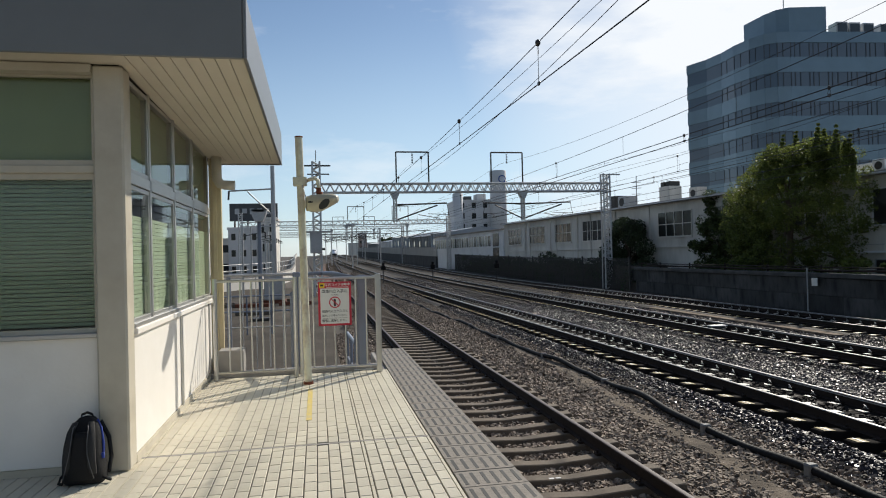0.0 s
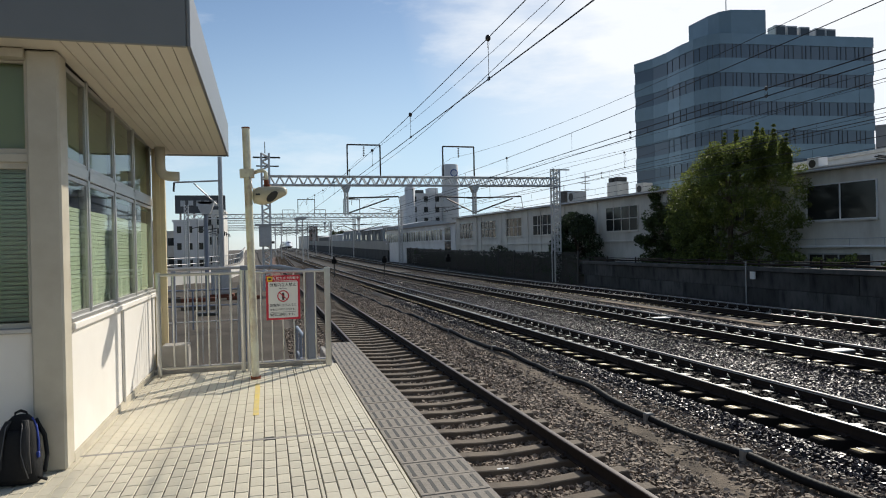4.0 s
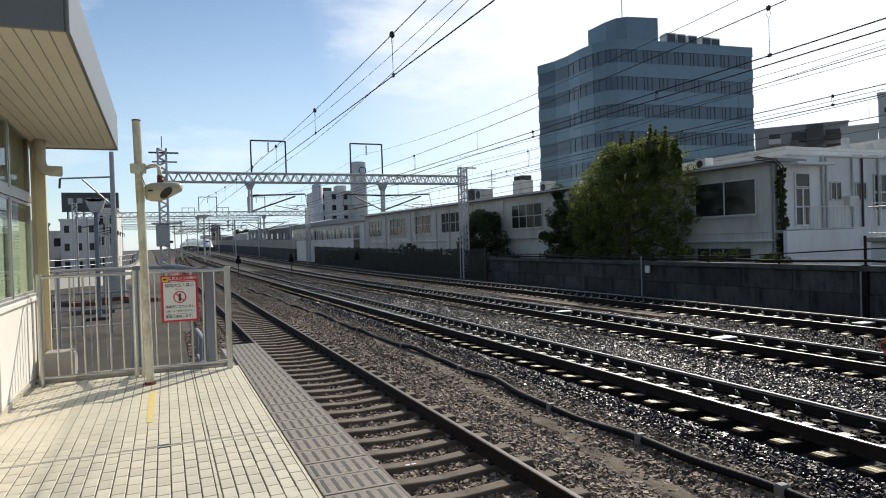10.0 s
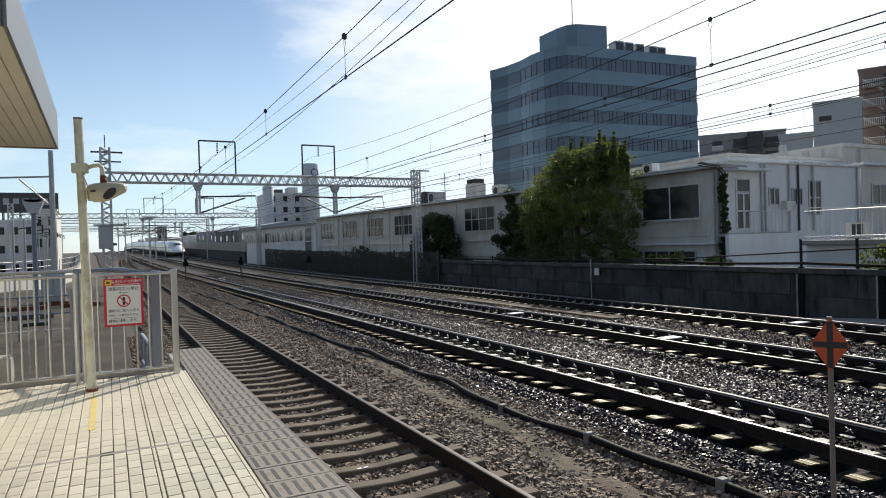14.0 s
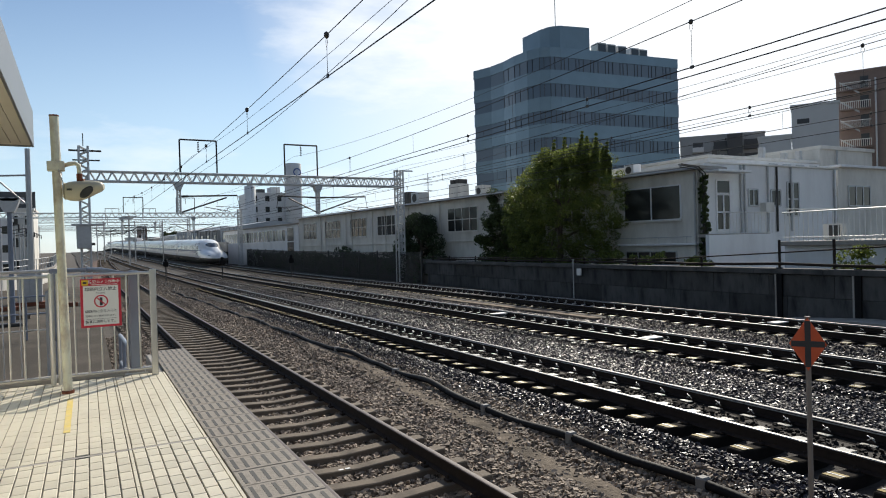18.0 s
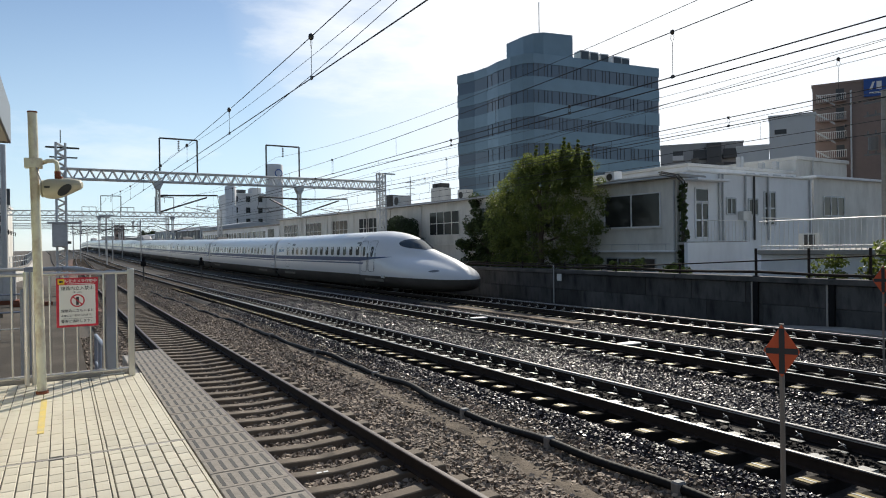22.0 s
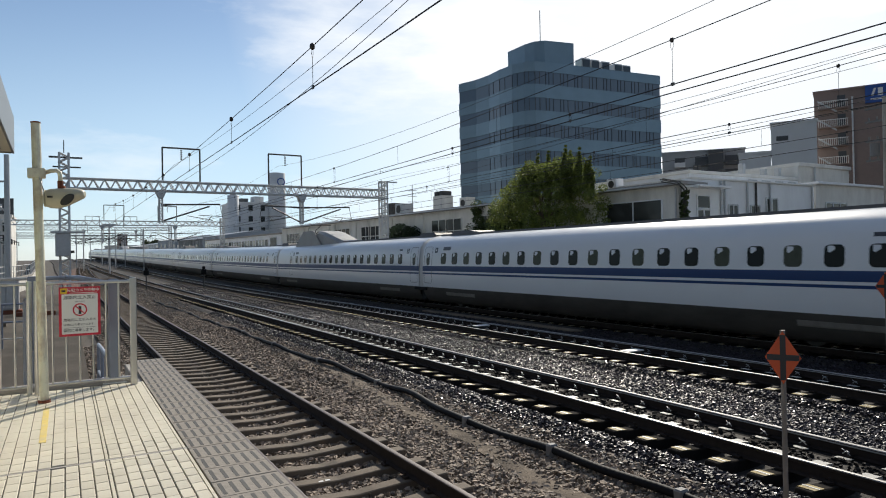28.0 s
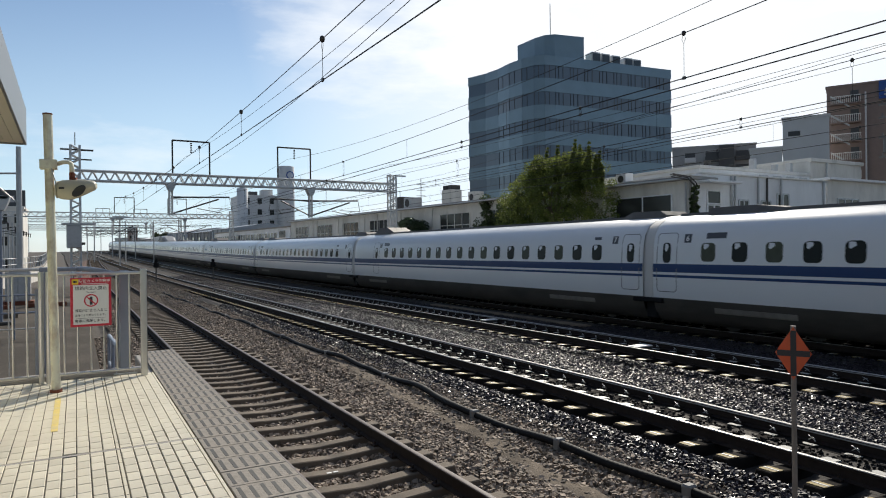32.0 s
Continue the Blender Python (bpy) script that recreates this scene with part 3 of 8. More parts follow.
for x0, x1 in ((-3.6, HX - 0.205), (-5.6, -3.7)):
    for z0, z1, slats in ((1.0, 2.075, True), (2.19, 2.80, False)):
        q = bmesh.new()
        q.faces.new([q.verts.new(p) for p in ((x0, HY + 0.07, z0), (x1, HY + 0.07, z0), (x1, HY + 0.07, z1), (x0, HY + 0.07, z1))])
        w = part("window", q, M_PANE, hut)
        w.visible_shadow = False
        f = bmesh.new()
        box(f, x0 - 0.03, x1 + 0.03, HY + 0.04, HY + 0.10, z0 - 0.04, z0 + 0.012, 0.004)
        box(f, x0 - 0.03, x1 + 0.03, HY + 0.04, HY + 0.10, z1 - 0.012, z1 + 0.04, 0.004)
        box(f, x0 - 0.03, x0 + 0.015, HY + 0.041, HY + 0.099, z0, z1, 0.004)
        box(f, x1 - 0.015, x1 + 0.03, HY + 0.041, HY + 0.099, z0, z1, 0.004)
        part("window_frame", f, M_CREAM, w)
        b = bmesh.new()
        if slats:
            z = z0 + 0.02
            while z < z1 - 0.02:
                box(b, x0 + 0.01, x1 - 0.01, HY + 0.140, HY + 0.146, z, z + 0.025)
                z += 0.031
        else:
            box(b, x0, x1, HY + 0.14, HY + 0.15, z0, z1)
        part("blind", b, M_SLAT if slats else M_CURTAIN, w)
part("transom", bx(-9, HX - 0.19, HY + 0.02, HY + 0.10, 2.105, 2.165, 0.006), M_CREAM, hut)
part("window_sill", bx(-9, HX - 0.19, HY - 0.01, HY + 0.10, 0.945, 0.98, 0.006), M_ALU, hut)
part("lintel", bx(-9, HX - 0.19, HY + 0.02, HY + 0.10, 2.82, 2.86), M_CREAM, hut)
part("lintel", bx(-9, HX - 0.19, HY - 0.06, HY + 0.018, 2.80, 2.858), M_CREAM, hut)
# eaves: boards on the underside, a sheet-metal fascia around
EX, EY0, EY1, EZ = -0.61, 4.53, 9.12, 2.862
for k in range(9):
    x1 = EX - 0.03 - k * 0.098
    b = bmesh.new()
    box(b, x1 - 0.093, x1, EY0 + 0.03, EY1 - 0.10, EZ, EZ + 0.012, 0.002)
    part("soffit_board", b, M_SOFFIT, hut)
part("soffit_bed", bx(-10, EX - 0.02, EY0 + 0.04, EY1 - 0.03, EZ + 0.013, EZ + 0.03), M_JOINT, hut)
part("soffit_board", bx(-10, HX - 0.005, EY0 + 0.05, HY - 0.02, EZ, EZ + 0.012), M_SOFFIT, hut)
part("soffit_board", bx(-9, EX - 0.03, EY1 - 0.095, EY1 - 0.02, EZ - 0.001, EZ + 0.012), M_SOFFIT, hut)
rf = bmesh.new()
box(rf, EX - 0.025, EX, EY0, EY1, EZ - 0.02, EZ + 0.42, 0.006)
box(rf, -10, EX - 0.026, EY0, EY0 + 0.025, EZ - 0.02, EZ + 0.42, 0.006)
box(rf, -10, EX - 0.026, EY1 - 0.02, EY1, EZ - 0.02, EZ + 0.42, 0.006)
part("fascia", rf, M_FASCIA, hut, "grey sheet-metal fascia")
part("roof", bx(-10, EX - 0.03, EY0 + 0.03, EY1 - 0.03, EZ + 0.34, EZ + 0.40), M_FASCIA, hut)
for ob in hut.children:
    if ob.name.split(".")[0] in ("soffit_board", "soffit_bed", "fascia", "roof"):
        for v in ob.data.vertices:
            v.co.z -= 0.022 * (v.co.y - 5.0)
dp = bmesh.new()
pipe(dp, [(HX + 0.10, 8.60, 2.80), (HX + 0.10, 8.60, 2.58), (HX + 0.105, 8.60, 2.50), (HX + 0.14, 8.60, 2.44), (HX + 0.20, 8.60, 2.425), (HX + 0.32, 8.60, 2.42)], 0.062, 12)
part("downpipe", dp, M_PIPEWHITE, hut, "cream downpipe ending in an elbow")
part("end_panel", bx(HX - 0.02, HX + 0.13, 8.72, 8.80, 0.0, 2.86, 0.006), M_CREAMWALL, hut, "cream ribbed end panel")
part("end_panel", bx(HX + 0.02, HX + 0.075, 8.705, 8.72, 0.0, 2.5, 0.004), M_CREAMWALL, hut)
solid("concrete_block", bx(-1.41, -1.10, 8.42, 8.72, -0.02, 0.33, 0.012), M_CONC, "small square concrete footing by the hut", "concrete block")

# ---- end fence ----
FY = 8.22
fence = thing("platform_fence", "stainless steel fence with upright bars across the platform end", "fence")
for x in (-1.40, -0.445, -0.375):
    part("post", rod(bmesh.new(), (x, FY, -0.02), (x, FY, 1.235), 0.027, 12), M_STEEL, fence)
part("post", bx(0.552, 0.622, FY - 0.03, FY + 0.03, -0.02, 1.245, 0.006), M_STEEL, fence, "square stainless end post")
for x0, x1, first in ((-1.40, -0.445, -1.235), (-0.375, 0.55, -0.225)):
    part("rail", rod(bmesh.new(), (x0 - 0.02, FY, 1.205), (x1 + 0.01, FY, 1.205), 0.018, 10), M_STEEL, fence)
    part("rail", rod(bmesh.new(), (x0, FY, 0.085), (x1, FY, 0.085), 0.014, 10), M_STEEL, fence)
    for k in range(6):
        x = first + 0.132 * k
        part("bar", rod(bmesh.new(), (x, FY, 0.085), (x, FY, 1.20), 0.0105, 8), M_STEEL, fence)
gp = thing("grey_gate_post", "thick blue-grey steel post bolted beside the fence", "post")
part("shaft", bx(0.34, 0.45, 8.42, 8.53, 0.02, 1.23, 0.012), M_BLUEGREY, gp)
part("base_plate", bx(0.27, 0.52, 8.35, 8.60, 0.0, 0.02, 0.004), M_GALV, gp)
for u in (0.30, 0.49):
    for v in (8.38, 8.57):
        part("bolt", rod(bmesh.new(), (u, v, 0.02), (u, v, 0.06), 0.012, 6), M_GALV, gp)
solid("fence_kerb", bx(-1.5, 0.62, 8.37, 8.60, -0.6, 0.05, 0.012), M_CONC, "low concrete kerb along the fence foot", "kerb", "structure")
solid("platform_end_block", bx(0.62, 1.10, 8.36, 10.1, -1.45, -0.03, 0.01), M_CONC, "concrete end of the platform edge", "concrete block", "structure")


# ---- warning sign on the fence ----
def lettering(name, text, size, m, mat, parent, label=""):
    cu = bpy.data.curves.new(name, "FONT")
    cu.body, cu.size, cu.align_x, cu.align_y, cu.resolution_u, cu.offset = text, size, "CENTER", "CENTER", 4, size * 0.010
    tmp = bpy.data.objects.new(name, cu)
    scene.collection.objects.link(tmp)
    dg = bpy.context.evaluated_depsgraph_get()
    me = bpy.data.meshes.new_from_object(tmp.evaluated_get(dg))
    bpy.data.objects.remove(tmp)
    bpy.data.curves.remove(cu)
    me.materials.clear()
    me.materials.append(mat)
    ob = new(name, me)
    ob.parent, ob.matrix_basis = parent, m
    if label:
        tagged(ob, label)
    return ob


M_SIGNRED = material("sign_red", (0.55, 0.02, 0.045), 0.4, vary=0.05)
M_SIGNWHITE = material("sign_white", (0.78, 0.77, 0.74), 0.45, vary=0.04, dirt=(0.6, 0.58, 0.52), dirt_amount=0.25)
M_SIGNBLACK = material("sign_black", (0.025, 0.025, 0.03), 0.5)
M_SIGNYELLOW = material("sign_yellow", (0.75, 0.5, 0.02), 0.45)
sign = thing("warning_sign", "red and white no-entry warning sign hung on the fence", "sign", pose(0.042, FY - 0.034, 0.885, 0, 0, 1.5))
part("board", bx(-0.205, 0.205, 0.0, 0.006, -0.275, 0.275, 0.002), M_SIGNRED, sign)
part("face", bx(-0.178, 0.178, -0.0015, 0.0, -0.25, 0.195), M_SIGNWHITE, sign, "white printed field")
part("panel", bx(-0.19, -0.125, -0.0015, 0.0, 0.203, 0.262), M_SIGNYELLOW, sign, "small yellow square")
part("pictogram", bx(-0.178, -0.14, -0.003, -0.0016, 0.222, 0.243), M_SIGNBLACK, sign)


def line(text, z, size, mat, x=0.0):
    lettering("lettering", text, size, pose(x, -0.003, z, 90, 0, 0), mat, sign)


line("防犯カメラ作動中", 0.237, 0.040, M_SIGNWHITE, 0.035)
part("small_print", bx(-0.10, 0.17, -0.003, -0.0016, 0.204, 0.210), M_SIGNWHITE, sign)
line("線路内立入禁止", 0.155, 0.046, M_SIGNBLACK)
line("No entry", 0.112, 0.024, M_SIGNBLACK)
line("線路内に立ち入ると", -0.095, 0.036, M_SIGNBLACK)
line("法律により罰せられます。", -0.148, 0.027, M_SIGNBLACK)
line("警察に通報します。", -0.212, 0.036, M_SIGNBLACK)
part("small_print", bx(-0.15, 0.15, -0.003, -0.0016, -0.182, -0.179), M_SIGNBLACK, sign)
ring = bmesh.new()
loft(ring, [[(0.072 * math.cos(a), y, 0.018 + 0.072 * math.sin(a)) for y in (-0.003, -0.0016)] + [(0.058 * math.cos(a), y, 0.018 + 0.058 * math.sin(a)) for y in (-0.0016, -0.003)]
            for a in [2 * math.pi * k / 28 for k in range(29)]], caps=False)
part("prohibition_ring", ring, M_SIGNRED, sign)
part("prohibition_bar", bx(-0.062, 0.062, -0.0042, -0.0031, -0.006, 0.006, m=Matrix.Translation((0, 0, 0.018)) @ Matrix.Rotation(radians(45), 4, "Y")), M_SIGNRED, sign)
part("pictogram", bx(-0.014, 0.014, -0.003, -0.0016, -0.03, 0.06), M_SIGNBLACK, sign)

# ---- loudspeaker pole ----
pole = thing("loudspeaker_pole", "thin cream steel pole with rust stains standing on the tiles", "pole", pose(-0.295, 7.66, 0, 0, -1.0, 0))
part("shaft", rod(bmesh.new(), (0, 0, 0), (0, 0, 2.875), 0.043, 16), M_RUSTPOLE, pole)
part("cap", rod(bmesh.new(), (0, 0, 2.875), (0, 0, 2.89), 0.046, 16), M_RUST, pole)
part("base_collar", rod(bmesh.new(), (0, 0, 0), (0, 0, 0.03), 0.058, 16), M_RUST, pole, "rusty collar at the foot")
part("clamp", bx(-0.085, 0.075, -0.055, 0.055, 2.31, 2.41, 0.008), M_RUSTPOLE, pole)
arm = bmesh.new()
pipe(arm, [(0.05, -0.01, 2.36), (0.12, -0.02, 2.385), (0.17, -0.03, 2.39), (0.20, -0.03, 2.37), (0.205, -0.03, 2.32), (0.205, -0.03, 2.23)], 0.022, 10)
part("arm", arm, M_RUSTPOLE, pole)
part("arm_socket", rod(bmesh.new(), (0.205, -0.03, 2.19), (0.205, -0.03, 2.28), 0.03, 10), M_RUST, pole)
horn = thing("loudspeaker", "cream horn loudspeaker hanging from the pole arm", "loudspeaker", pose(-0.130, 7.60, 2.10, 0, 0, -14))
hb = bmesh.new()
rg = []
for x, ry, rz, dz in ((-0.135, 0.045, 0.05, 0.0), (-0.13, 0.075, 0.085, 0.0), (-0.09, 0.088, 0.10, 0.0), (-0.02, 0.092, 0.105, 0.0), (0.05, 0.092, 0.098, 0.012), (0.12, 0.088, 0.080, 0.030), (0.18, 0.080, 0.060, 0.042), (0.215, 0.065, 0.045, 0.046), (0.228, 0.045, 0.028, 0.046)):
    rg.append([(x, ry * math.cos(a), dz + rz * math.sin(a)) for a in [2 * math.pi * k / 20 for k in range(20)]])
loft(hb, rg, smooth=True)
part("body", hb, M_HORN, horn)
mouth = bmesh.new()
loft(mouth, [[(0.085 + 0.055 * math.cos(a) * s + 0.035 * math.sin(a), -0.094 - 0.012 * (1 - s), -0.018 + 0.062 * math.sin(a) * s) for a in [2 * math.pi * k / 18 for k in range(18)]] for s in (1.0, 0.8)], smooth=True)
part("mouth", mouth, M_DARKSTEEL, horn, "dark oval mouth of the horn")
part("rim", rod(bmesh.new(), (-0.142, 0, 0), (-0.132, 0, 0), 0.088, 20), M_HORN, horn)
part("hanger", bx(0.015 - 0.01, 0.045, -0.03, 0.03, 0.08, 0.13, 0.006), M_RUST, horn)
part("name_plate", bx(-0.10, -0.05, -0.0935, -0.089, 0.0, 0.02), M_DARKSTEEL, horn)
cable = bmesh.new()
pipe(cable, [(-0.32, 7.61, 2.33), (-0.29, 7.60, 2.22), (-0.245, 7.59, 2.07), (-0.195, 7.60, 2.00), (-0.165, 7.62, 2.02)], 0.006, 6)
solid("loudspeaker_cable", cable, M_GALV, "grey cable from the pole to the loudspeaker", "cable")

# ---- backpack ----
M_BAG = material("black_nylon", (0.016, 0.016, 0.017), 0.75, spec=0.2, vary=0.3, scale=60, bump=0.4, bump_scale=180)
M_HARNESS = material("grey_harness_mesh", (0.030, 0.030, 0.031), 0.85, vary=0.3, scale=50, bump=0.5, bump_scale=160)
M_BAGBLUE = material("blue_bag_trim", (0.02, 0.05, 0.30), 0.5)
M_PIPING = material("grey_piping", (0.10, 0.10, 0.105), 0.5)
bag = thing("backpack", "black nylon backpack with blue trim leaning on the hut", "backpack", pose(-1.725, 4.64, 0.0, -5, 0, -3) @ Matrix.Diagonal((0.66, 0.72, 0.93, 1)))
rg = []
for z, w, d, dy in ((0.0, 0.17, 0.09, 0.0), (0.02, 0.20, 0.12, 0.0), (0.10, 0.195, 0.135, 0.0), (0.22, 0.17, 0.13, 0.0), (0.34, 0.15, 0.105, 0.01), (0.42, 0.12, 0.08, 0.02), (0.46, 0.07, 0.05, 0.03), (0.47, 0.02, 0.02, 0.03)):
    rg.append([(w * math.copysign(abs(math.cos(a)) ** 0.6, math.cos(a)), dy + d * math.copysign(abs(math.sin(a)) ** 0.6, math.sin(a)), z) for a in [2 * math.pi * k / 24 for k in range(24)]])
part("body", loft(bmesh.new(), rg, smooth=True), M_BAG, bag)
pk = []
for z, w, d in ((0.03, 0.11, 0.03), (0.05, 0.135, 0.055), (0.18, 0.12, 0.06), (0.32, 0.075, 0.045), (0.37, 0.06, 0.02)):
    pk.append([(w * math.copysign(abs(math.cos(a)) ** 0.6, math.cos(a)), -0.115 + d * math.sin(a), z) for a in [2 * math.pi * k / 20 for k in range(20)]])
part("front_pocket", loft(bmesh.new(), pk, smooth=True), M_BAG, bag)
for s in (-1, 1):
    part("piping", pipe(bmesh.new(), [(s * 0.145, -0.155, 0.05), (s * 0.115, -0.172, 0.13), (s * 0.085, -0.178, 0.22), (s * 0.075, -0.160, 0.31), (s * 0.072, -0.125, 0.40), (s * 0.06, -0.105, 0.415)], 0.0045, 6), M_PIPING, bag)
    part("harness_pad", loft(bmesh.new(), [[(s * x0, y, z), (s * (x0 + w), y + 0.012, z), (s * (x0 + w), y + 0.035, z), (s * x0, y + 0.035, z)] for x0, w, y, z in ((0.085, 0.075, -0.155, 0.08), (0.080, 0.075, -0.175, 0.18), (0.075, 0.07, -0.168, 0.28), (0.070, 0.06, -0.135, 0.37), (0.05, 0.05, -0.085, 0.435))], smooth=True), M_HARNESS, bag, "padded dark grey shoulder strap")
    part("shoulder_strap", pipe(bmesh.new(), [(s * 0.10, 0.10, 0.42), (s * 0.17, 0.14, 0.30), (s * 0.20, 0.13, 0.16), (s * 0.205, 0.06, 0.06)], 0.02, 8), M_BAG, bag)
part("handle", pipe(bmesh.new(), [(-0.06, 0.03, 0.44), (-0.05, 0.02, 0.48), (0.0, 0.02, 0.495), (0.05, 0.02, 0.48), (0.06, 0.03, 0.44)], 0.010, 8), M_BAG, bag)
part("side_trim", pipe(bmesh.new(), [(0.10, 0.02, 0.44), (0.14, 0.02, 0.38), (0.17, 0.0, 0.28), (0.18, -0.02, 0.18)], 0.012, 8), M_BAGBLUE, bag, "blue side trim")
part("buckle", bx(0.165, 0.195, -0.05, -0.02, 0.17, 0.21, 0.005), M_BAGBLUE, bag)
part("strap_end", pipe(bmesh.new(), [(0.17, -0.05, 0.05), (0.22, -0.07, 0.035), (0.27, -0.06, 0.02), (0.26, -0.03, 0.02), (0.19, -0.02, 0.03)], 0.010, 6), M_BAG, bag)
part("strap_end", pipe(bmesh.new(), [(-0.17, -0.03, 0.08), (-0.21, -0.06, 0.05), (-0.22, -0.08, 0.015), (-0.18, -0.09, 0.012)], 0.012, 6), M_BAG, bag)

# ---- orange diamond markers between the tracks ----
M_ORANGE = material("orange_reflector", (0.62, 0.085, 0.02), 0.4, vary=0.12, scale=14, dirt=(0.35, 0.06, 0.02), dirt_amount=0.35)


M_MARKPOST = material("weathered_post", (0.22, 0.19, 0.165), 0.65, vary=0.25, scale=12, dirt=(0.12, 0.09, 0.07), dirt_amount=0.5, dirt_scale=3)


def marker(m, label, zb, zc, size):
    t = thing("marker_sign", label, "marker sign", m, group="diamond markers by the tracks")
    part("post", rod(bmesh.new(), (0, 0, zb), (0, 0, zc + size * 1.02), 0.021, 10), M_MARKPOST, t)
    d = bmesh.new()
    loft(d, [[(0, y, zc - size), (size * 0.62, y, zc), (0, y, zc + size), (-size * 0.62, y, zc)] for y in (-0.033, -0.028)])
    b = part("board", d, M_ORANGE, t, "orange diamond board")
    part("stripe", bx(-size * 0.10, size * 0.10, -0.037, -0.0335, zc - size * 0.86, zc + size * 0.86), M_SIGNBLACK, b)
    part("stripe", bx(-size * 0.55, size * 0.55, -0.0375, -0.0336, zc - size * 0.11, zc + size * 0.11), M_SIGNBLACK, b)
    part("bracket", bx(-0.03, 0.03, -0.028, 0.02, zc - 0.1, zc - 0.06), M_GALV, t)
    return t


marker(pose(5.0, 3.03, 0, 0, 0, -58), "orange diamond marker with a black cross on a steel post", -1.5, 0.56, 0.215)
marker(pose(14.9, 7.05, 0, 0, 0, -62), "orange diamond marker on a steel post beyond the second track", -1.5, 0.62, 0.30)
marker(pose(10.55, 4.75, 0, 0, 0, -62), "orange diamond marker on a steel post between the main tracks", -1.5, 0.50, 0.26)

# ---- cable conduit along the first track ----
M_CLAMP = material("weathered_clamp", (0.17, 0.165, 0.16), 0.7, vary=0.2, scale=14)
cond = []
for k in range(160):
    y = 1.2 + k * 0.30
    cond.append((5.78 + (0.10 * math.sin(y * 0.55) + 0.04 * math.sin(y * 1.7 + 1)) * (1.0 if y < 14 else 0.55) + bend(y) - 0.006 * max(0, y - 14), y, -1.30 + 0.03 * math.sin(y * 1.3) + 0.015 * math.sin(y * 2.9) - 0.004 * max(0.0, min(y, 34.0) - 16)))
con = thing("cable_conduit", "black corrugated cable conduit lying on the ballast", "conduit")
cb = bmesh.new()
fine = []
for a, b in zip(cond, cond[1:]):
    n = 8 if a[1] < 16 else 1
    fine += [tuple(a[i] + (b[i] - a[i]) * j / n for i in range(3)) for j in range(n)]
pipe(cb, fine, 0.058, 10)
cb.verts.ensure_lookup_table()
for k in range(0, len(cb.verts) // 10):
    if k % 2 and fine[k][1] < 16:
        c = Vector(fine[k])
        for j in range(10):
            v = cb.verts[k * 10 + j]
            v.co = c + (v.co - c) * 0.90
part("tube", cb, M_BLACK, con)
for y in (4.86, 6.80, 8.92, 12.85, 16.4, 20.5, 24.6, 28.9, 33.2):
    c = min(cond, key=lambda p: abs(p[1] - y))
    part("clamp", bx(c[0] - 0.072, c[0] + 0.072, c[1] - 0.06, c[1] + 0.06, c[2] - 0.16, c[2] + 0.075, 0.02), M_CLAMP, con, "grey cable clamp")

# ---- markers lying in the tracks ----
for x, y, i in ((13.30, 20.0, 2), (13.05, 12.35, 2), (18.15, 12.2, 3)):
    bt = thing("track_box", "white flat plate box fixed between the rails", "track box", pose(x - 0.12, y, RAIL_Z - 0.10), group="plate boxes in the tracks")
    part("lid", bx(-0.30, 0.30, -0.16, 0.16, 0.0, 0.03, 0.01), M_SIGNWHITE, bt)
    part("foot", bx(-0.29, 0.29, -0.15, 0.15, -0.2, 0.0), M_DARKSTEEL, bt)
for k in range(3):
    part("sleeper_number", bx(2.47 + 0.085 * k, 2.53 + 0.085 * k, 7.46, 7.50, RAIL_Z - 0.20, RAIL_Z - 0.195), M_SIGNWHITE, track_things[0])
    
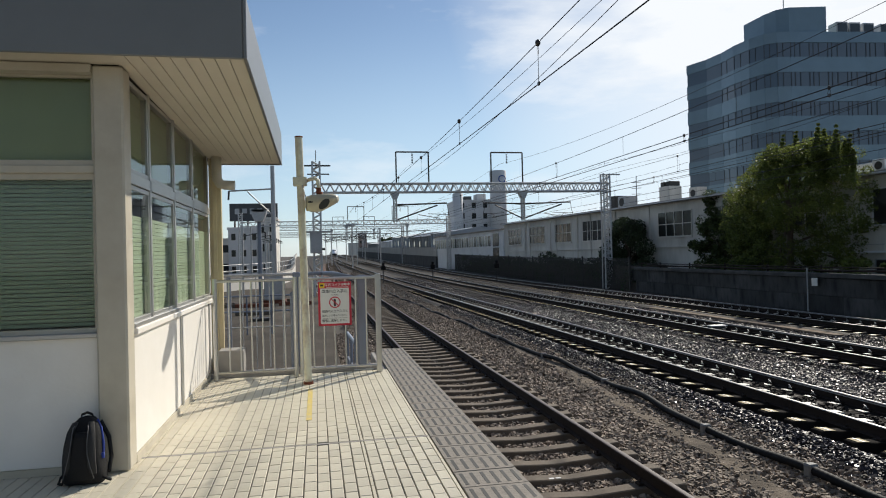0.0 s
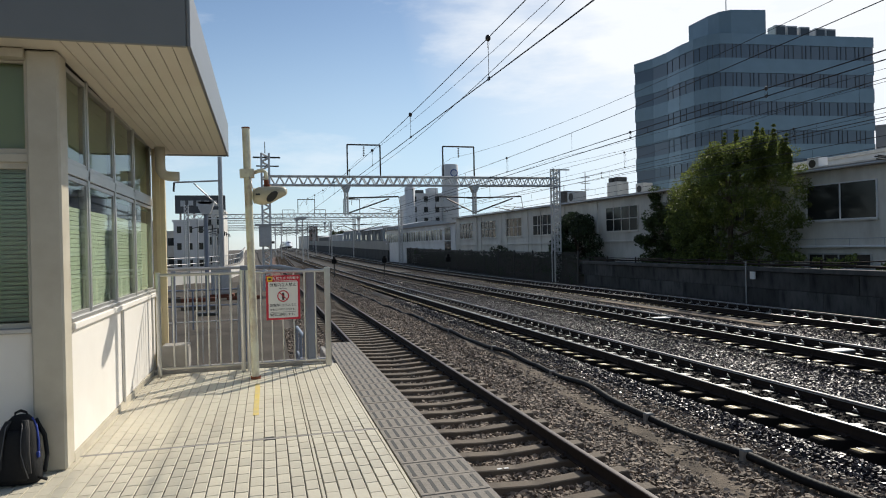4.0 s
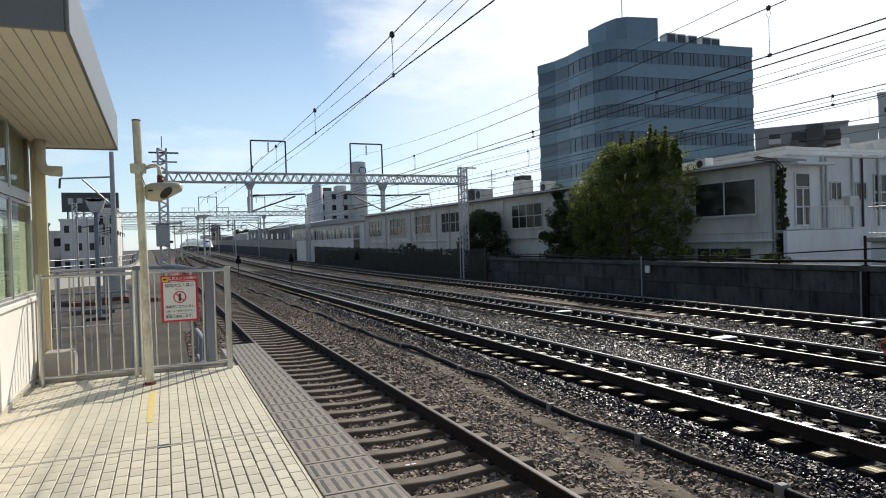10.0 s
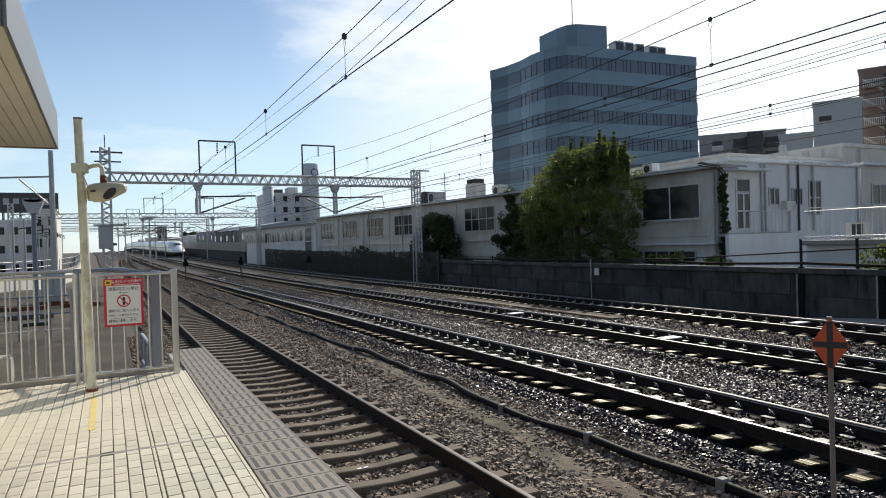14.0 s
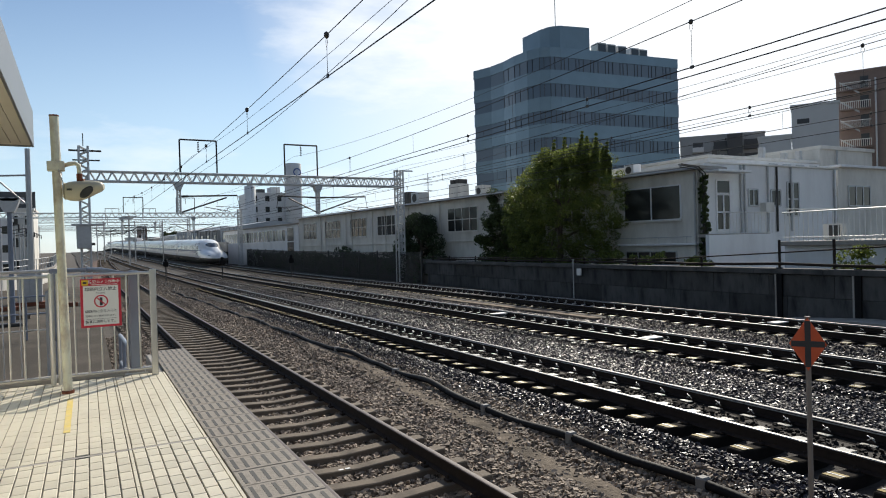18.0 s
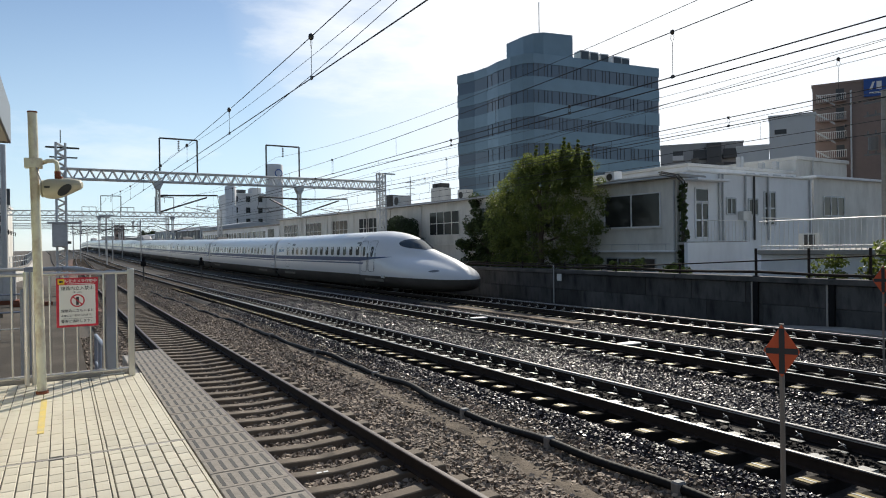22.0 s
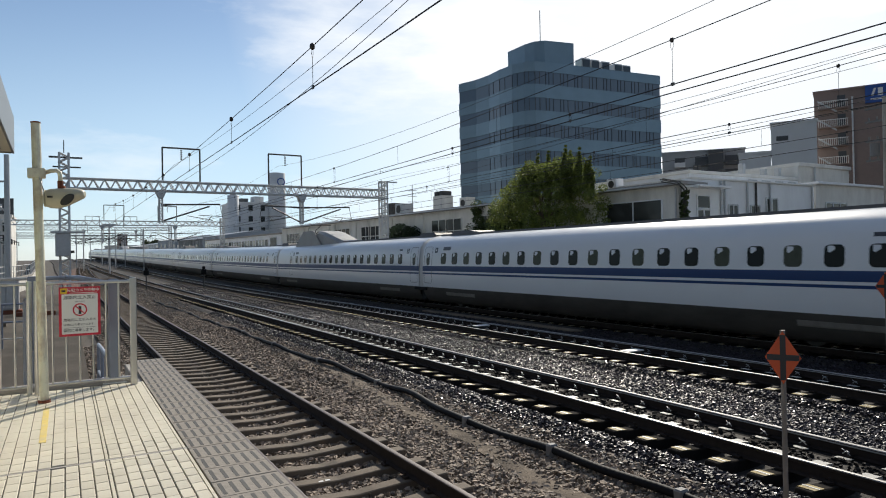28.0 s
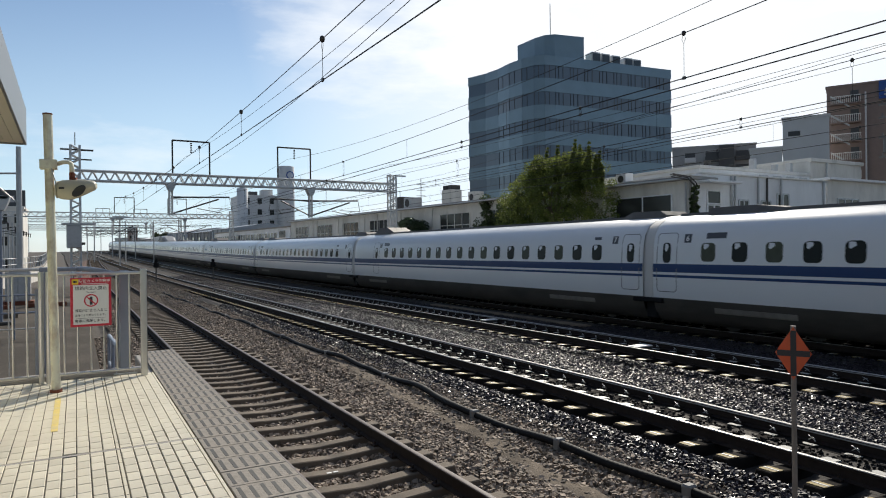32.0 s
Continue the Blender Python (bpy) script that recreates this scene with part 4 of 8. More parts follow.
# ---- loose stones ----
def stones(name, label, mat, regions, seed, size, flat=0.85):
    """Broken stones strewn over strips (x0, x1, y0, y1, a square metre) on the bed, joined into one heap."""
    rng = np.random.default_rng(seed)
    base = np.array([(x, y, z) for x in (-0.72, 0.72) for y in (-0.72, 0.72) for z in (-0.72, 0.72)], float)
    tri = np.array([(0, 1, 3), (0, 3, 2), (4, 6, 7), (4, 7, 5), (0, 4, 5), (0, 5, 1), (2, 3, 7), (2, 7, 6), (0, 2, 6), (0, 6, 4), (1, 5, 7), (1, 7, 3)])
    px, py = [], []
    for x0, x1, y0, y1, per in regions:
        n = int((x1 - x0) * (y1 - y0) * per)
        px.append(rng.uniform(x0, x1, n))
        py.append(rng.uniform(y0, y1, n))
    px, py = np.concatenate(px), np.concatenate(py)
    pz = np.interp(px, [p[0] for p in prof[1:-1]], [p[1] for p in prof[1:-1]])
    n = len(px)
    px = px + np.array([bend(v) for v in py])
    pz = pz + np.array([rise(v) for v in py])
    s = size * rng.uniform(0.55, 1.25, (n, 1, 1))
    v = base[None] * rng.uniform(0.65, 1.2, (n, 8, 1)) + rng.normal(0, 0.13, (n, 8, 3))
    a, c = rng.uniform(0, 2 * np.pi, n), rng.normal(0, 0.8, n)
    ca, sa, cc, sc = np.cos(a), np.sin(a), np.cos(c), np.sin(c)
    v[..., 2] *= flat
    y2, z2 = v[..., 1] * cc[:, None] - v[..., 2] * sc[:, None], v[..., 1] * sc[:, None] + v[..., 2] * cc[:, None]
    x3, y3 = v[..., 0] * ca[:, None] - y2 * sa[:, None], v[..., 0] * sa[:, None] + y2 * ca[:, None]
    v = np.stack([x3, y3, z2], -1) * s
    v += np.stack([px, py, pz + 0.019 + rng.uniform(-0.012, 0.02, n)], -1)[:, None]
    f = (tri[None] + (np.arange(n) * 8)[:, None, None]).reshape(-1, 3)
    me = bpy.data.meshes.new(name)
    me.vertices.add(n * 8)
    me.vertices.foreach_set("co", v.reshape(-1).astype(np.float32))
    me.loops.add(len(f) * 3)
    me.loops.foreach_set("vertex_index", f.reshape(-1).astype(np.int32))
    me.polygons.add(len(f))
    me.polygons.foreach_set("loop_start", np.arange(0, len(f) * 3, 3, dtype=np.int32))
    me.polygons.foreach_set("use_smooth", np.zeros(len(f), dtype=bool))
    me.update(calc_edges=True)
    me.materials.append(mat)
    return tagged(new(name, me), label, "ballast", kind="stuff")


def island_tint(mat, low, high, rough=None):
    """Each stone its own shade, and its own gloss."""
    n, l = mat.node_tree.nodes, mat.node_tree.links
    b = n["Principled BSDF"]
    src = b.inputs["Base Color"].links[0].from_socket
    g0, mr, hs = n.new("ShaderNodeNewGeometry"), n.new("ShaderNodeMapRange"), n.new("ShaderNodeHueSaturation")
    mr.inputs["To Min"].default_value, mr.inputs["To Max"].default_value = low, high
    l.new(g0.outputs["Random Per Island"], mr.inputs["Value"])
    l.new(mr.outputs["Result"], hs.inputs["Value"])
    l.new(src, hs.inputs["Color"])
    l.new(hs.outputs["Color"], b.inputs["Base Color"])
    if rough:
        mul, fr, m2 = n.new("ShaderNodeMath"), n.new("ShaderNodeMath"), n.new("ShaderNodeMapRange")
        mul.operation, fr.operation = "MULTIPLY", "FRACT"
        mul.inputs[1].default_value = 37.0
        m2.inputs["To Min"].default_value, m2.inputs["To Max"].default_value = rough
        l.new(g0.outputs["Random Per Island"], mul.inputs[0])
        l.new(mul.outputs[0], fr.inputs[0])
        l.new(fr.outputs[0], m2.inputs["Value"])
        l.new(m2.outputs["Result"], b.inputs["Roughness"])


M_STONE3 = material("sooty_stone", (0.02, 0.018, 0.017), 0.8, spec=0.15, vary=0.4, scale=9)
island_tint(M_STONE, 0.35, 1.95)
island_tint(M_STONE2, 0.3, 1.8, (0.28, 0.60))
stones("ballast_stones", "loose brown-grey ballast stones beside the near track", M_STONE,
       [(1.25, 7.0, -3.0, 2.0, 160), (1.25, 1.65, 2.0, 12.0, 1000), (4.0, 4.5, 2.0, 12.0, 880), (1.0, 4.9, 12.0, 26.0, 380), (1.0, 4.9, 26.0, 60.0, 110), (3.6, 7.0, 40.0, 95.0, 45), (4.5, 4.88, 2.0, 13.0, 850), (4.88, 5.4, 2.0, 13.0, 420), (5.4, 6.3, 2.0, 13.0, 850), (4.9, 6.3, 13.0, 40.0, 300), (-0.4, 1.2, 10.2, 24, 200)], 3, 0.034)
stones("dark_ballast_stones", "glossy dark ballast stones around the main tracks", M_STONE2,
       [(9.34, 11.7, -3.0, 1.5, 160), (6.1, 6.78, 1.5, 14.0, 1300), (6.1, 6.78, 14.0, 34.0, 500), (9.34, 11.42, 1.5, 14.0, 1200), (9.34, 11.42, 14.0, 34.0, 650), (9.42, 11.40, 34.0, 75.0, 80), (13.98, 15.0, 4.0, 30.0, 330), (15.0, 15.72, 4.0, 30.0, 170), (15.0, 16.2, 4.0, 17.4, 300), (13.9, 16.3, 30.0, 70.0, 40), (18.75, 20.6, 6.0, 40.0, 120)], 4, 0.0245)
stones("sooty_ballast_stones", "sooty black ballast stones between the rails", M_STONE3,
       [(7.76, 8.64, 1.5, 22.0, 130), (12.42, 13.28, 4.0, 30.0, 90), (17.2, 18.05, 6.0, 30.0, 70)], 5, 0.030)
stones("track_stones", "brown ballast stones between the sleepers of the near track", M_STONE, [(1.62, 4.02, 2.0, 12.0, 800)], 8, 0.031)
# dusty walkway slabs
M_TAN = material("tan_dust", (0.23, 0.175, 0.125), 0.95, vary=0.3, scale=4, bump=0.4, spec=0.2, dirt=(0.13, 0.10, 0.075), dirt_amount=0.7, dirt_scale=1.2)
# trodden strip between the first two tracks
M_DUST = material("trodden_dust", (0.185, 0.150, 0.115), 0.95, vary=0.4, scale=9, bump=0.8, bump_scale=30, spec=0.15, dirt=(0.07, 0.058, 0.047), dirt_amount=0.9, dirt_scale=1.6)
rw = random.Random(6)
ds, dusty = bmesh.new(), []
for y in [2.0 + 0.30 * k for k in range(60)]:
    c = float(np.interp(y, (2, 7, 8, 12, 14, 20), (4.95, 5.05, 5.25, 5.42, 5.65, 5.75)))
    row = [c - 0.26 + rw.uniform(-0.12, 0.12), c - 0.12 + rw.uniform(-0.07, 0.07), c + 0.09 + rw.uniform(-0.07, 0.07), c + 0.22 + rw.uniform(-0.12, 0.12)]
    row = [(x + bend(y), y, float(np.interp(x, [q[0] for q in prof[1:-1]], [q[1] for q in prof[1:-1]])) + h) for x, h in zip(row, (0.002, 0.050, 0.052, 0.002))]
    dusty.append(row)
loft(ds, dusty, closed=False)
solid("dusty_strip", ds, M_DUST, "dusty trodden earth strip beside the conduit", "path", "structure")
for x0, x1, y0, y1 in ((15.62, 16.22, 17.5, 29.0),):
    yy = y0
    while yy < y1 - 0.3:
        solid("walkway_slab", bx(x0 + bend(yy), x1 + bend(yy), yy, yy + 0.58, -1.46, -1.33, 0.012), M_TAN, "dusty flat concrete slab of the trackside walkway", "slab", group="walkway slabs by the tracks")
        yy += 0.60

solid("concrete_ramp", loft(bmesh.new(), [[(19.7, y, -1.5), (19.7, y, z), (20.8, y, z), (20.8, y, -1.5)] for y, z in ((2.0, -1.20), (11.0, -1.20), (13.5, -1.36))]), M_CONC, "pale concrete ramp at the foot of the retaining wall", "ramp", "structure")


# ---- express train ----
def side_x(z):
    """Half width of the car body at a height over the rail."""
    return float(np.interp(z, [0.18, 0.30, 0.60, 0.93, 1.30, 1.9, 2.6, 2.95, 3.2, 3.4, 3.52, 3.58], [1.28, 1.42, 1.60, 1.665, 1.68, 1.675, 1.62, 1.53, 1.36, 1.05, 0.65, 0.0]))


SECT = [0.18, 0.30, 0.60, 0.90, 0.93, 1.30, 1.9, 2.3, 2.6, 2.8, 2.95, 3.08, 3.2, 3.31, 3.4, 3.47, 3.52, 3.555]


def car_ring(y, k=1.0):
    half = [(side_x(z) * k, y, z) for z in SECT]
    return [(-x, yy, z) for x, yy, z in half] + [(0, y, 3.58)] + [(x, yy, z) for x, yy, z in half[::-1]]


def outline(y0, y1, z0, z1, r, n=4, m=8):
    """A rounded rectangle, walked round, with points along its upright sides."""
    out = []
    for cy, cz, a0 in ((y1 - r, z1 - r, 0), (y0 + r, z1 - r, 90), (y0 + r, z0 + r, 180), (y1 - r, z0 + r, 270)):
        out += [(cy + r * math.cos(radians(a0 + 90 * k / n)), cz + r * math.sin(radians(a0 + 90 * k / n))) for k in range(n + 1)]
        if a0 == 90:
            out += [(y0, z1 - r - (z1 - z0 - 2 * r) * k / m) for k in range(1, m)]
    return out + [(y1, z0 + r + (z1 - z0 - 2 * r) * k / m) for k in range(1, m)]


def body_x(y, z):
    return side_x(z)


def skin(s, y0, y1, z0, z1, off, r=0.0, zs=5, reach=body_x):
    """A patch that lies off metres proud of the body's side s, with corners rounded by r."""
    b = bmesh.new()
    if r:
        out = outline(y0, y1, z0, z1, r, 5, 3)
        rings = [[b.verts.new((s * (reach(y, z) + o), y, z)) for y, z in out] for o in (-0.03, off)]
        m = len(out)
        for k in range(m):
            b.faces.new((rings[0][k], rings[0][(k + 1) % m], rings[1][(k + 1) % m], rings[1][k]))
        b.faces.new(rings[1])
    else:
        zz = [z0 + (z1 - z0) * k / zs for k in range(zs + 1)]
        loft(b, [[(s * (reach(y, zz[0]) - 0.02), y, zz[0])] + [(s * (reach(y, z) + off), y, z) for z in zz] + [(s * (reach(y, zz[-1]) - 0.02), y, zz[-1])] for y in (y0, y1)])
    bmesh.ops.recalc_face_normals(b, faces=b.faces[:])
    return b


def door_outline(s, yc, half=0.40, reach=body_x):
    """The thin dark joint round a plug door."""
    b = bmesh.new()
    rows = []
    for inset, o in ((0.0, -0.01), (0.0, 0.004), (0.024, 0.004), (0.024, -0.01)):
        rows.append([b.verts.new((s * (reach(y, z) + o), y, z)) for y, z in outline(yc - half + inset, yc + half - inset, 1.12 + inset, 2.97 - inset, 0.13 - inset)])
    m = len(rows[0])
    for p, q in zip(rows, rows[1:]):
        for k in range(m):
            b.faces.new((p[k], p[(k + 1) % m], q[(k + 1) % m], q[k]))
    bmesh.ops.recalc_face_normals(b, faces=b.faces[:])
    return b


def shared(name, me, parent, m=None):
    ob = new(name, me)
    ob.parent = parent
    if m is not None:
        ob.matrix_basis = m
    return ob


def to_mesh(name, b, *mats):
    me = bpy.data.meshes.new(name)
    b.normal_update()
    b.to_mesh(me)
    b.free()
    for one in mats:
        me.materials.append(one)
    return me


M_SEAM = material("grey_door_joint", (0.16, 0.16, 0.17), 0.5)
M_DISPLAY = material("dark_display", (0.030, 0.034, 0.05), 0.3, vary=0.2)
M_FAIRING = material("dusty_bogie_fairing", (0.19, 0.17, 0.145), 0.6, vary=0.3, scale=4, dirt=(0.10, 0.085, 0.07), dirt_amount=0.6)
WIN = {s: [to_mesh("window", skin(s, -0.245, 0.245, 2.085, 2.635, 0.004, 0.13), m) for m in (M_TRAINGLASS, M_BLIND)] for s in (-1, 1)}
DOORW = {s: to_mesh("door_window", skin(s, -0.155, 0.155, 2.03, 2.66, 0.006, 0.13), M_TRAINGLASS) for s in (-1, 1)}
DOOR = {s: to_mesh("door", door_outline(s, 0.0), M_SEAM) for s in (-1, 1)}
PLATE = {s: to_mesh("destination_display", skin(s, -0.34, 0.34, 2.76, 2.93, 0.006), M_DISPLAY) for s in (-1, 1)}
SMALLPLATE = {s: to_mesh("seat_display", skin(s, -0.17, 0.17, 2.80, 2.90, 0.006), M_DISPLAY) for s in (-1, 1)}
FAIRING = {s: to_mesh("bogie_fairing", skin(s, -1.25, 1.25, 0.58, 0.74, 0.012), M_FAIRING) for s in (-1, 1)}


def stripes(c, y0, y1, taper=0.0):
    for s in (-1, 1):
        for z0, z1, nm in ((1.74, 2.00, "blue_band"), (1.58, 1.66, "blue_line")):
            b = skin(s, y0 + (0 if nm == "blue_band" else taper), y1, z0, z1, 0.0035)
            part(nm, b, M_TRAINBLUE, c, "blue stripe under the windows")


def fit_out(c, ys, doors, displays, small):
    for s in (-1, 1):
        for k, y in enumerate(ys):
            shared("window", WIN[s][1 if (k * 7 + 3) % 5 in (1, 2) else 0], c, Matrix.Translation((0, y, 0)))
        for y in doors:
            d = shared("door", DOOR[s], c, Matrix.Translation((0, y, 0)))
            shared("door_window", DOORW[s], d)
        for y in displays:
            shared("destination_display", PLATE[s], c, Matrix.Translation((0, y, 0)))
        for y in small:
            shared("seat_display", SMALLPLATE[s], c, Matrix.Translation((0, y, 0)))


def under(c, bogies):
    for y in bogies:
        bg = part("bogie", bx(-1.18, 1.18, y - 1.75, y + 1.75, 0.25, 0.62, 0.05), M_DARKSTEEL, c)
        for dy in (-1.25, 1.25):
            for s in (-0.75, 0.75):
                part("wheel", rod(bmesh.new(), (s - 0.065, y + dy, 0.43), (s + 0.065, y + dy, 0.43), 0.43, 20), M_DARKSTEEL, bg)
        for s in (-1, 1):
            shared("bogie_fairing", FAIRING[s], c, Matrix.Translation((0, y, 0)))


def car_number(c, text, ys):
    """Dark squares with the car's number beside its doors."""
    for y in ys:
        n = part("number_plate", skin(-1, y - 0.13, y + 0.13, 2.65, 2.91, 0.006), M_DISPLAY, c, "small dark blue car number square")
        lettering("lettering", text, 0.25, Matrix.Translation((-side_x(2.775) - 0.012, y, 2.775)) @ Matrix.Rotation(radians(13), 4, "Y") @ Matrix(((0, 0, -1, 0), (-1, 0, 0, 0), (0, 1, 0, 0), (0, 0, 0, 1))), M_SIGNWHITE, n)


def emblem(c, y):
    """A slanted blue mark behind the rear door, as plain strokes under a long curve."""
    def patch(pts):
        b = bmesh.new()
        loft(b, [[(-(side_x(z) + o), v, z) for v, z in pts] for o in (-0.01, 0.006)])
        bmesh.ops.recalc_face_normals(b, faces=b.faces[:])
        part("emblem_bar", b, M_EMBLEM, c)
    for k, w in enumerate((0.30, 0.20, 0.22, 0.22)):
        v = y - 0.36 * k
        patch([(v, 2.30), (v - w, 2.30), (v - w - 0.12, 2.52), (v - 0.12, 2.52)])
    patch([(y - 0.25, 2.56), (y - 0.7, 2.62), (y - 1.25, 2.62), (y - 1.25, 2.64), (y - 0.7, 2.66)])
    patch([(y + 0.2, 2.25), (y - 0.2, 2.27), (y - 0.2, 2.29), (y + 0.2, 2.27)])


M_EMBLEM = material("blue_emblem", (0.06, 0.20, 0.36), 0.4, vary=0.3, scale=5)
M_GANGWAY = material("pale_gangway_cover", (0.58, 0.56, 0.54), 0.6, vary=0.06, scale=6)


def middle_car(inset):
    """A car; where inset is set its rear door stands some metres before the end."""
    c = thing("train_car", "white high-speed train car with a blue band under its windows", "train car", group="cars of the express train")
    b = bmesh.new()
    loft(b, [car_ring(y, k) for y, k in ((0.22, 0.985), (0.30, 1.0), (0.6, 1.0), (24.4, 1.0), (24.70, 1.0), (24.78, 0.985))], caps=False, smooth=True)
    for f in b.faces:
        f.material_index = 1 if f.calc_center_median().z < 0.92 else 0
    part("body", b, [M_TRAIN, M_TRAINGREY], c)
    part("gangway", loft(bmesh.new(), [[p for p in car_ring(y, k) if p[2] > 0.8] for y, k in ((-0.24, 0.975), (-0.13, 0.985), (-0.11, 0.97), (-0.01, 0.985), (0.01, 0.97), (0.11, 0.985), (0.13, 0.97), (0.24, 0.975))], smooth=True), M_GANGWAY, c, "pale grey gangway cover between cars")
    # added black block: fills the joint with shade and hides the car ends
    part("gap_shade_block", bx(-1.5, 1.5, -0.23, 0.23, 0.24, 0.89, 0.04), M_BLACK, c)
    for s in (-1, 1):
        part("gap_cover", bx(s * 1.62 - 0.11, s * 1.62 + 0.11, -0.62, 0.62, 0.77, 0.92, 0.03), M_BLACK, c, "black rubber cover at the car joint")
    stripes(c, 0.24, 24.76)
    if inset:
        fit_out(c, [2.36 + 1.036 * k for k in range(18)], (0.76, 21.34), (19.98,), (2.36,))
    else:
        fit_out(c, [2.99 + 1.037 * k for k in range(20)], (0.76, 24.22), (22.45,), (2.99,))
    under(c, (3.75, 21.25))
    return c


# leading car, from the nose backwards: way from the tip, half width, underside, widest height, shoulder top, half width of the cab hump, top
NOSE = ((0.0, 0.05, 0.74, 0.84, 0.92, 0.05, 0.94), (0.06, 0.30, 0.62, 0.84, 1.05, 0.2, 1.08), (0.23, 0.62, 0.46, 0.84, 1.17, 0.35, 1.20), (0.55, 0.92, 0.34, 0.86, 1.38, 0.5, 1.45),
        (0.96, 1.12, 0.26, 0.88, 1.54, 0.6, 1.66), (1.74, 1.33, 0.2, 0.9, 1.72, 0.7, 1.89), (2.88, 1.48, 0.18, 0.95, 1.90, 0.75, 2.16), (3.7, 1.55, 0.18, 1.0, 2.00, 0.80, 2.35),
        (4.24, 1.58, 0.18, 1.0, 2.06, 0.86, 2.48), (4.69, 1.60, 0.18, 1.05, 2.11, 0.94, 2.68), (5.27, 1.62, 0.18, 1.1, 2.19, 1.02, 2.94), (5.88, 1.64, 0.18, 1.1, 2.28, 1.08, 3.09),
        (6.53, 1.65, 0.18, 1.15, 2.42, 1.14, 3.18), (7.2, 1.66, 0.18, 1.2, 2.6, 1.2, 3.24), (8.2, 1.67, 0.18, 1.3, 2.9, 1.3, 3.31), (9.77, 1.68, 0.18, 1.4, 3.3, 1.4, 3.50), (10.7, 1.68, 0.18, 1.4, 3.5, 1.5, 3.58))
N_COL = list(zip(*NOSE))


def oval(c, s, w, h, n):
    return ((abs(c) / w) ** n + (abs(s) / h) ** n) ** (-1.0 / n)


def ring_reach(t, zc):
    """How far the car's plain cross-section reaches from (0, zc) in direction t."""
    pts = [(side_x(z), z) for z in SECT] + [(0.0, 3.58)]
    angles = [math.atan2(z - zc, x) for x, z in pts]
    if t < angles[0]:
        return (zc - 0.18) / -math.sin(t)
    for (x0, z0), (x1, z1) in zip(pts, pts[1:]):
        c0, c1 = x0 * math.sin(t) - (z0 - zc) * math.cos(t), x1 * math.sin(t) - (z1 - zc) * math.cos(t)
        if c0 >= -1e-9 and c1 <= 1e-9:
            k = c0 / (c0 - c1) if c0 != c1 else 0.0
            return math.hypot(x0 + (x1 - x0) * k, z0 + (z1 - z0) * k - zc)
    return 3.58 - zc


def nose_point(y, a, off=0.0):
    """A point of the leading car's skin: y from the tip, a from -90 (keel) over 0 (side) to 90 degrees (roof), on the -x side."""
    r = min(0.28, y * 0.4)
    spread = [y + r * q for q in (-1, -0.5, 0, 0.5, 1)]
    w, zb, zc, zs, wc, zt = (float(np.mean(np.interp(spread, N_COL[0], N_COL[k]))) for k in range(1, 7))
    t = radians(a)
    c, s = math.cos(t), math.sin(t)
    if a < 0:
        reach = oval(c, s, w, zc - zb, 3.2)
    else:
        low, hump = oval(c, s, w, zs - zc, 2.35), oval(c, s, wc, zt - zc, 2.5)
        reach = (low ** 14 + hump ** 14) ** (1 / 14)
    u = min(1.0, max(0.0, (y - 5.2) / 4.75))
    u = u * u * (3 - 2 * u)
    reach = (1 - u) * reach + u * ring_reach(t, zc) + off
    return Vector((-reach * c, y - off * (0.35 if y < 8 else 0), zc + reach * s))


def nose_angle(y, z):
    lo, hi = 0.0, 90.0
    for _ in range(22):
        m = (lo + hi) / 2
        lo, hi = (m, hi) if nose_point(y, m).z < z else (lo, m)
    return lo


def nose_x(y, z):
    """Half width of the leading car at y from its tip."""
    return -nose_point(y, nose_angle(y, z)).x if y < 9.98 else side_x(z)


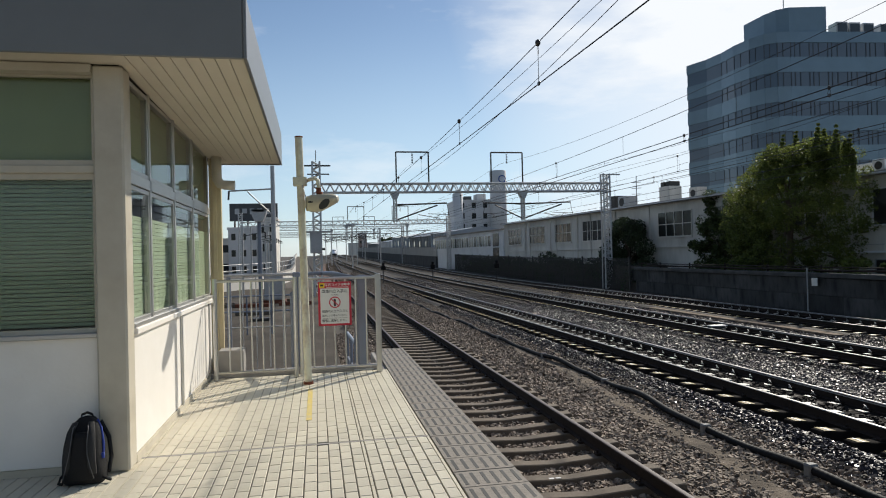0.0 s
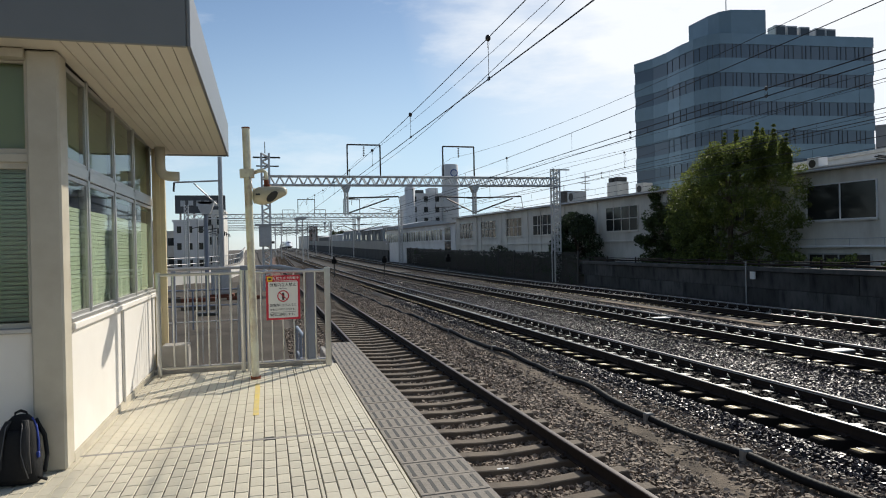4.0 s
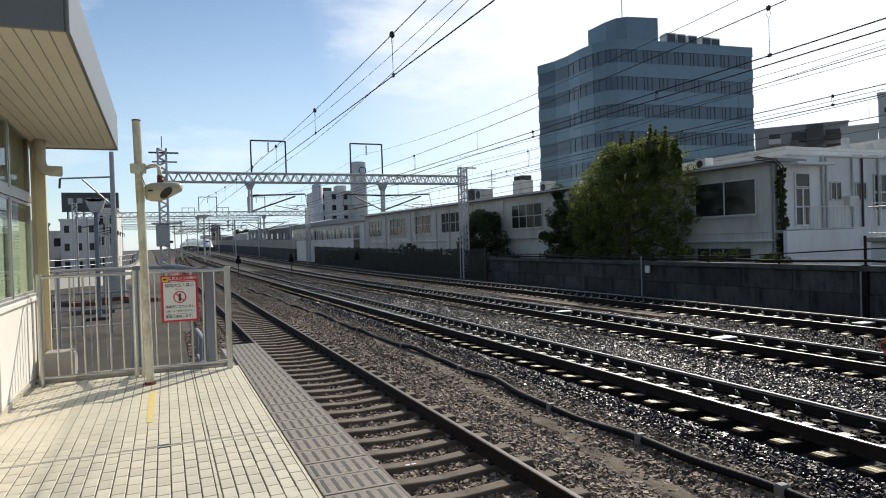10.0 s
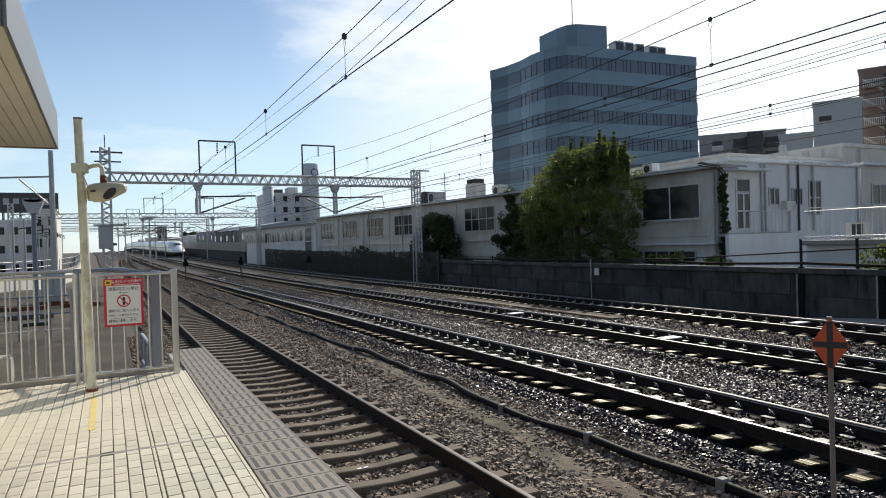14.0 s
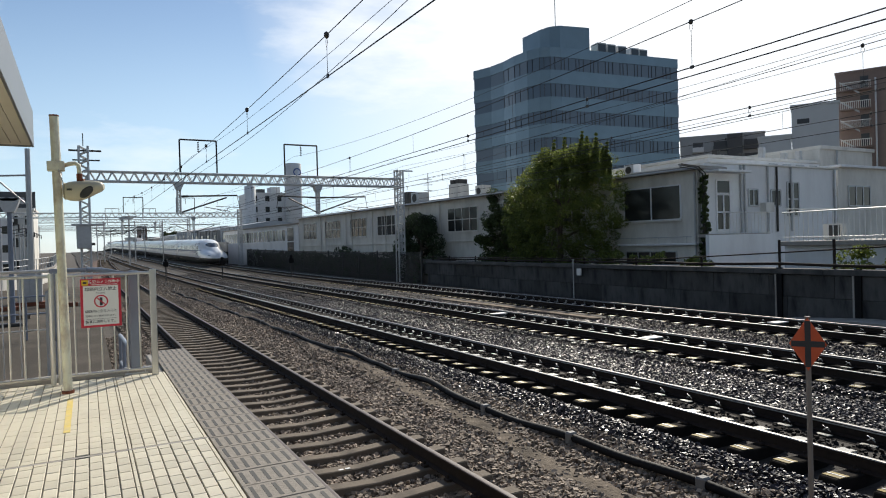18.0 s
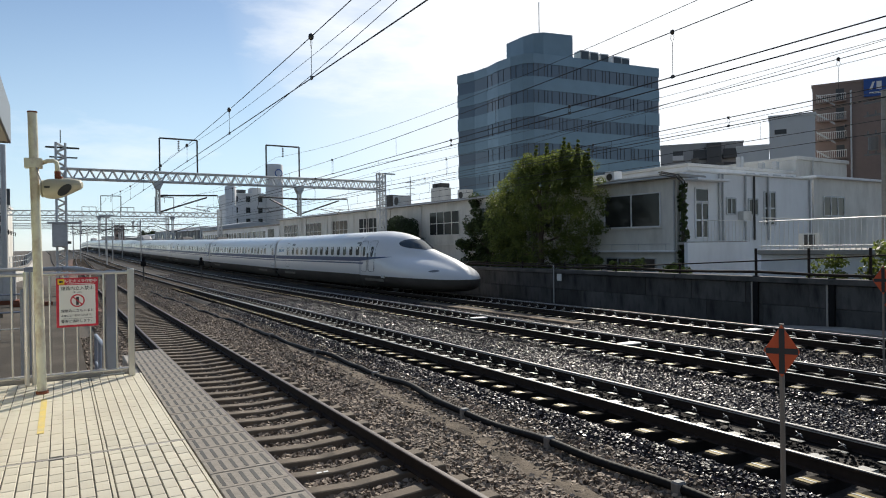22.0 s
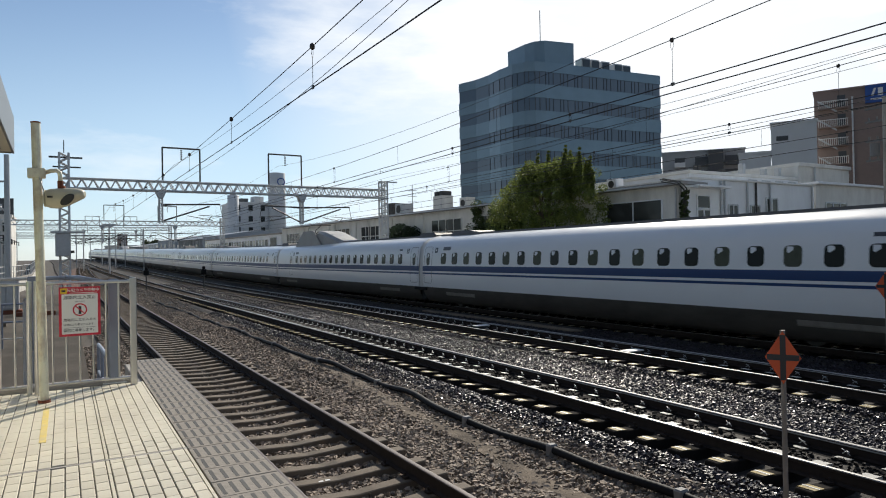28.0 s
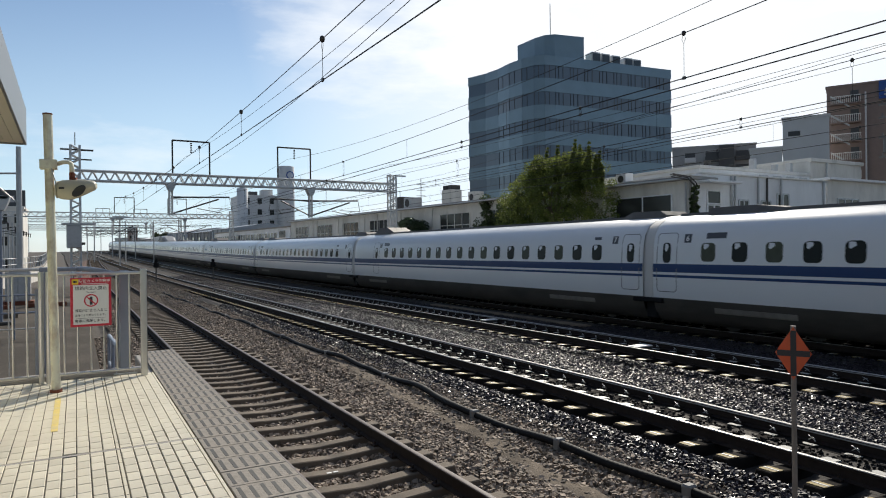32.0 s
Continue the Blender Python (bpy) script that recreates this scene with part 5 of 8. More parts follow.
def nose_car():
    c = thing("train_car", "white leading car of the express train with a long duck-bill nose", "train car", group="cars of the express train")
    b = bmesh.new()
    angs = [-89.9, -70, -55, -44, -36, -29, -22, -15, -8, 0, 5, 10, 15, 20, 25, 30, 35, 40, 45, 50, 55, 60, 65, 70, 75, 80, 85, 90]
    ys_n = [0.0, 0.02, 0.06, 0.13, 0.23, 0.38, 0.55, 0.75, 0.96, 1.3, 1.74, 2.3, 2.88, 3.3, 3.7, 4.0, 4.24, 4.5, 4.69, 5.0, 5.27, 5.6, 5.88, 6.2, 6.53, 6.9, 7.2, 7.7, 8.2, 8.7, 9.2, 9.6, 10.0]
    rings_n = []
    for y in ys_n:
        left = [nose_point(y, a) for a in angs]
        rings_n.append(left + [Vector((-p.x, p.y, p.z)) for p in left[-2::-1]])
    loft(b, rings_n, smooth=True)
    bmesh.ops.bisect_plane(b, geom=b.verts[:] + b.edges[:] + b.faces[:], plane_co=(0, 0, 0.90), plane_no=(0, 0, 1))
    for f in b.faces:
        f.material_index = 1 if f.calc_center_median().z < 0.90 else 0
        f.smooth = True
    part("nose", b, [M_TRAIN, M_TRAINGREY], c, "smooth white tapered nose")
    b = bmesh.new()
    loft(b, [car_ring(y, k) for y, k in ((9.98, 1.0), (26.5, 1.0), (26.9, 1.0), (27.1, 0.985))], caps=False, smooth=True)
    for f in b.faces:
        f.material_index = 1 if f.calc_center_median().z < 0.92 else 0
    part("body", b, [M_TRAIN, M_TRAINGREY], c)
    gl = bmesh.new()
    for s in (-1, 1):
        rows = []
        for y, z0, z1 in ((4.05, 2.40, 9), (4.2, 2.41, 9), (4.4, 2.43, 9), (4.7, 2.46, 9), (5.0, 2.49, 9), (5.15, 2.50, 9), (5.3, 2.52, 9), (5.45, 2.54, 3.0), (5.6, 2.56, 3.02), (5.8, 2.60, 3.01), (6.0, 2.66, 2.96), (6.15, 2.74, 2.88), (6.2, 2.79, 2.82)):
            a0 = nose_angle(y, z0)
            a1 = 90.0 if z1 > 3.5 else nose_angle(y, z1)
            rows.append([Vector((p.x * -s, p.y, p.z)) for p in (nose_point(y, a0 + (a1 - a0) * j / 8, 0.014) for j in range(9))])
        loft(gl, rows, closed=False, smooth=True)
    bmesh.ops.recalc_face_normals(gl, faces=gl.faces[:])
    part("windscreen", gl, M_WINDSCREEN, c, "dark wrap-around cab windscreen")
    for s in (-1, 1):
        hl = bmesh.new()
        vs = []
        for k in range(16):
            a = 2 * math.pi * k / 16
            y = 1.72 + 0.36 * math.cos(a)
            p = nose_point(y, nose_angle(y, 1.31 + 0.055 * math.sin(a) - 0.015 * math.cos(a)), 0.012)
            vs.append(hl.verts.new((p.x * -s, p.y, p.z)))
        hl.faces.new(vs)
        ext = bmesh.ops.extrude_face_region(hl, geom=hl.faces[:])
        bmesh.ops.translate(hl, vec=(s * -0.04, 0, 0), verts=[v for v in ext["geom"] if isinstance(v, bmesh.types.BMVert)])
        part("headlight", hl, M_HEADLIGHT, c, "long slim headlight glass")
        st = bmesh.new()
        rows = []
        for q in range(17):
            y = 6.2 + 4.1 * q / 16
            z1 = 2.0 + 0.02 * (1 - q / 16)
            z0 = z1 - 0.01 - 0.25 * min(1.0, q / 15)
            ends = []
            for z, o in ((z0, -0.03), (z0, 0.006), ((z0 + z1) / 2, 0.006), (z1, 0.006), (z1, -0.03)):
                p = nose_point(y, nose_angle(y, z), o) if y < 9.98 else Vector((-side_x(z) - o, y, z))
                ends.append(Vector((p.x * -s, y, p.z)))
            rows.append(ends)
        loft(st, rows)
        bmesh.ops.recalc_face_normals(st, faces=st.faces[:])
        part("blue_band", st, M_TRAINBLUE, c)
    stripes(c, 10.3, 27.05, -0.9)
    fit_out(c, [10.28 + 1.04 * k for k in range(13)], (24.04,), (22.7,), (10.25,))
    for y, half in ((9.30, 0.40), (8.27, 0.36)):
        for s in (-1, 1):
            d = part("door", door_outline(s, y, half, nose_x), M_SEAM, c)
            part("door_window", skin(s, y - 0.15, y + 0.15, 2.03, 2.62, 0.008, 0.13, reach=nose_x), M_TRAINGLASS, d)
    for y in (8.78, 7.84):
        part("handrail", rod(bmesh.new(), (-nose_x(y, 1.2) - 0.02, y, 1.2), (-nose_x(y, 2.25) - 0.02, y, 2.25), 0.02, 8), M_DISPLAY, c)
    under(c, (8.0, 23.6))
    emblem(c, 26.4)
    car_number(c, "1", (9.95,))
    for s in (-1, 1):
        part("step_box", bx(s * 1.62 - 0.06, s * 1.62 + 0.06, 6.5, 6.95, 0.80, 0.96, 0.02), M_GALV, c)
    return c


M_HEADLIGHT = material("headlight_glass", (0.16, 0.165, 0.17), 0.1, vary=0.1, coat=1.0)
CAR = 25.0


def face_s(s):
    """Point on the far track's centreline, s metres ahead."""
    return Vector((17.68 + bend(s), s, RAIL_Z + rise(s)))


def nose_at(t):
    """Where the tip of the train is, metres ahead."""
    if t < 23:
        return 10.85 + 16.4 * (23 - t)
    return float(np.interp(t, (23, 24, 27.5, 28.5, 30, 31, 32), (10.85, -5.55, -64.38, -80.9, -105.5, -121.5, -137.4)))


lead = nose_car()
M_SHROUD = material("grey_roof_panel", (0.30, 0.30, 0.30), 0.5, vary=0.12, scale=3, dirt=(0.20, 0.17, 0.14), dirt_amount=0.5, dirt_scale=0.8)
M_ROOFBOX = material("dark_roof_box", (0.085, 0.075, 0.065), 0.6, vary=0.3, scale=4)
mids = [middle_car(False), middle_car(True)]
cars = [mids[(i + 1) % 2] if i < 3 else copy_thing(mids[(i + 1) % 2], Matrix.Identity(4)) for i in range(1, 16)]
for i, one in enumerate(cars, 1):
    odd = i % 2 == 0
    car_number(one, str(i + 1), (1.50, 20.75 if odd else 23.45))
    if i > 1:
        part("roof_duct", loft(bmesh.new(), [[(-0.72, y, 3.46), (-0.62, y, 3.60), (0.62, y, 3.60), (0.72, y, 3.46)] for y in (0.5, 24.5)]), M_ROOFBOX, one, "dark cable duct along the roof")
        part("roof_box", loft(bmesh.new(), [[(-0.75, y, 3.45), (-0.6, y, h), (0.6, y, h), (0.75, y, 3.45)] for y, h in ((0.15, 3.60), (0.4, 3.74), (1.6, 3.76), (2.1, 3.58))]), M_ROOFBOX, one)
        y0, h0 = (20.9, 3.92) if odd else (20.8, 3.72)
        if i not in (4, 10):
            part("roof_box", loft(bmesh.new(), [[(-0.8, y, 3.44), (-0.65, y, h), (0.65, y, h), (0.8, y, 3.44)] for y, h in ((y0, 3.58), (y0 + 1.0, h0), (y0 + 2.2, h0), (y0 + 2.6, 3.70))]), M_ROOFBOX, one)
    if i in (2, 8, 14):
        emblem(one, 24.1)
    if i in (4, 10):
        tagged(one, "white train car with tall grey pantograph panels on its roof")
        for s in (-1, 1):
            pn = [(21.9, 3.3), (20.6, 4.15), (19.9, 4.50), (17.95, 4.53), (17.5, 4.42), (15.9, 3.3)]
            part("pantograph_panel", loft(bmesh.new(), [[(s * x, y, z) for y, z in pn] for x in (1.02, 1.08)]), M_SHROUD, one, "grey sloping roof panel")
        sh = bmesh.new()
        loft(sh, [[(-w, y, 3.4), (-w, y, h - 0.18), (-w * 0.75, y, h), (w * 0.75, y, h), (w, y, h - 0.18), (w, y, 3.4)] for y, w, h in ((12.9, 0.8, 3.62), (14.5, 0.9, 4.0), (15.9, 0.95, 4.32), (17.0, 0.98, 4.46), (17.3, 0.98, 4.40))])
        part("pantograph_shroud", sh, M_SHROUD, one, "grey sloping pantograph shroud")
        pa = bmesh.new()
        rod(pa, (0, 18.6, 3.6), (0, 20.2, 4.6), 0.04, 6)
        rod(pa, (0, 20.2, 4.6), (0, 18.9, 4.97), 0.03, 6)
        rod(pa, (-0.8, 18.9, 4.99), (0.8, 18.9, 4.99), 0.03, 6)
        part("pantograph", pa, M_DARKSTEEL, one)
train_cars = [(lead, 0.0)] + [(one, 27.35 + 25 * i) for i, one in enumerate(cars)]


# ---- leaves ----
def leaf_material(name, color, back=0.35):
    m = bpy.data.materials.new(name)
    m.use_nodes = True
    n, l = m.node_tree.nodes, m.node_tree.links
    b = n["Principled BSDF"]
    geo, mr, hs = n.new("ShaderNodeNewGeometry"), n.new("ShaderNodeMapRange"), n.new("ShaderNodeHueSaturation")
    mr.inputs["To Min"].default_value, mr.inputs["To Max"].default_value = 0.45, 1.7
    hs.inputs["Color"].default_value = (*color, 1)
    l.new(geo.outputs["Random Per Island"], mr.inputs["Value"])
    l.new(mr.outputs["Result"], hs.inputs["Value"])
    l.new(hs.outputs["Color"], b.inputs["Base Color"])
    b.inputs["Roughness"].default_value = 0.5
    tl, mx = n.new("ShaderNodeBsdfTranslucent"), n.new("ShaderNodeMixShader")
    l.new(hs.outputs["Color"], tl.inputs["Color"])
    mx.inputs["Fac"].default_value = back
    l.new(b.outputs["BSDF"], mx.inputs[1])
    l.new(tl.outputs["BSDF"], mx.inputs[2])
    l.new(mx.outputs["Shader"], n["Material Output"].inputs["Surface"])
    return m


M_LEAF = leaf_material("tree_leaf", (0.135, 0.165, 0.038), 0.55)
M_LEAFDARK = leaf_material("dark_leaf", (0.035, 0.055, 0.02), 0.2)
M_IVY = leaf_material("ivy_leaf", (0.06, 0.085, 0.022), 0.3)
M_BARK = material("bark", (0.10, 0.075, 0.055), 0.9, vary=0.35, scale=8, bump=0.6, bump_scale=14)


def leaf_cloud(clumps, per, size, seed, squash=0.8):
    """Leaves of two triangles round clump centres (x, y, z, radius): denser towards each clump's rim."""
    rng = np.random.default_rng(seed)
    c = np.array(clumps, float)
    n = len(c) * per
    cc = np.repeat(c, per, 0)
    d = rng.normal(size=(n, 3))
    d /= np.linalg.norm(d, axis=1)[:, None]
    p = cc[:, :3] + d * (cc[:, 3] * rng.uniform(0.25, 1.0, n) ** 0.45)[:, None] * (1, 1, squash)
    u = rng.normal(size=(n, 3))
    u /= np.linalg.norm(u, axis=1)[:, None]
    w = np.cross(u, rng.normal(size=(n, 3)))
    w /= np.linalg.norm(w, axis=1)[:, None]
    s = size * rng.uniform(0.6, 1.4, (n, 1))
    v = np.stack([p - u * s, p + w * s * 0.55, p + u * s, p - w * s * 0.55], 1).reshape(-1, 3)
    f = np.arange(n * 4).reshape(-1, 4)
    me = bpy.data.meshes.new("leaves")
    me.vertices.add(len(v))
    me.vertices.foreach_set("co", v.reshape(-1).astype(np.float32))
    me.loops.add(n * 4)
    me.loops.foreach_set("vertex_index", f.reshape(-1).astype(np.int32))
    me.polygons.add(n)
    me.polygons.foreach_set("loop_start", np.arange(0, n * 4, 4, dtype=np.int32))
    me.update(calc_edges=True)
    return me


def limbs(trunk, tips, r0, base):
    """A tapered trunk and crooked limbs to the given tips."""
    b = bmesh.new()
    top = Vector(trunk)
    rod(b, base, top, r0, 9, r0 * 0.6)
    rng = random.Random(5)
    for t in tips:
        a, e = Vector(base).lerp(top, rng.uniform(0.45, 1.0)), Vector(t)
        m = a.lerp(e, 0.5) + Vector((rng.uniform(-0.3, 0.3), rng.uniform(-0.3, 0.3), rng.uniform(0, 0.4)))
        rod(b, a, m, r0 * 0.42, 6, r0 * 0.26)
        rod(b, m, e, r0 * 0.26, 5, r0 * 0.08)
    return b


def tree(name, label, base, clumps, per, size, seed, mat, r0=0.16, twigs=0):
    t = thing(name, label, "tree" if "tree" in name else "shrub")
    tips = [c[:3] for c in clumps]
    rng = random.Random(seed)
    part("trunk", limbs((base[0], base[1], base[2] + (max(c[2] for c in clumps) - base[2]) * 0.55), rng.sample(tips, min(14, len(tips))), r0, base), M_BARK, t)
    me = leaf_cloud(clumps, per, size, seed)
    me.materials.append(mat)
    tagged(shared("crown", me, t), kind="stuff")
    return t


rng = random.Random(11)
clumps = []
for k in range(560):
    a, z = rng.uniform(0, 2 * math.pi), rng.uniform(-0.6, 6.7)
    wide = 4.7 * math.sqrt(max(0.02, 1 - (abs(z - 2.4) / 4.9) ** 2.4))
    rad = wide * math.sqrt(rng.uniform(0.12, 1.0))
    clumps.append((24.7 + 0.5 * rad * math.cos(a), 31.0 + rad * math.sin(a) - 0.16 * z, z, rng.uniform(0.24, 0.56)))
for k in range(60):
    # upright shoots break the outline
    y, z0 = 29.6 + rng.uniform(-3.0, 2.8), rng.uniform(4.4, 6.5)
    x, h = 24.6 + rng.uniform(-0.7, 0.7), rng.uniform(0.5, 1.2)
    for j in range(6):
        clumps.append((x + 0.02 * j, y + rng.uniform(-0.05, 0.05), z0 + h * j / 5, 0.21 - 0.027 * j))
tree("broadleaf_tree", "leafy green tree standing before the white building", (24.9, 30.9, -1.2), clumps, 190, 0.045, 21, M_LEAF, 0.2)
ivy = []
for k in range(90):
    y = rng.uniform(33.5, 39.6)
    top = 4.9 + 0.3 * math.sin(y * 1.3)
    ivy.append((25.4 - 0.09 * (y - 36) * 0 + rng.uniform(-0.9, 0.35), y, rng.uniform(-0.6, top), rng.uniform(0.35, 0.8)))
tree("ivy_shrub", "dense ivy growing over the corner of the white building", (25.3, 36.5, -1.2), ivy, 420, 0.07, 22, M_IVY, 0.1)
cf = []
for k in range(70):
    z = rng.uniform(-0.8, 3.6)
    rad = 3.6 * (1 - (z + 0.8) / 5.0) ** 0.7
    a = rng.uniform(0, 2 * math.pi)
    cf.append((23.6 + 0.5 * rad * math.cos(a), 47.2 + rad * math.sin(a), z, rng.uniform(0.5, 0.9)))
tree("dark_shrub", "dark evergreen shrub between fence and building", (23.8, 47.2, -1.2), cf, 380, 0.08, 23, M_LEAFDARK, 0.14)
for x, y, z, r, k in ((23.0, 22.4, 0.3, 1.0, 1), (23.0, 24.4, 0.3, 0.9, 2), (23.2, 19.4, 0.2, 0.8, 3), (23.6, 12.6, 0.4, 0.9, 4), (24.0, 10.8, 0.9, 1.0, 5), (22.6, 62.0, 1.0, 1.0, 6), (22.4, 57.0, 0.4, 1.2, 7), (22.0, 52.5, 0.2, 1.2, 8), (22.8, 43.0, 0.0, 1.3, 9)):
    cl = [(x + rng.uniform(-0.4, 0.4), y + rng.uniform(-r, r), z + rng.uniform(-0.7, 0.35), rng.uniform(0.2, 0.42)) for _ in range(12)]
    tree("weed_shrub", "low leafy shrub growing behind the retaining wall", (x, y, -1.1), cl, 90, 0.085, 30 + k, M_LEAF if k < 6 else M_LEAFDARK, 0.03)

# ---- retaining wall furniture ----
part_wall = thing("wall_railing", "dark pipe railing along the top of the retaining wall", "railing")
for y in (-10, -6, -2.5, 1, 4.5, 7.4, 10.4, 12.3, 14.2, 17.5, 21, 24.5, 28, 31.5, 35, 38.5, 41):
    tall = y < 15
    xo = 21.12 + (0.02 * (y - 20) if y > 20 else 0)
    part("post", bx(xo - 0.035, xo + 0.035, y - 0.035, y + 0.035, 0.24, 1.25 if tall else 0.62, 0.008), M_RAILSIDE, part_wall)
ry = [-12, 0, 10, 14.3, 20, 30, 41.4]
part("rail", pipe(bmesh.new(), [(21.05 + max(0, 0.02 * (y - 20)), y, 1.02 if y < 13 else (0.80 if y < 15 else 0.52)) for y in ry], 0.026, 8), M_RAILSIDE, part_wall)
part("cable", pipe(bmesh.new(), [(21.0 + max(0, 0.02 * (y - 20)), y, 0.40 + 0.03 * math.sin(y)) for y in range(-12, 42, 2)], 0.05, 8), M_RAILSIDE, part_wall, "thick black cable")
for y in (14.05, 11.43, 8.2):
    solid("wall_recess_post", bx(20.83, 20.93, y - 0.10, y + 0.10, -1.45, 0.30, 0.01), M_BLACK, "black steel upright set in the wall", "post", group="uprights in the wall")
    solid("wall_strip", bx(20.84, 20.92, y + 0.11, y + 0.17, -1.45, 0.26), M_CONC, "pale concrete edge beside the upright", "strip", group="strips on the wall")
solid("wall_notice", bx(20.80, 20.86, 24.3, 24.62, -0.28, 0.06, 0.01), M_SIGNWHITE, "small white notice plate on the wall", "notice")
solid("wall_pipe", rod(bmesh.new(), (20.84, 24.9, -1.4), (20.84, 24.9, 0.5), 0.03, 8), M_GALV, "thin grey conduit up the wall", "pipe")

# ---- long white building ----
LB_T = math.atan(0.09)


def lb_m(y, z=0.0):
    """A frame on the long building's front: x out of it to the back, y along it, at y metres ahead."""
    return Matrix.Translation((26.8 - 0.09 * (y - 24), y, z)) @ Matrix.Rotation(LB_T, 4, "Z")


longb = thing("long_building", "long two-storey white rendered building with many windows", "building", lb_m(22.5))
LEN = 53.5
part("wall", bx(0, 0.25, 0, LEN, -1.4, 4.80), M_OLDWHITE, longb)
part("end_wall", bx(0, 9, LEN + 0.001, LEN + 0.25, -1.4, 4.80), M_OLDWHITE, longb)
part("back_wall", bx(8.75, 9, 0, LEN, -1.4, 4.80), M_OLDWHITE, longb)
part("roof", bx(-0.42, 9.3, -0.45, LEN + 0.4, 4.80, 4.97, 0.02), M_CONC, longb, "thin grey overhanging roof edge")
part("gutter", pipe(bmesh.new(), [(-0.46, y, 4.84) for y in (-0.4, 20, LEN)], 0.06, 8), M_GALV, longb)
part("ledge", bx(-0.30, -0.001, -0.02, 17, 1.02, 1.12, 0.01), M_GREYWHITE, longb)
part("ledge", bx(-0.14, -0.002, 17, LEN, 1.55, 1.66, 0.01), M_OLDWHITE, longb)
part("ledge_rail", pipe(bmesh.new(), [(-0.26, y, 1.45) for y in (0.2, 8, 16)], 0.015, 6), M_GALV, longb)
for y in (0.5, 2.2, 4.0, 5.8, 8.0, 10.0, 12, 14):
    part("ledge_post", rod(bmesh.new(), (-0.26, y, 1.12), (-0.26, y, 1.46), 0.014, 6), M_GALV, longb)
for y in (0.12, 5.5, 14.6, 28.3, 32.5, 39.5, 46.0):
    part("downpipe", rod(bmesh.new(), (-0.06, y, -1.2), (-0.06, y, 4.7), 0.05, 8), M_OLDWHITE if y > 1 else M_GALV, longb)


M_OLDGLASS = glass("old_window_glass", (0.032, 0.034, 0.033), 0.1, 0.35)


def lb_window(parent, y0, y1, z0, z1, cols, rows, frame_mat, fx=0.0):
    """A window in a front wall: dark reveal, frame with bars, panes, sill."""
    w = part("window", bx(fx - 0.004, fx + 0.0, y0, y1, z0, z1), M_DARKSTEEL, parent)
    n = bmesh.new()
    for k in range(cols + 1):
        y = y0 + (y1 - y0) * k / cols
        box(n, fx - 0.06, fx - 0.005, y - 0.035, y + 0.035, z0, z1)
    for k in range(rows + 1):
        z = z0 + (z1 - z0) * k / rows
        box(n, fx - 0.055, fx - 0.006, y0, y1, z - 0.03, z + 0.03)
    part("window_frame", n, frame_mat, w)
    for i in range(cols):
        for j in range(rows):
            a, b = y0 + (y1 - y0) * i / cols, y0 + (y1 - y0) * (i + 1) / cols
            c, d = z0 + (z1 - z0) * j / rows, z0 + (z1 - z0) * (j + 1) / rows
            part("pane", bx(fx - 0.03, fx - 0.02, a + 0.03, b - 0.03, c + 0.025, d - 0.025), M_OLDGLASS, w)
    part("window_sill", bx(fx - 0.12, fx - 0.001, y0 - 0.08, y1 + 0.08, z0 - 0.10, z0 - 0.03), M_OLDWHITE, w)


lb_window(longb, 0.98, 4.66, 2.38, 4.14, 2, 1, M_GREYWHITE)
lb_window(longb, 1.3, 4.6, 0.0, 0.70, 4, 1, M_GALV)
for a, b in ((18.4, 22.3), (30.4, 34.0), (36.3, 39.8), (42.2, 46.1), (48.5, 52.2)):
    lb_window(longb, a, b, 2.36, 4.15, 4, 2, M_OLDWHITE)
for a, b in ((8.0, 11.0), (13.5, 16.0)):
    lb_window(longb, a, b, 2.36, 4.15, 4, 2, M_OLDWHITE)
for y in (16.9, 23.6, 29.2, 35.2, 41.0, 47.4):
    part("pilaster", bx(-0.10, -0.001, y - 0.22, y + 0.22, -1.4, 4.70), M_OLDWHITE, longb)
# plant on its roof
for y, x, w, h, mt in ((5.2, 1.4, 0.7, 0.75, M_GREYWHITE), (29.5, 2.0, 1.2, 1.1, M_GALV), (31.5, 2.2, 1.0, 1.3, M_DARKSTEEL), (21.0, 2.6, 0.9, 1.0, M_OLDWHITE)):
    u = thing("roof_unit", "small boxy air unit on the roof of the long building", "air unit", lb_m(22.5 + y, 4.97) @ Matrix.Translation((x, 0, 0)), group="roof units")
    part("casing", bx(-w / 2, w / 2, -w / 2, w / 2, 0.05, h, 0.03), mt, u)
    part("fan", rod(bmesh.new(), (-w / 2 - 0.02, 0, h * 0.55), (-w / 2, 0, h * 0.55), w * 0.3, 14), M_DARKSTEEL, u)
    part("foot", bx(-w / 2, w / 2, -w / 2 + 0.05, w / 2 - 0.05, 0.0, 0.05), M_GALV, u)
ch = thing("roof_chimney", "white twin-topped vent tower on the roof", "chimney", lb_m(49.5, 4.97) @ Matrix.Translation((4.5, 0, 0)))
part("shaft", bx(-0.6, 0.6, -0.7, 0.7, 0, 1.7, 0.02), M_OLDWHITE, ch)
part("cap", bx(-0.5, 0.5, -0.66, -0.12, 1.7, 2.1, 0.05), M_DARKSTEEL, ch)
part("cap", bx(-0.5, 0.5, 0.12, 0.66, 1.7, 2.1, 0.05), M_DARKSTEEL, ch)
ae = thing("roof_aerial", "television aerial on a thin roof mast", "aerial", lb_m(51.4, 4.97) @ Matrix.Translation((2.5, 0, 0)))
part("mast", rod(bmesh.new(), (0, 0, 0), (0, 0, 2.8), 0.035, 6), M_GALV, ae)
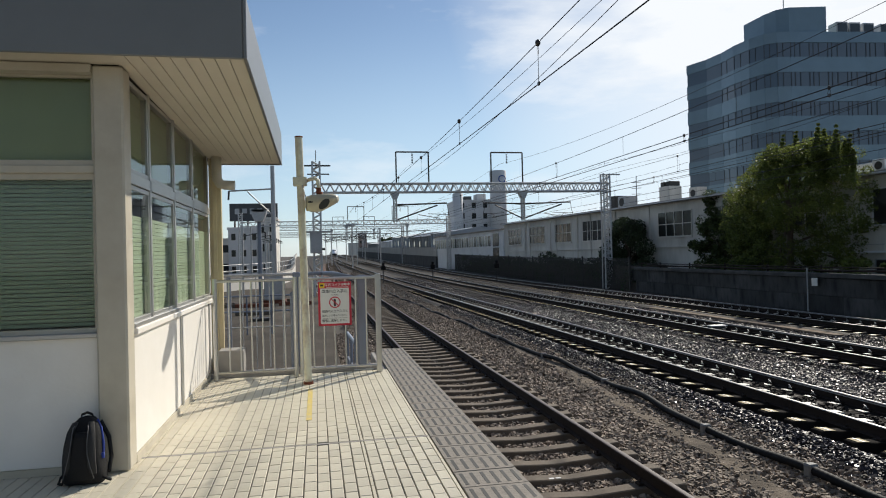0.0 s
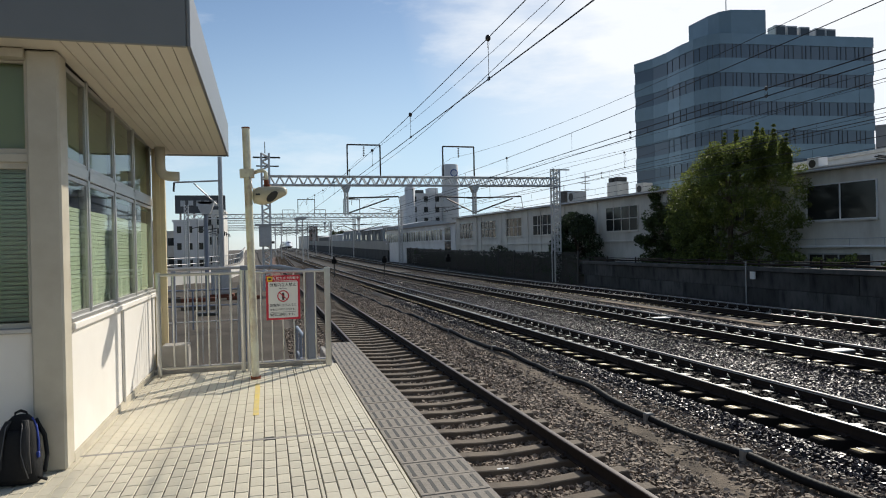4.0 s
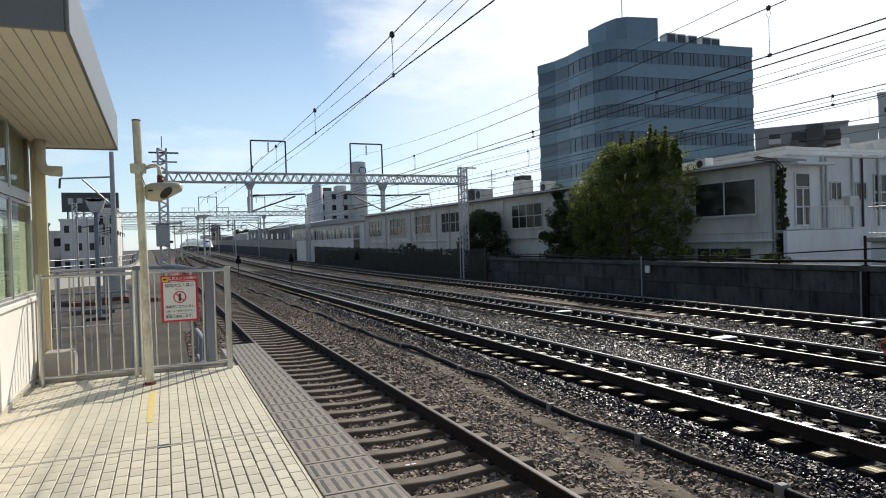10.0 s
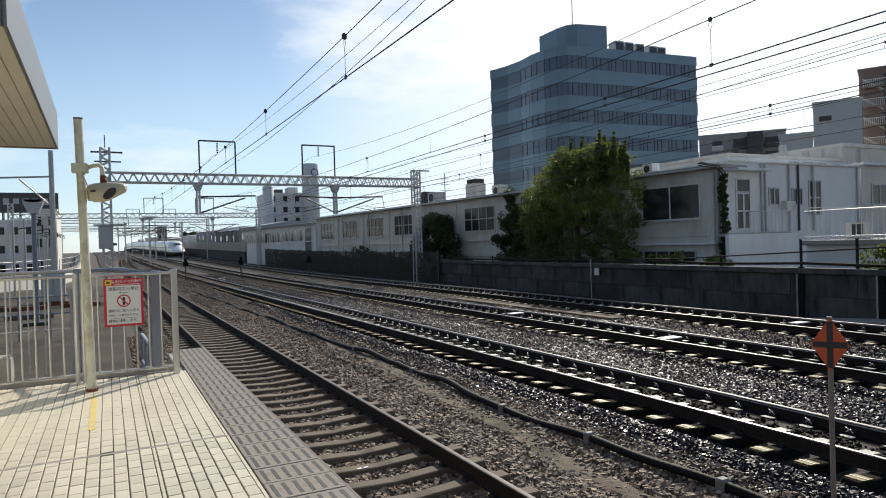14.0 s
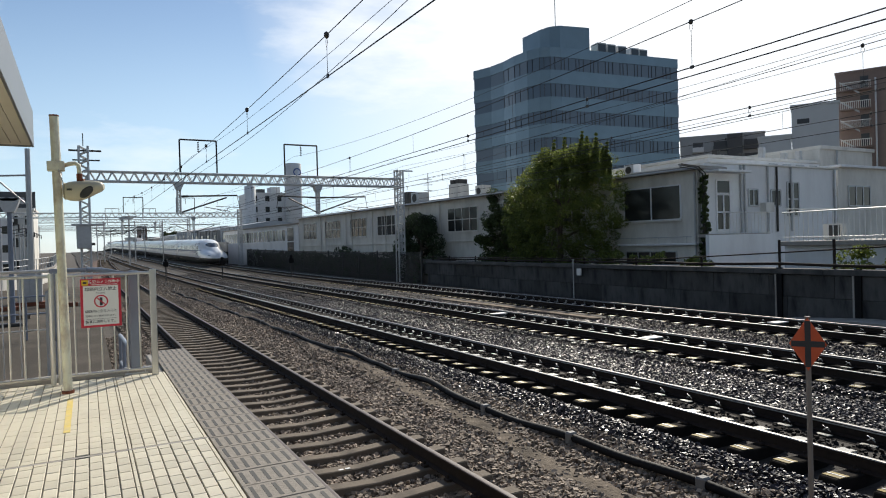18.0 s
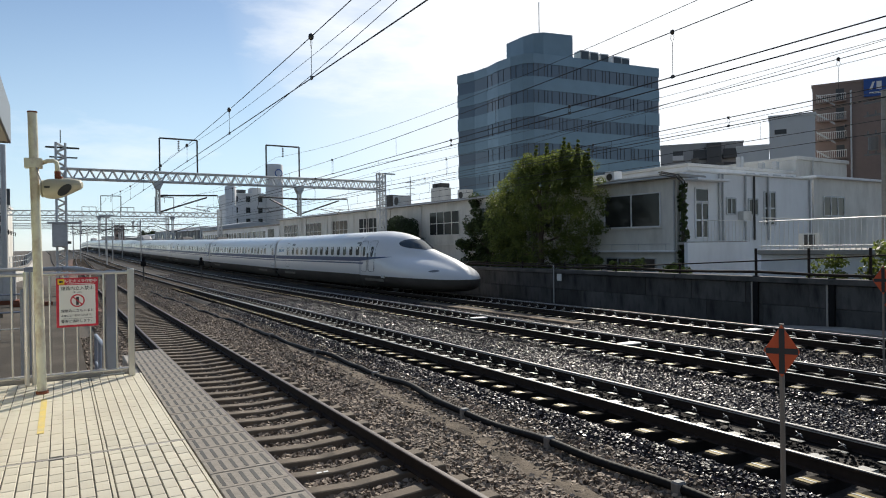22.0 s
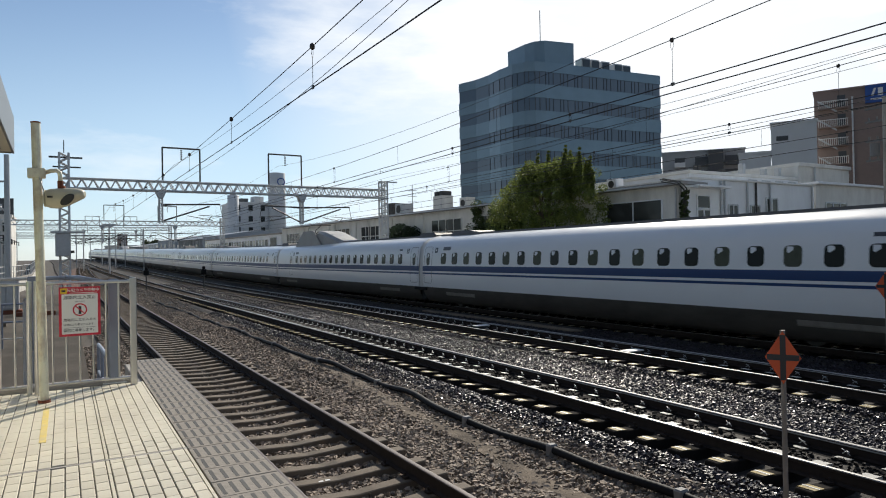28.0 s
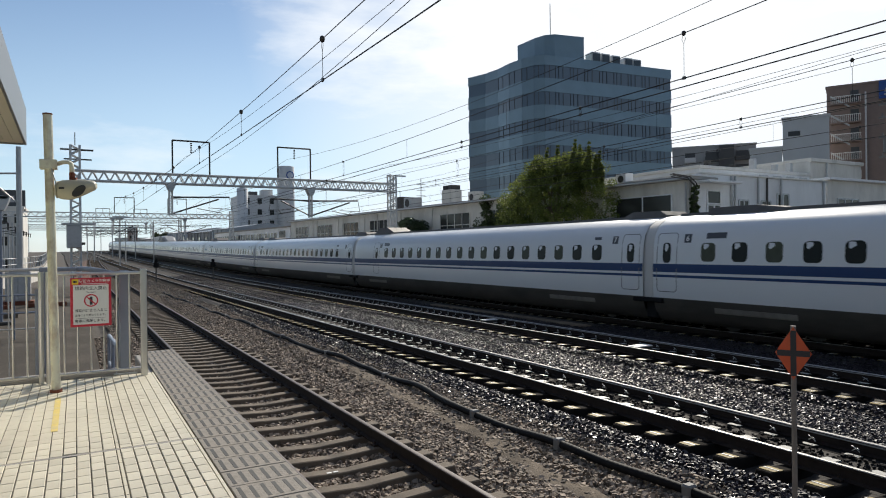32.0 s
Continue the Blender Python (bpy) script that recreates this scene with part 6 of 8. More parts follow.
for z in (1.2, 1.7, 2.2):
    part("crossbar", rod(bmesh.new(), (0, -0.7, z), (0, 0.7, z + 0.1), 0.03, 5), M_GALV, ae)

# ---- glazed corridor beyond ----
# pale base colour holds the reflected and see-through brightness of the panes
M_BRIGHTPANE = glass("corridor_glass_painted_sheen", (0.30, 0.31, 0.27), 0.12, 0.5)
shed = thing("glazed_corridor", "white low building with a long band of windows", "building", lb_m(76.3))
part("wall", bx(0, 6, 0, 31.6, -1.4, 4.25), M_GREYWHITE, shed)
part("roof", bx(-0.25, 6.2, -0.1, 31.8, 4.25, 4.42), M_CONC, shed)
part("sill_band", bx(-0.10, -0.001, 0, 31.6, 2.16, 2.28), M_GREYWHITE, shed)
part("door", bx(-0.05, -0.002, 1.6, 3.6, 0.6, 3.9), M_OLDGLASS, shed)
for k in range(24):
    y = 4.3 + 1.125 * k
    part("window", bx(-0.03, -0.002, y + 0.05, y + 1.06, 2.36, 3.72), M_BRIGHTPANE if k % 5 in (1, 2, 4) or k > 16 else M_OLDGLASS, shed)
    part("mullion", bx(-0.07, -0.003, y - 0.05, y + 0.045, 2.30, 3.80), M_GREYWHITE, shed)

# ---- dark boundary fence beyond the wall ----
bf = thing("boundary_fence", "dark steel picket fence along the railway boundary", "fence")
for k in range(17):
    y = 42.0 + 4.0 * k
    part("post", bx(21.35 + bend(y) * 0.6 - 0.05, 21.35 + bend(y) * 0.6 + 0.05, y - 0.05, y + 0.05, -1.5, 1.0 + rise(y)), M_DARKSTEEL, bf)
pk = bmesh.new()
for k in range(440):
    y = 42.0 + 0.15 * k
    x = 21.35 + bend(y) * 0.6
    box(pk, x - 0.012, x + 0.012, y - 0.02, y + 0.02, -1.45, 0.9 + rise(y))
tagged(part("picket", pk, M_DARKSTEEL, bf), kind="stuff")
for z in (-1.0, 0.7):
    part("rail", pipe(bmesh.new(), [(21.38 + bend(y) * 0.6, y, z + rise(y)) for y in (42, 50, 60, 70, 80, 108)], 0.03, 6), M_DARKSTEEL, bf)
hedge = [(21.95 + bend(y) * 0.6 + rng.uniform(-0.25, 0.5), y, rng.uniform(-1.2, 0.55) + rise(y), rng.uniform(0.35, 0.65)) for y in np.linspace(42, 106, 300)]
hd = leaf_cloud(hedge, 90, 0.11, 41)
hd.materials.append(M_LEAFDARK)
tagged(new("hedge", hd), "dark overgrown hedge behind the boundary fence", "hedge", kind="stuff")
solid("boundary_bank", loft(bmesh.new(), [[(21.6 + bend(y) * 0.6, y, -1.5), (22.0 + bend(y) * 0.6, y, 0.3), (24.0 + bend(y) * 0.6, y, 0.3), (24.0 + bend(y) * 0.6, y, -1.5)] for y in (41.6, 55, 70, 90, 110)]), M_DIRT, "dark earth bank behind the fence", "bank", "structure")

# ---- white terraced building facing the near end ----
WB = thing("terrace_building", "white flat-roofed building with a railed terrace", "building", Matrix.Translation((27.1, 22.22, 0)))
part("wall", bx(0, 11.2, 0, 0.22, -1.4, 5.1), M_GREYWHITE, WB)
part("wall", bx(3.4, 9.0, 3.0, 3.2, 4.0, 5.45), M_OLDWHITE, WB)
part("side_wall", bx(11.0, 11.2, 0.25, 9, -1.4, 5.25), M_GREYWHITE, WB)
part("roof", bx(0.4, 11.3, -0.1, 9, 5.1, 5.2, 0.02), M_OLDWHITE, WB)
part("parapet", bx(3.3, 9.1, 2.92, 3.3, 5.45, 5.53), M_OLDWHITE, WB)
part("canopy", bx(0.1, 2.6, -0.8, -0.001, 4.62, 4.74, 0.02), M_GREYWHITE, WB)
for x in (2.7, 3.0, 4.9, 5.65, 6.9, 10.9):
    part("downpipe", rod(bmesh.new(), (x, -0.07, 1.6), (x, -0.07, 5.1), 0.055, 8), M_GALV if x < 5 or x > 6 else M_DARKSTEEL, WB)


def wb_window(parent, x0, x1, z0, z1, cols, rows, mat):
    w = part("window", bx(x0, x1, -0.004, -0.0005, z0, z1), M_DARKSTEEL, parent)
    n = bmesh.new()
    for k in range(cols + 1):
        x = x0 + (x1 - x0) * k / cols
        box(n, x - 0.045, x + 0.045, -0.06, -0.005, z0, z1)
    for k in range(rows + 1):
        z = z0 + (z1 - z0) * k / rows
        box(n, x0, x1, -0.055, -0.006, z - 0.04, z + 0.04)
    part("window_frame", n, mat, w)
    for i in range(cols):
        a, b = x0 + (x1 - x0) * i / cols, x0 + (x1 - x0) * (i + 1) / cols
        part("pane", bx(a + 0.04, b - 0.04, -0.03, -0.02, z0 + 0.03, z1 - 0.03), M_OLDGLASS, w)


corner = [(27.0 + rng.uniform(-0.25, 0.15), 22.15 + rng.uniform(-0.2, 0.1), z, rng.uniform(0.06, 0.13)) for z in np.linspace(-0.9, 4.4, 90)]
tree("ivy_strip_shrub", "thin ivy climbing the corner of the terrace building", (26.95, 22.1, -1.2), corner, 90, 0.055, 52, M_IVY, 0.03)
for k, (dx, dz) in enumerate(((-0.12, 4.9), (-0.22, 4.75), (-0.30, 4.85))):
    part("cable", pipe(bmesh.new(), [(dx, -0.12, 0.3), (dx, -0.12, 3.0), (dx + 0.05, -0.14, dz - 0.3), (dx - 0.5, -0.2, dz), (dx - 1.6, -0.1, dz + 0.1)], 0.03, 6), M_DARKSTEEL, WB)
wb_window(WB, 0.85, 1.86, 1.75, 3.55, 2, 2, M_GREYWHITE)
wb_window(WB, 0.85, 1.86, 3.6, 4.28, 1, 1, M_GREYWHITE)
wb_window(WB, 3.35, 4.1, 2.99, 3.85, 2, 1, M_GALV)
wb_window(WB, 5.2, 6.0, 2.99, 3.85, 2, 1, M_GALV)
wb_window(WB, 6.6, 7.6, 2.45, 4.28, 2, 2, M_GALV)
part("air_unit", bx(4.3, 5.0, -0.35, -0.002, 2.65, 3.15, 0.02), M_OLDWHITE, WB, "white wall air unit")
terr = thing("terrace", "white walled terrace in front of the flat-roofed building", "terrace", Matrix.Translation((26.6, 21.6, 0)))
part("front_wall", bx(0, 5.0, 0, 0.2, -1.4, 1.5), M_GREYWHITE, terr)
part("floor", bx(0, 5.0, 0.2, 0.61, 1.40, 1.55), M_CONC, terr)
tr = bmesh.new()
part("handrail", pipe(bmesh.new(), [(x, 0.05, 2.62) for x in (1.2, 3.0, 5.0)], 0.025, 6), M_SIGNWHITE, terr)
for k in range(14):
    part("baluster", rod(bmesh.new(), (1.3 + 0.28 * k, 0.05, 1.5), (1.3 + 0.28 * k, 0.05, 2.62), 0.014, 6), M_SIGNWHITE, terr)
low = thing("low_annex", "low white annex with a railed roof deck", "building", Matrix.Translation((25.6, 17.0, 0)))
part("wall", bx(0, 0.2, -12, 0, -1.4, 0.95), M_GREYWHITE, low)
part("wall", bx(0.2, 6.5, -0.2, 0, -1.4, 1.15), M_GREYWHITE, low)
part("deck", bx(-0.25, 6.5, -12, 0.02, 0.95, 1.14, 0.02), M_CONC, low)
part("handrail", pipe(bmesh.new(), [(-0.1, y, 2.33) for y in (-12, -6, 0)], 0.03, 6), M_SIGNWHITE, low)
part("handrail", pipe(bmesh.new(), [(-0.1, y, 1.30) for y in (-12, -6, 0)], 0.025, 6), M_SIGNWHITE, low)
for k in range(60):
    part("baluster", rod(bmesh.new(), (-0.1, -0.1 - 0.2 * k, 1.14), (-0.1, -0.1 - 0.2 * k, 2.33), 0.021, 6), M_SIGNWHITE, low)
part("handrail", pipe(bmesh.new(), [(x, -0.05, 2.5) for x in (0, 3, 6.4)], 0.025, 6), M_SIGNWHITE, low)
for x, y in ((1.5, -1.2), (2.2, -5.2)):
    u = thing("deck_unit", "dark condenser unit standing on the roof deck", "air unit", Matrix.Translation((25.6 + x, 17 + y, 1.14)), group="condensers on the deck")
    part("casing", bx(-0.16, 0.16, -0.4, 0.4, 0.06, 0.68, 0.02), M_OLDWHITE, u)
    part("grille", bx(-0.175, -0.162, -0.32, 0.12, 0.12, 0.62), M_DARKSTEEL, u)
    part("stand", bx(-0.15, 0.15, -0.45, 0.45, 0, 0.06), M_GALV, u)
wing = thing("cream_wing", "cream rendered wing behind the terraces", "building", Matrix.Translation((39.5, 22.8, 0)))
part("wall", bx(0, 9, 0, 0.25, -1.4, 5.35), M_OLDWHITE, wing)
part("roof", bx(-0.2, 9.4, -0.3, 8, 5.35, 5.5, 0.02), M_GREYWHITE, wing)
wb_window(wing, 1.0, 3.3, 3.05, 4.25, 3, 1, M_GALV)
big = thing("cream_block", "larger cream stained block behind the wing", "building", Matrix.Translation((42.8, 30.0, 0)))
part("body", bx(-5.8, 6.75, 0.02, 10, -1.4, 6.75), M_GREYWHITE, big)
part("parapet", bx(-5.95, 6.75, -0.12, 10, 6.75, 6.98, 0.03), M_OLDWHITE, big)
part("body", bx(6.76, 13.9, 0, 10, -1.4, 7.9), M_OLDWHITE, big)
part("parapet", bx(6.76, 14.05, -0.15, 10, 7.9, 8.2, 0.03), M_OLDWHITE, big)
for x, h in ((-4.2, 0.5), (-1.5, 0.35), (0.8, 0.9), (3.4, 0.6), (5.2, 0.8)):
    part("roof_vent", bx(x, x + 0.35, 0.6, 1.0, 6.98, 6.98 + h, 0.02), M_GALV if h > 0.55 else M_DARKSTEEL, big)
part("stain_pipe", rod(bmesh.new(), (8.8, -0.12, 3.0), (8.8, -0.12, 7.9), 0.07, 8), M_GALV, big)
for k in range(4):
    wb_window(big, 0.6 + 1.6 * k, 1.5 + 1.6 * k, 5.45, 6.55, 2, 1, M_GALV)
up = thing("utility_pole", "grey utility pole with crossarms and transformers", "utility pole", Matrix.Translation((32.2, 15.3, 0)))
part("shaft", rod(bmesh.new(), (0, 0, -1.4), (0, 0, 8.3), 0.16, 12, 0.11), M_CONC, up)
for z in (7.8, 7.2, 6.3, 5.4):
    part("crossarm", bx(-0.05, 0.05, -0.85, 0.85, z, z + 0.08), M_CLAMP, up)
    for y in (-0.7, -0.35, 0.35, 0.7):
        part("insulator", rod(bmesh.new(), (0, y, z + 0.08), (0, y, z + 0.24), 0.04, 8), M_CLAMP, up)
for y in (-0.35, 0.35):
    part("transformer", rod(bmesh.new(), (-0.25, y, 5.6), (-0.25, y, 6.2), 0.2, 12), M_CLAMP, up)


# ---- office block ----
FRONT = [(52.6, 85.2), (53.6, 82.0), (53.9, 79.0), (53.7, 76.0), (53.9, 73.2), (54.5, 71.2), (55.6, 70.25), (57.2, 69.9), (62.0, 69.4), (67.0, 68.85), (72.0, 68.3), (77.2, 67.7)]
BACK = [(80.5, 86.0), (66.0, 92.0)]


def inset(pts, d):
    """Points moved d metres into the block."""
    c = Vector((66.0, 80.0))
    return [tuple(Vector(p) + (c - Vector(p)).normalized() * d) for p in pts]


def ring_at(z, d=0.0, pts=None):
    return [(x, y, z) for x, y in inset((pts or FRONT) + (BACK if pts is None else []), d)]


office = thing("office_building", "tall blue-grey glass office block with a curved front", "building")
FLOOR, TOP = 3.62, 27.65
for f in range(8):
    z1 = TOP - f * FLOOR
    zt = z1 - 1.33 if f else 26.32
    part("spandrel", loft(bmesh.new(), [ring_at(zt), ring_at(z1 if f == 0 else 26.32 - f * FLOOR + 1.87)]) if f == 0 else
         loft(bmesh.new(), [ring_at(26.32 - f * FLOOR), ring_at(26.32 - f * FLOOR + 1.87)]), M_OFFICEBAND, office)
    za, zb = 26.32 - f * FLOOR - 1.75, 26.32 - f * FLOOR
    pts = inset(FRONT, 0.10)
    for k, (a, b) in enumerate(zip(pts, pts[1:])):
        a, b = Vector(a), Vector(b)
        n = 1 if k < 7 else 4
        for j in range(n):
            p, q = a.lerp(b, j / n), a.lerp(b, (j + 1) / n)
            d = (q - p).normalized()
            o = Vector((d.y, -d.x)) * 0.3
            part("window", loft(bmesh.new(), [[(*p, z), (*q, z), (*(q - o), z), (*(p - o), z)] for z in (za, zb)]), M_OFFICE, office)
            if k >= 2:
                nrm = Vector((d.y, -d.x))
                for e in ((p, p.lerp(q, 0.42)) if j % 2 == 0 else (p,)):
                    u, v = e - d * 0.05 + nrm * 0.05, e + d * 0.05 + nrm * 0.05
                    part("mullion", loft(bmesh.new(), [[(*u, z), (*v, z), (*(v - nrm * 0.1), z), (*(u - nrm * 0.1), z)] for z in (za, zb)]), M_MULLION, office)
    part("core", loft(bmesh.new(), [ring_at(za, 0.5), ring_at(zb, 0.5)]), M_MULLION, office)
part("spandrel", loft(bmesh.new(), [ring_at(-1.5), ring_at(26.32 - 8 * FLOOR + 1.87)]), M_OFFICEBAND, office)
TWR = [(56.4, 77.5), (56.5, 73.6), (56.9, 71.9), (57.9, 70.9), (62.4, 70.0), (63.2, 78.0)]
part("tower", loft(bmesh.new(), [[(x, y, z) for x, y in TWR] for z in (27.66, 30.75)]), M_OFFICEBAND, office, "blue-grey stair tower on the roof")
part("tower_cap", loft(bmesh.new(), [[(x, y, z) for x, y in TWR] for z in (30.76, 31.0)]), M_OFFICEBAND, office)
part("roof_mast", rod(bmesh.new(), (57.9, 71.8, 31.0), (57.9, 71.8, 35.5), 0.06, 6), M_GALV, office)
for x in (64.6, 66.4, 68.4, 70.9, 72.6):
    u = thing("cooling_unit", "dark louvred cooling unit on the office roof", "air unit", pose(x, 70.6, 27.6, 0, 0, -6), group="cooling units")
    part("casing", bx(-0.75, 0.75, -0.8, 0.8, 0, 1.55, 0.05), M_GALV, u)
    part("louvre", bx(-0.62, 0.62, -0.83, -0.802, 0.25, 1.35), M_MULLION, u)

# ---- far town on the right ----
M_BROWN = material("brown_tile_cladding", (0.25, 0.18, 0.155), 0.6, vary=0.15, scale=1.5, dirt=(0.19, 0.14, 0.12), dirt_amount=0.4, dirt_scale=0.2)
M_PALE = material("pale_render", (0.66, 0.67, 0.68), 0.8, vary=0.05, scale=0.8, dirt=(0.52, 0.52, 0.52), dirt_amount=0.3, dirt_scale=0.15)
M_SLATE = material("slate_cladding", (0.07, 0.075, 0.08), 0.6, vary=0.12, scale=1)
M_BLUESIGN = material("blue_sign", (0.012, 0.07, 0.30), 0.4)


def block(name, label, corner, turn, w, d, top, mat, floors=0, cols=0, base=-1.5, win=(0.5, 0.5)):
    """A box building: front along local x from the corner, with its windows."""
    t = thing(name, label, "building", Matrix.Translation((corner[0], corner[1], 0)) @ Matrix.Rotation(radians(turn), 4, "Z"))
    part("body", bx(0, w, 0, d, base, top), mat, t)
    part("roof", bx(-0.15, w + 0.15, -0.15, d + 0.15, top, top + 0.35), mat, t)
    for f in range(floors):
        h = (top - base) / floors
        for c in range(cols):
            cw = w / cols
            part("window", bx(c * cw + cw * (1 - win[0]) / 2, c * cw + cw * (1 + win[0]) / 2, -0.05, -0.01, base + f * h + h * 0.35, base + f * h + h * (0.35 + win[1])), M_OLDGLASS, t)
    return t


br = block("brown_apartments", "brown tiled apartment tower with white stair railings", (104.2, 60.4), -62, 22, 14, 26.2, M_BROWN)
for f in range(8):
    z = 23.5 - 2.95 * f
    part("landing", bx(0.6, 4.6, -1.1, -0.01, z - 0.2, z, 0.02), M_BROWN, br)
    rl = bmesh.new()
    for k in range(16):
        box(rl, 0.6 + 0.26 * k, 0.66 + 0.26 * k, -1.1, -1.06, z, z + 1.05)
    box(rl, 0.6, 4.6, -1.11, -1.05, z + 1.02, z + 1.12)
    tagged(part("railing", rl, M_SIGNWHITE, br, "white railing"), kind="stuff")
    st = bmesh.new()
    loft(st, [[(0.5 + 2.6 * u, y, z + 1.1 - 1.9 * u + dz) for y, dz in ((-1.0, 0), (-1.0, 0.3), (-0.9, 0.3), (-0.9, 0))] for u in (0, 1)])
    part("stair_rail", st, M_GALV, br)
    part("door", bx(3.2, 4.3, -0.06, -0.01, z, z + 2.0), M_SLATE, br)
    for x in (9.5, 13.0, 16.5):
        part("window", bx(x, x + 1.8, -0.05, -0.01, z + 0.3, z + 1.9), M_OLDGLASS, br)
part("drain", rod(bmesh.new(), (5.2, -0.3, 0), (5.2, -0.3, 25.0), 0.12, 8), M_PALE, br)
sg = thing("roof_sign", "square blue sign board on the brown tower", "sign", Matrix.Translation((104.2, 60.4, 0)) @ Matrix.Rotation(radians(-62), 4, "Z") @ Matrix.Translation((8.3, -0.3, 0)))
part("board", bx(-1.4, 1.7, -0.1, 0.25, 23.7, 26.4), M_BLUESIGN, sg)
loft_mark = bmesh.new()
loft(loft_mark, [[(-0.7 + s, -0.12 + o, z) for s, z in ((0.0, 24.7), (0.35, 24.7), (0.75, 25.9), (0.45, 25.9))] for o in (0, 0.015)])
box(loft_mark, 0.25, 0.9, -0.12, -0.105, 24.7, 25.9)
part("mark", loft_mark, M_SIGNWHITE, sg, "white shape on the blue board")
part("bar", bx(-0.7, 0.9, -0.12, -0.105, 24.1, 24.35), M_SIGNWHITE, sg)
wt = block("white_tower", "plain white block with one slit window", (92.0, 59.9), -58, 6.0, 4.5, 20.1, M_PALE)
part("window", bx(0.7, 2.3, -0.05, -0.01, 17.6, 18.3), M_SLATE, wt)
block("white_tower_step", "lower white block beside the tower", (89.5, 63.6), -56, 4.4, 10, 15.9, M_PALE)
M_APTGREY = material("grey_apartment_tile", (0.33, 0.34, 0.35), 0.7, vary=0.1, scale=1.0, dirt=(0.25, 0.25, 0.26), dirt_amount=0.4, dirt_scale=0.2)
ap = block("grey_apartments", "grey and white apartment block far behind the office", (113.2, 99.2), -50, 16.5, 12, 22.6, M_APTGREY)
for f in range(5):
    z = 20.6 - 2.9 * f
    for x, w, mt in ((2.5, 2.2, M_PALE), (6.6, 4.0, M_SLATE), (12.5, 3.6, M_SLATE)):
        bl = part("balcony", bx(x, x + w, -1.0, -0.01, z - 1.2, z - 0.2), mt, ap)
        part("opening", bx(x + 0.1, x + w - 0.1, -0.06, -0.005, z - 0.2, z + 0.9), M_SLATE, bl)
part("stair_tower", bx(9.3, 12.2, -1.6, 4, -1.5, 22.6), M_SLATE, ap, "dark stair tower")
# ---- silo and flats ahead ----
silo = thing("round_tower", "pale round tower with a blue ring mark", "tower", Matrix.Translation((46.8, 165, 0)))
part("shaft", turned(bmesh.new(), [(2.15, -1.5), (2.15, 22.8), (2.0, 22.95)], 32), M_PALE, silo)
rg = bmesh.new()
loft(rg, [[(x + r * math.cos(a), -2.2 - o, 20.6 + r * math.sin(a)) for r, o in ((1.0, 0.0), (1.0, 0.04), (0.75, 0.04), (0.75, 0.0))] for a in [2 * math.pi * k / 24 for k in range(25)] for x in (0.5,)], caps=False)
part("ring_mark", rg, M_BLUESIGN, silo)
fl = block("far_flats", "grey white flats with a round stair tower", (35.8, 166), 0, 12.2, 12, 15.2, M_PALE, 6, 4, win=(0.35, 0.5))
part("stair_tower", turned(bmesh.new(), [(1.35, -1.5), (1.35, 17.0), (0.7, 17.2), (0.7, 17.9), (0.3, 18.0)], 20, Matrix.Translation((0.2, -0.6, 0))), M_PALE, fl)
part("roof_house", bx(6.0, 8.4, 2, 6, 15.5, 17.2), M_PALE, fl)
part("roof_house", bx(2.5, 4.5, 2, 6, 15.5, 16.6), M_SLATE, fl)
M_SHED = material("grey_shed_wall", (0.20, 0.21, 0.22), 0.7, vary=0.15, scale=0.5, dirt=(0.13, 0.13, 0.13), dirt_amount=0.5, dirt_scale=0.2)
M_METALROOF = material("metal_roof", (0.30, 0.32, 0.34), 0.45, metal=0.4, vary=0.08, scale=0.6)
M_BLUESHED = material("blue_grey_cladding", (0.30, 0.34, 0.39), 0.6, vary=0.1, scale=0.6, dirt=(0.2, 0.22, 0.25), dirt_amount=0.4, dirt_scale=0.3)
for y0, y1, z, mw, mt in ((109, 121, 4.4, M_BLUESHED, M_BLUESHED), (123, 146, 4.1, M_SHED, M_METALROOF), (148, 176, 4.4, M_BLUESHED, M_PALE), (179, 205, 3.6, M_PALE, M_METALROOF), (209, 240, 3.2, M_SHED, M_PALE)):
    w = thing("warehouse", "low grey warehouse with a shallow roof beside the line", "warehouse", group="warehouses by the line")
    ends = [(23.4 + bend(y), y, rise(y)) for y in (y0, (y0 + y1) / 2, y1)]
    part("body", loft(bmesh.new(), [[(x, y, -1.5), (x, y, z + u), (x + 13, y, z + u), (x + 13, y, -1.5)] for x, y, u in ends]), mw, w)
    part("roof", loft(bmesh.new(), [[(x - 0.3, y, z + u), (x + 6.5, y, z + u + 1.0), (x + 13.3, y, z + u), (x + 6.5, y, z + u - 0.05)] for x, y, u in ends]), mt, w)
    n = int((y1 - y0) / 3)
    for k in range(n):
        y = y0 + (k + 0.5) * (y1 - y0) / n
        x, u = 23.4 + bend(y), rise(y)
        part("pilaster", bx(x - 0.12, x + 0.1, y - 0.15, y + 0.15, -1.5, z + u - 0.1), mw, w)
        if k % 2 == 0 and z > 3.8:
            part("window", bx(x - 0.1, x + 0.05, y + 0.5, y + 2.2, z + u - 2.0, z + u - 0.9), M_OLDGLASS, w)
M_WALLPALE = material("pale_concrete_panel", (0.36, 0.355, 0.335), 0.85, vary=0.15, scale=2, bump=0.2, dirt=(0.20, 0.19, 0.175), dirt_amount=0.5, dirt_scale=0.5, stretch=(1, 1, 0.4))
lw, lp2 = bmesh.new(), bmesh.new()
